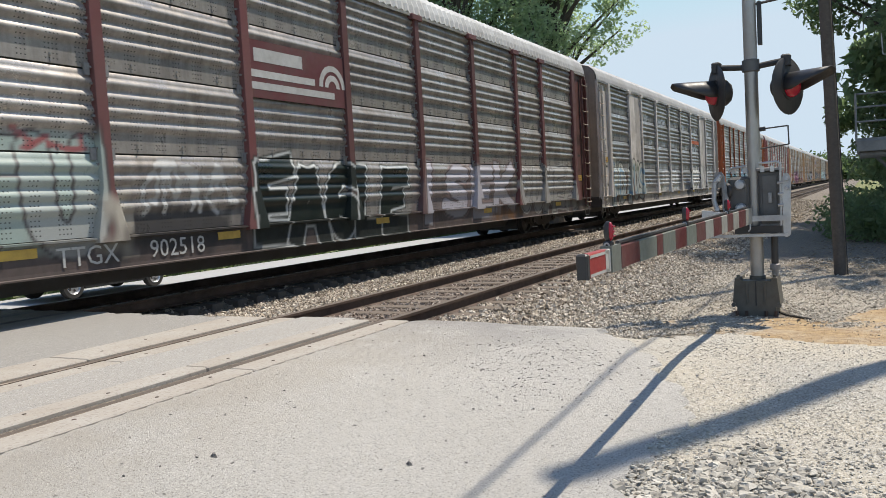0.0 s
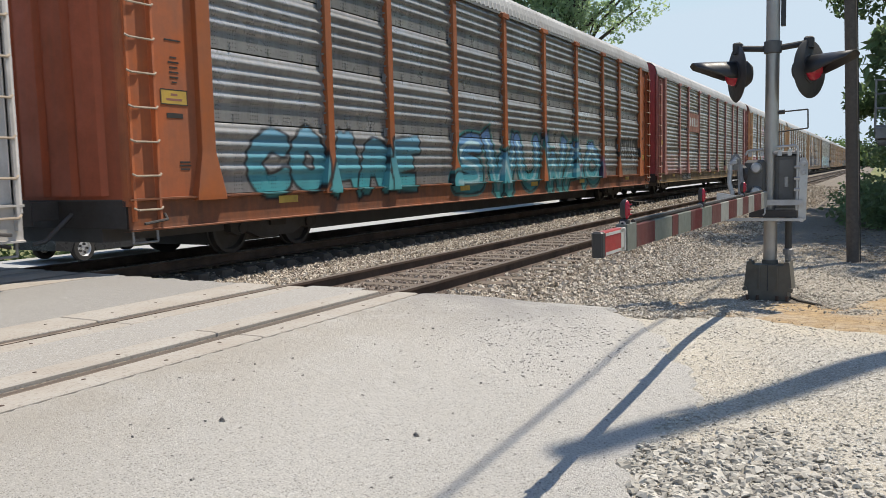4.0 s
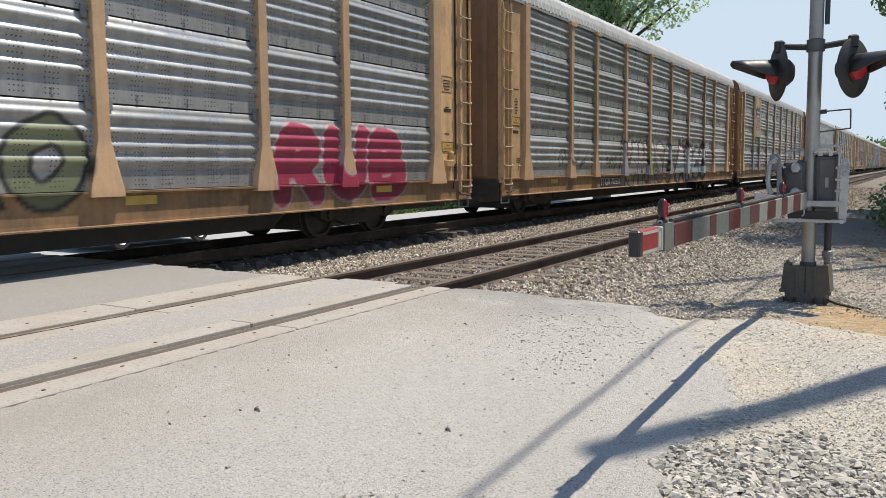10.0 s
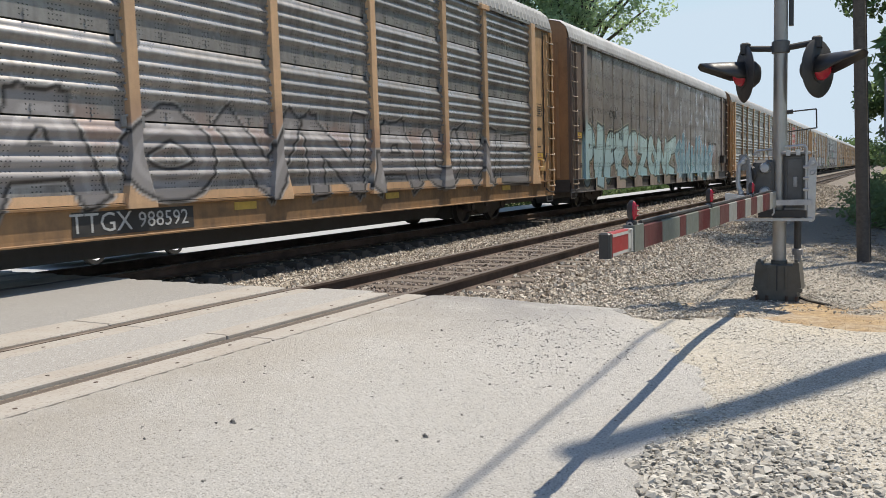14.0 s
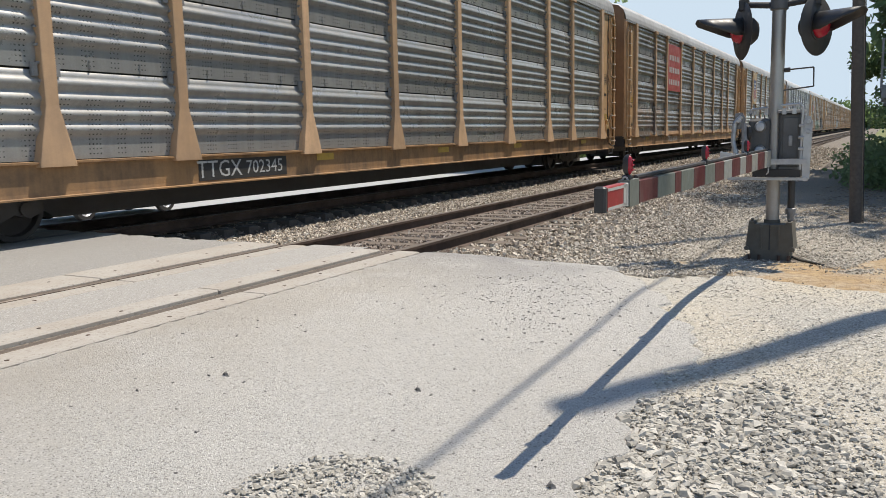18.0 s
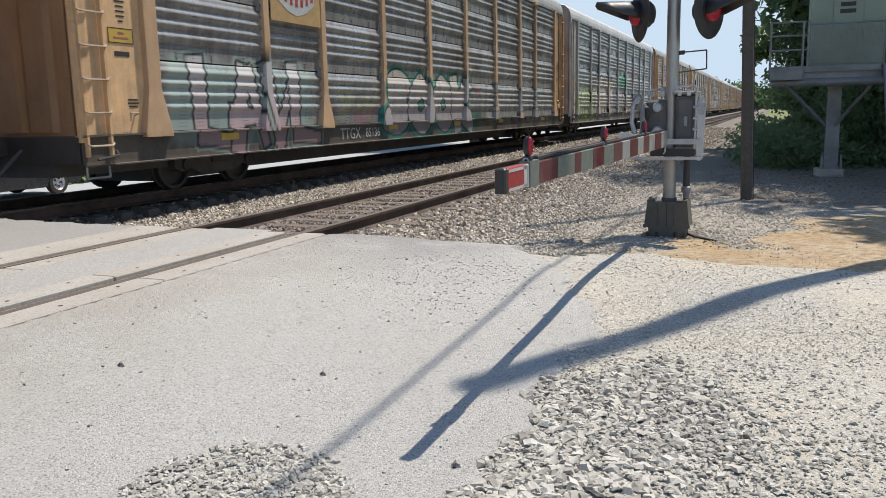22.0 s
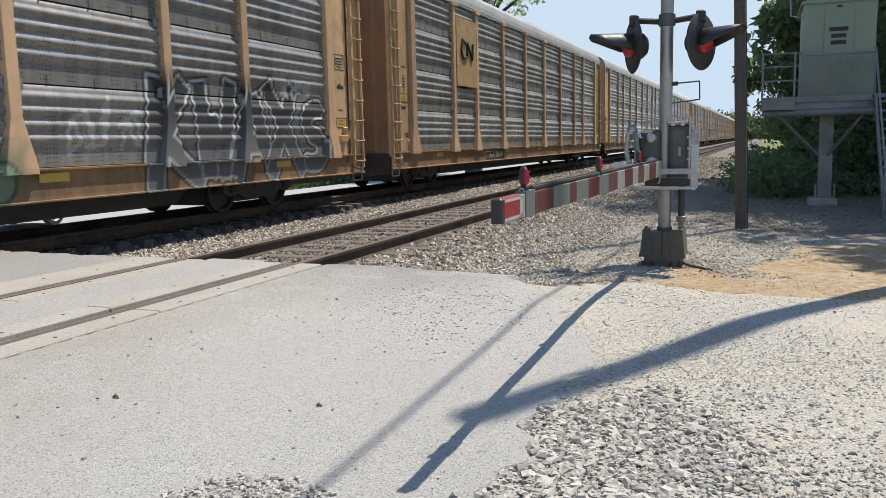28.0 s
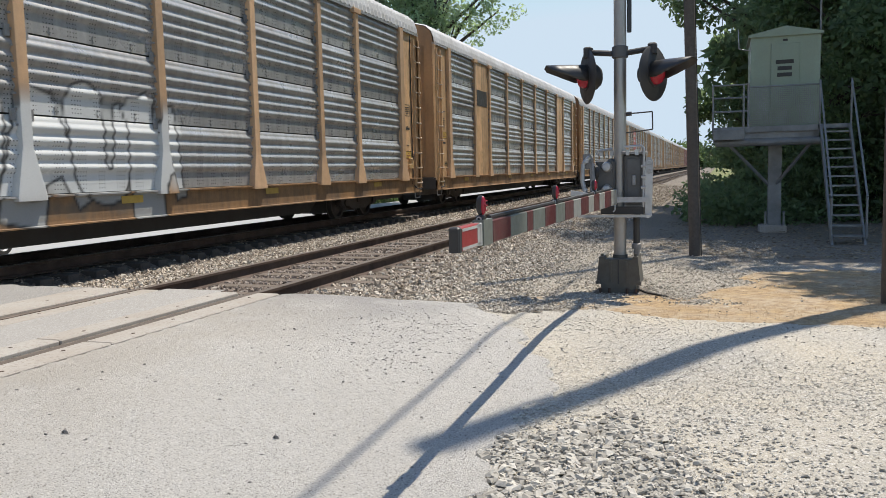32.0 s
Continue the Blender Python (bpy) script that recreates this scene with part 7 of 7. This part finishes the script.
# ---- equipment hut ----
def hut():
    h = thing("equipment_hut", "pale green metal equipment hut on a raised platform with stairs", "equipment hut", pose(0, 18.0, 0))
    fl = 1.98
    part("platform", Geo().box(-0.12, 1.95, 0.0, 2.0, 1.86, fl), HUT_STEEL, h)
    for y in (0.05, 1.85):
        part("platform_beam", Geo().box(-0.1, 1.93, y, y + 0.1, 1.70, 1.86), HUT_STEEL, h)
    part("junction_box", Geo().cbox(-0.1, 0.52, -0.12, 0.0, 1.72, 1.93, 0.01), HUT_STEEL, h)
    part("column", Geo().box(1.03, 1.29, 0.7, 0.76, -0.25, 1.7).box(1.03, 1.29, 0.9, 0.96, -0.25, 1.7).box(1.14, 1.18, 0.76, 0.9, -0.25, 1.7), HUT_STEEL, h)
    part("edge_beam", Geo().tube((-0.05, 0.08, 1.66), (1.95, 0.08, 1.66), 0.085, 12), HUT_STEEL, h)
    for x in (0.98, 1.34):
        part("column_guard", Geo().box(x - 0.02, x + 0.02, 0.58, 0.62, -0.25, 0.2), HUT_STEEL, h)
    part("column_foot", Geo().cbox(0.85, 1.4, 0.5, 1.1, -0.27, -0.1, 0.02), CONCRETE, h)
    for a, b in (((0.15, 0.1, 1.7), (1.05, 0.75, 0.75)), ((1.85, 0.1, 1.7), (1.17, 0.75, 0.75))):
        part("brace", Geo().tube(a, b, 0.035, 8), HUT_STEEL, h)
    body = part("hut_body", Geo().box(0.63, 1.95, 0.25, 1.8, fl, 3.82), HUT, h)
    part("roof", Geo().prism([(0.58, 3.80), (2.0, 3.80), (2.0, 3.85), (1.3, 4.0), (0.58, 3.85)], 0.2, 1.85, 1), HUT, h)
    door = part("door", Geo().cbox(1.02, 1.56, 0.225, 0.25, 2.35, 3.65, 0.005), HUT, body)
    for z, w in ((3.28, 0.34), (3.15, 0.27), (3.02, 0.28)):
        part("sign_bar", Geo().box(1.28 - w / 2, 1.28 + w / 2, 0.219, 0.223, z - 0.04, z + 0.04), INK_BLACK, door, "dark line of stencilled writing")
    part("vent", Geo().box(1.24, 1.33, 0.235, 0.25, 3.7, 3.74), INK_BLACK, body)
    for x in (-0.1, 0.5, 0.59):
        part("rail_post", Geo().tube((x, 0.03, fl), (x, 0.03, 2.86), 0.022, 8), HUT_STEEL, h)
    for z in (2.84, 2.58, 2.3):
        part("hand_rail", Geo().tube((-0.1, 0.03, z), (0.59, 0.03, z), 0.018, 8), HUT_STEEL, h)
    mesh = Geo()
    for k in range(33):
        x = 0.6 + 0.04 * k
        mesh.box(x - 0.003, x + 0.003, 0.026, 0.034, fl + 0.03, 2.76)
    for k in range(19):
        z = fl + 0.04 + 0.04 * k
        mesh.box(0.6, 1.9, 0.024, 0.032, z - 0.003, z + 0.003)
    part("rail_mesh", mesh, GALV_DULL, h, "wire mesh infill of the railing")["kind"] = "stuff"
    part("hand_rail", Geo().tube((0.59, 0.03, 2.78), (1.93, 0.03, 2.78), 0.018, 8), HUT_STEEL, h)
    part("vent_pipe", Geo().tube((1.97, 0.5, 3.5), (1.97, 0.5, 5.2), 0.02, 8), GALV_DULL, h)
    part("antenna_pipe", Geo().path([(0.63, 0.3, 3.55), (0.4, 0.3, 3.6), (0.38, 0.3, 4.0)], 0.012, 6), GALV, h)
    st = part("stairs", Geo().prism([(-2.2, -0.25), (-2.05, -0.25), (0.0, 1.85), (0.0, 1.98), (-0.1, 1.98)], 1.93, 1.97, 0)
              .prism([(-2.2, -0.25), (-2.05, -0.25), (0.0, 1.85), (0.0, 1.98), (-0.1, 1.98)], 2.46, 2.5, 0), HUT_STEEL, h)
    for k in range(12):
        t = k / 11.5
        part("tread", Geo().box(1.97, 2.46, -2.2 + 2.1 * t, -1.98 + 2.1 * t, -0.08 + 2.0 * t - 0.03, -0.08 + 2.0 * t), HUT_STEEL, st)
    for x in (1.93, 2.5):
        part("stair_rail", Geo().path([(x, -2.15, 0.6), (x, 0.0, 2.85)], 0.02, 8), HUT_STEEL, st)
        part("stair_post", Geo().tube((x, -2.12, -0.15), (x, -2.12, 0.62), 0.02, 8), HUT_STEEL, st)
        part("stair_post", Geo().tube((x, -0.02, 1.95), (x, -0.02, 2.85), 0.02, 8), HUT_STEEL, st)
    part("landing", Geo().box(1.9, 2.5, 0.0, 0.9, 1.9, fl), HUT_STEEL, h)
    return h


hut()


# ---- trees ----
def tree(name, label, x, y, height, crown_r, z0, leaves, boughs, seed, mat, low=0.35, squash=1.0, group="", size=0.16):
    r = random.Random(seed)
    t = thing(name, label, "tree", pose(x, y, z0), group)
    g = Geo()
    top = Vector((0, 0, height * 0.75))
    g.tube((0, 0, -0.3), (0.1, 0.1, height * 0.4), height * 0.028, 10, height * 0.02)
    g.tube((0.1, 0.1, height * 0.4), top, height * 0.02, 8, height * 0.006)
    clumps = []
    for k in range(46):
        a = r.uniform(0, math.tau)
        u = r.uniform(low, 0.95)
        rad = crown_r * math.sqrt(max(0.05, 1 - ((u - 0.55) / 0.5) ** 2)) * r.uniform(0.45, 1.0)
        end = Vector((rad * math.cos(a), rad * math.sin(a) * squash, height * u))
        start = Vector((0.05, 0.05, height * max(0.2, u - 0.28)))
        mid = start.lerp(end, 0.5) + Vector((0, 0, height * 0.03))
        g.tube(start, mid, height * 0.008, 6, height * 0.005).tube(mid, end, height * 0.005, 5, height * 0.002)
        for q in range(3):
            clumps.append((end + Vector((r.uniform(-1, 1), r.uniform(-1, 1), r.uniform(-0.7, 0.7))) * crown_r * 0.2, crown_r * r.uniform(0.12, 0.28)))
        clumps.append((mid, crown_r * r.uniform(0.15, 0.3)))
    for bx, by, bz in boughs or ():
        end, start = Vector((bx, by, bz)), Vector((0, 0, bz * 0.72))
        g.tube(start, end, height * 0.008, 6, height * 0.002)
        for k in range(9):
            clumps.append((start.lerp(end, r.uniform(0.6, 1.1)) + Vector((r.uniform(-1, 1), r.uniform(-1, 1), r.uniform(-1.2, 1.0))) * 0.8, crown_r * r.uniform(0.08, 0.17)))
    part("trunk", g, BARK, t)
    rng = np.random.RandomState(seed)
    share = np.array([q for _, q in clumps]) ** 2
    idx = rng.choice(len(clumps), leaves, p=share / share.sum())
    cen = np.array([c for c, _ in clumps])[idx]
    rad = np.array([q for _, q in clumps])[idx]
    d = rng.normal(size=(leaves, 3))
    d /= np.linalg.norm(d, axis=1)[:, None]
    pos = cen + d * (rad * rng.uniform(0.2, 1.0, leaves) ** 0.5)[:, None] * np.array([1, 1, 0.75])
    n = rng.normal(size=(leaves, 3)) + np.array([0, 0, 0.6])
    n /= np.linalg.norm(n, axis=1)[:, None]
    u = np.cross(n, rng.normal(size=(leaves, 3)))
    u /= np.linalg.norm(u, axis=1)[:, None]
    w = np.cross(n, u)
    s = (size * rng.uniform(0.6, 1.4, leaves))[:, None]
    v = np.stack([pos - u * s, pos + w * s * 0.5 + n * s * 0.1, pos + u * s, pos - w * s * 0.5 + n * s * 0.1], 1).reshape(-1, 3)
    me = bpy.data.meshes.new("crown")
    me.vertices.add(len(v))
    me.vertices.foreach_set("co", v.ravel())
    f = np.arange(4 * leaves)
    me.loops.add(len(f))
    me.loops.foreach_set("vertex_index", f)
    me.polygons.add(leaves)
    me.polygons.foreach_set("loop_start", np.arange(0, 4 * leaves, 4))
    me.polygons.foreach_set("loop_total", np.full(leaves, 4))
    me.update(calc_edges=True)
    me.materials.append(mat)
    part("crown", me, None, t)
    return t


def thicket(name, label, spots, leaves, size, mat, seed, category="bushes"):
    """Low leafy growth over round clumps (x, y, z, radius, height)."""
    rng = np.random.RandomState(seed)
    c = np.array(spots)
    idx = rng.choice(len(c), leaves, p=c[:, 3] ** 2 / (c[:, 3] ** 2).sum())
    d = rng.normal(size=(leaves, 3))
    d /= np.linalg.norm(d, axis=1)[:, None]
    rr = rng.uniform(0.15, 1.0, leaves) ** 0.5
    wob = 1 + 0.25 * np.sin(5 * d[:, 0] + 7 * d[:, 2] + idx)
    pos = c[idx, :3] + d * (rr * wob)[:, None] * np.stack([c[idx, 3], c[idx, 3], c[idx, 4]], 1)
    pos[:, 2] = np.maximum(pos[:, 2], c[idx, 2] - 0.6 * c[idx, 4])
    n = rng.normal(size=(leaves, 3)) + np.array([0, 0, 0.6])
    n /= np.linalg.norm(n, axis=1)[:, None]
    u = np.cross(n, rng.normal(size=(leaves, 3)))
    u /= np.linalg.norm(u, axis=1)[:, None]
    w = np.cross(n, u)
    s = (size * rng.uniform(0.6, 1.4, leaves))[:, None]
    v = np.stack([pos - u * s, pos + w * s * 0.5, pos + u * s, pos - w * s * 0.5], 1).reshape(-1, 3)
    me = bpy.data.meshes.new(name)
    me.vertices.add(len(v))
    me.vertices.foreach_set("co", v.ravel())
    me.loops.add(4 * leaves)
    me.loops.foreach_set("vertex_index", np.arange(4 * leaves))
    me.polygons.add(leaves)
    me.polygons.foreach_set("loop_start", np.arange(0, 4 * leaves, 4))
    me.polygons.foreach_set("loop_total", np.full(leaves, 4))
    me.update(calc_edges=True)
    me.materials.append(mat)
    return tagged(new(name, me), label, category, kind="stuff")


tree("tree", "large leafy green tree beyond the train", -24.5, 50, 24, 7.5, -0.9, 80000, (), 11, LEAF, 0.25, size=0.135)
tree("tree", "broad leafy green tree beyond the train", -18.4, 52, 22, 5.2, -0.9, 30000, ((5.2, 0, 14.5), (4.6, 1, 12.5), (4.9, -1, 17.0)), 15, LEAF, 0.25, size=0.135)
for k, (x, y, h, r, seed) in enumerate(((4.6, 22.6, 12.0, 4.0, 21), (10.5, 22.5, 15, 5.5, 22), (4.1, 26.5, 14, 4.3, 23), (8, 29, 16, 6, 24), (14, 24, 15, 6, 25), (6.0, 36, 16, 5.5, 26))):
    tree("tree", "dense dark-green tree behind the equipment hut", x, y, h, r, -0.3, 52000 if y < 24 else 16000, (), seed, LEAF_DARK, 0.15, group="trees behind the hut", size=0.09 if y < 24 else 0.2)
tree("tree", "leafy green tree overhanging the equipment hut", 2.95, 25.0, 13.5, 4.5, -0.3, 52000, (), 27, LEAF_DARK, 0.47, group="trees behind the hut", size=0.09)
for k, (x, y, h, cr) in enumerate(((4.7, 33, 13.5, 4.4), (5.2, 41, 13, 4.2), (6.2, 50, 14, 4.6), (6.0, 62, 13, 4.4), (7.0, 78, 14, 5.0))):
    tree("tree", "dense dark-green tree beside the railway", x, y, h, cr, -0.3, 9000, (), 41 + k, LEAF_DARK, 0.42 if y < 45 else 0.15, group="trees along the railway", size=0.3)
tree("tree", "tall dark-green tree spreading over the equipment hut", 6.2, 19.6, 14.5, 5.2, -0.3, 24000, (), 52, LEAF_DARK, 0.5, group="trees behind the hut", size=0.16)
tree("tree", "bushy young dark-green tree behind the equipment hut", 2.0, 27.5, 7.5, 2.5, -0.3, 26000, (), 57, LEAF_DARK, 0.08, group="trees behind the hut", size=0.1)
r = random.Random(3)
thicket("street_hedge", "low dark-green hedge along the street beyond the train", [(-23.2 + r.uniform(-0.3, 0.3), y, -0.55, r.uniform(0.7, 0.95), r.uniform(0.7, 1.1)) for y in span(-14, 150, 1.1)], 36000, 0.13, LEAF_FAR, 36, "hedge")
thicket("undergrowth", "dark shaded bushes and weeds under the trees", [(r.uniform(0.7, 14), r.uniform(21.5, 33), r.uniform(0.2, 2.2), r.uniform(0.9, 1.7), r.uniform(0.9, 1.8)) for _ in range(70)] + [(r.uniform(-0.5, 3.5), r.uniform(20.5, 42), r.uniform(-0.15, 0.15), r.uniform(0.6, 1.0), r.uniform(0.45, 0.8)) for _ in range(45)], 95000, 0.075, LEAF_DARK, 31)
thicket("trackside_weeds", "green weeds and bushes along the railway", [(r.uniform(1.3, 9) + max(0, y - 40) * 0.03, y, r.uniform(0, 0.8), r.uniform(0.8, 1.8), r.uniform(0.7, 1.6)) for y in [r.uniform(30, 140) for _ in range(70)]], 24000, 0.26, LEAF_DARK, 32)
thicket("far_woods", "distant line of green trees at the horizon", [(x, r.uniform(330, 420), r.uniform(2.5, 5) + 4 * ease(-14, -34, x), r.uniform(5, 8), r.uniform(4, 7)) for x in [r.uniform(-90, 70) for _ in range(130)]], 60000, 0.8, LEAF_FAR, 33, "woods")
thicket("street_trees", "row of leafy trees far along the street", [(r.uniform(-60, -28), r.uniform(20, 300), r.uniform(1, 3), r.uniform(2.5, 4.5), r.uniform(2, 4)) for _ in range(60)], 18000, 0.6, LEAF_FAR, 34, "woods")


# ---- waiting car beyond the train ----
def parked_car():
    c = thing("parked_car", "dark sport utility car standing on the street beyond the train", "car", pose(-20.4, 16.5, -0.945))
    body = [(-2.35, 0.35), (-2.3, 0.75), (-2.15, 0.95), (-1.2, 1.02), (-0.6, 1.55), (0.9, 1.62), (1.9, 1.45), (2.3, 1.0), (2.38, 0.6), (2.3, 0.32), (1.85, 0.3), (1.7, 0.55), (1.45, 0.66), (1.15, 0.55), (1.05, 0.26), (-1.05, 0.26), (-1.15, 0.55), (-1.45, 0.66), (-1.75, 0.55), (-1.85, 0.3)]
    part("body", Geo().prism(body, -0.9, 0.9, 0), CAR_DARK, c)
    part("side_window", Geo().prism([(-1.0, 1.05), (-0.5, 1.48), (0.85, 1.55), (1.75, 1.4), (1.9, 1.05)], 0.9, 0.905, 0), GLASS_DARK, c)
    for y in (-1.45, 1.45):
        for x in (-0.82, 0.82):
            s = 1 if x > 0 else -1
            wh = part("wheel", Geo().lathe([(0.2, -0.1), (0.33, -0.1), (0.35, -0.06), (0.35, 0.06), (0.33, 0.1), (0.22, 0.1)], 24, pose(x, y, 0.35, 0, 90)), TYRE, c, smooth=True)
            part("rim", Geo().lathe([(0.0, 0.05), (0.05, 0.05), (0.06, 0.03), (0.19, 0.04), (0.22, 0.09), (0.23, 0.1)], 24, pose(x, y, 0.35, 0, 90 * s)), RIM, wh)
            for k in range(5):
                a = radians(72 * k)
                part("spoke_gap", Geo().tube((x + 0.055 * s, y + 0.12 * math.cos(a), 0.35 + 0.12 * math.sin(a)), (x + 0.062 * s, y + 0.12 * math.cos(a), 0.35 + 0.12 * math.sin(a)), 0.04, 6), HOOD, wh)
    return c


parked_car()

# ---- motion ----
def motions():
    for n, car in enumerate(cars):
        y0 = FIRST_Y + CAR_PITCH * n
        walk(car, [(t, pose(FAR_C, y0 - SPEED * t, 0)) for t in (0.0, 8.0, 16.0, 24.0, 32.0)])


motions()
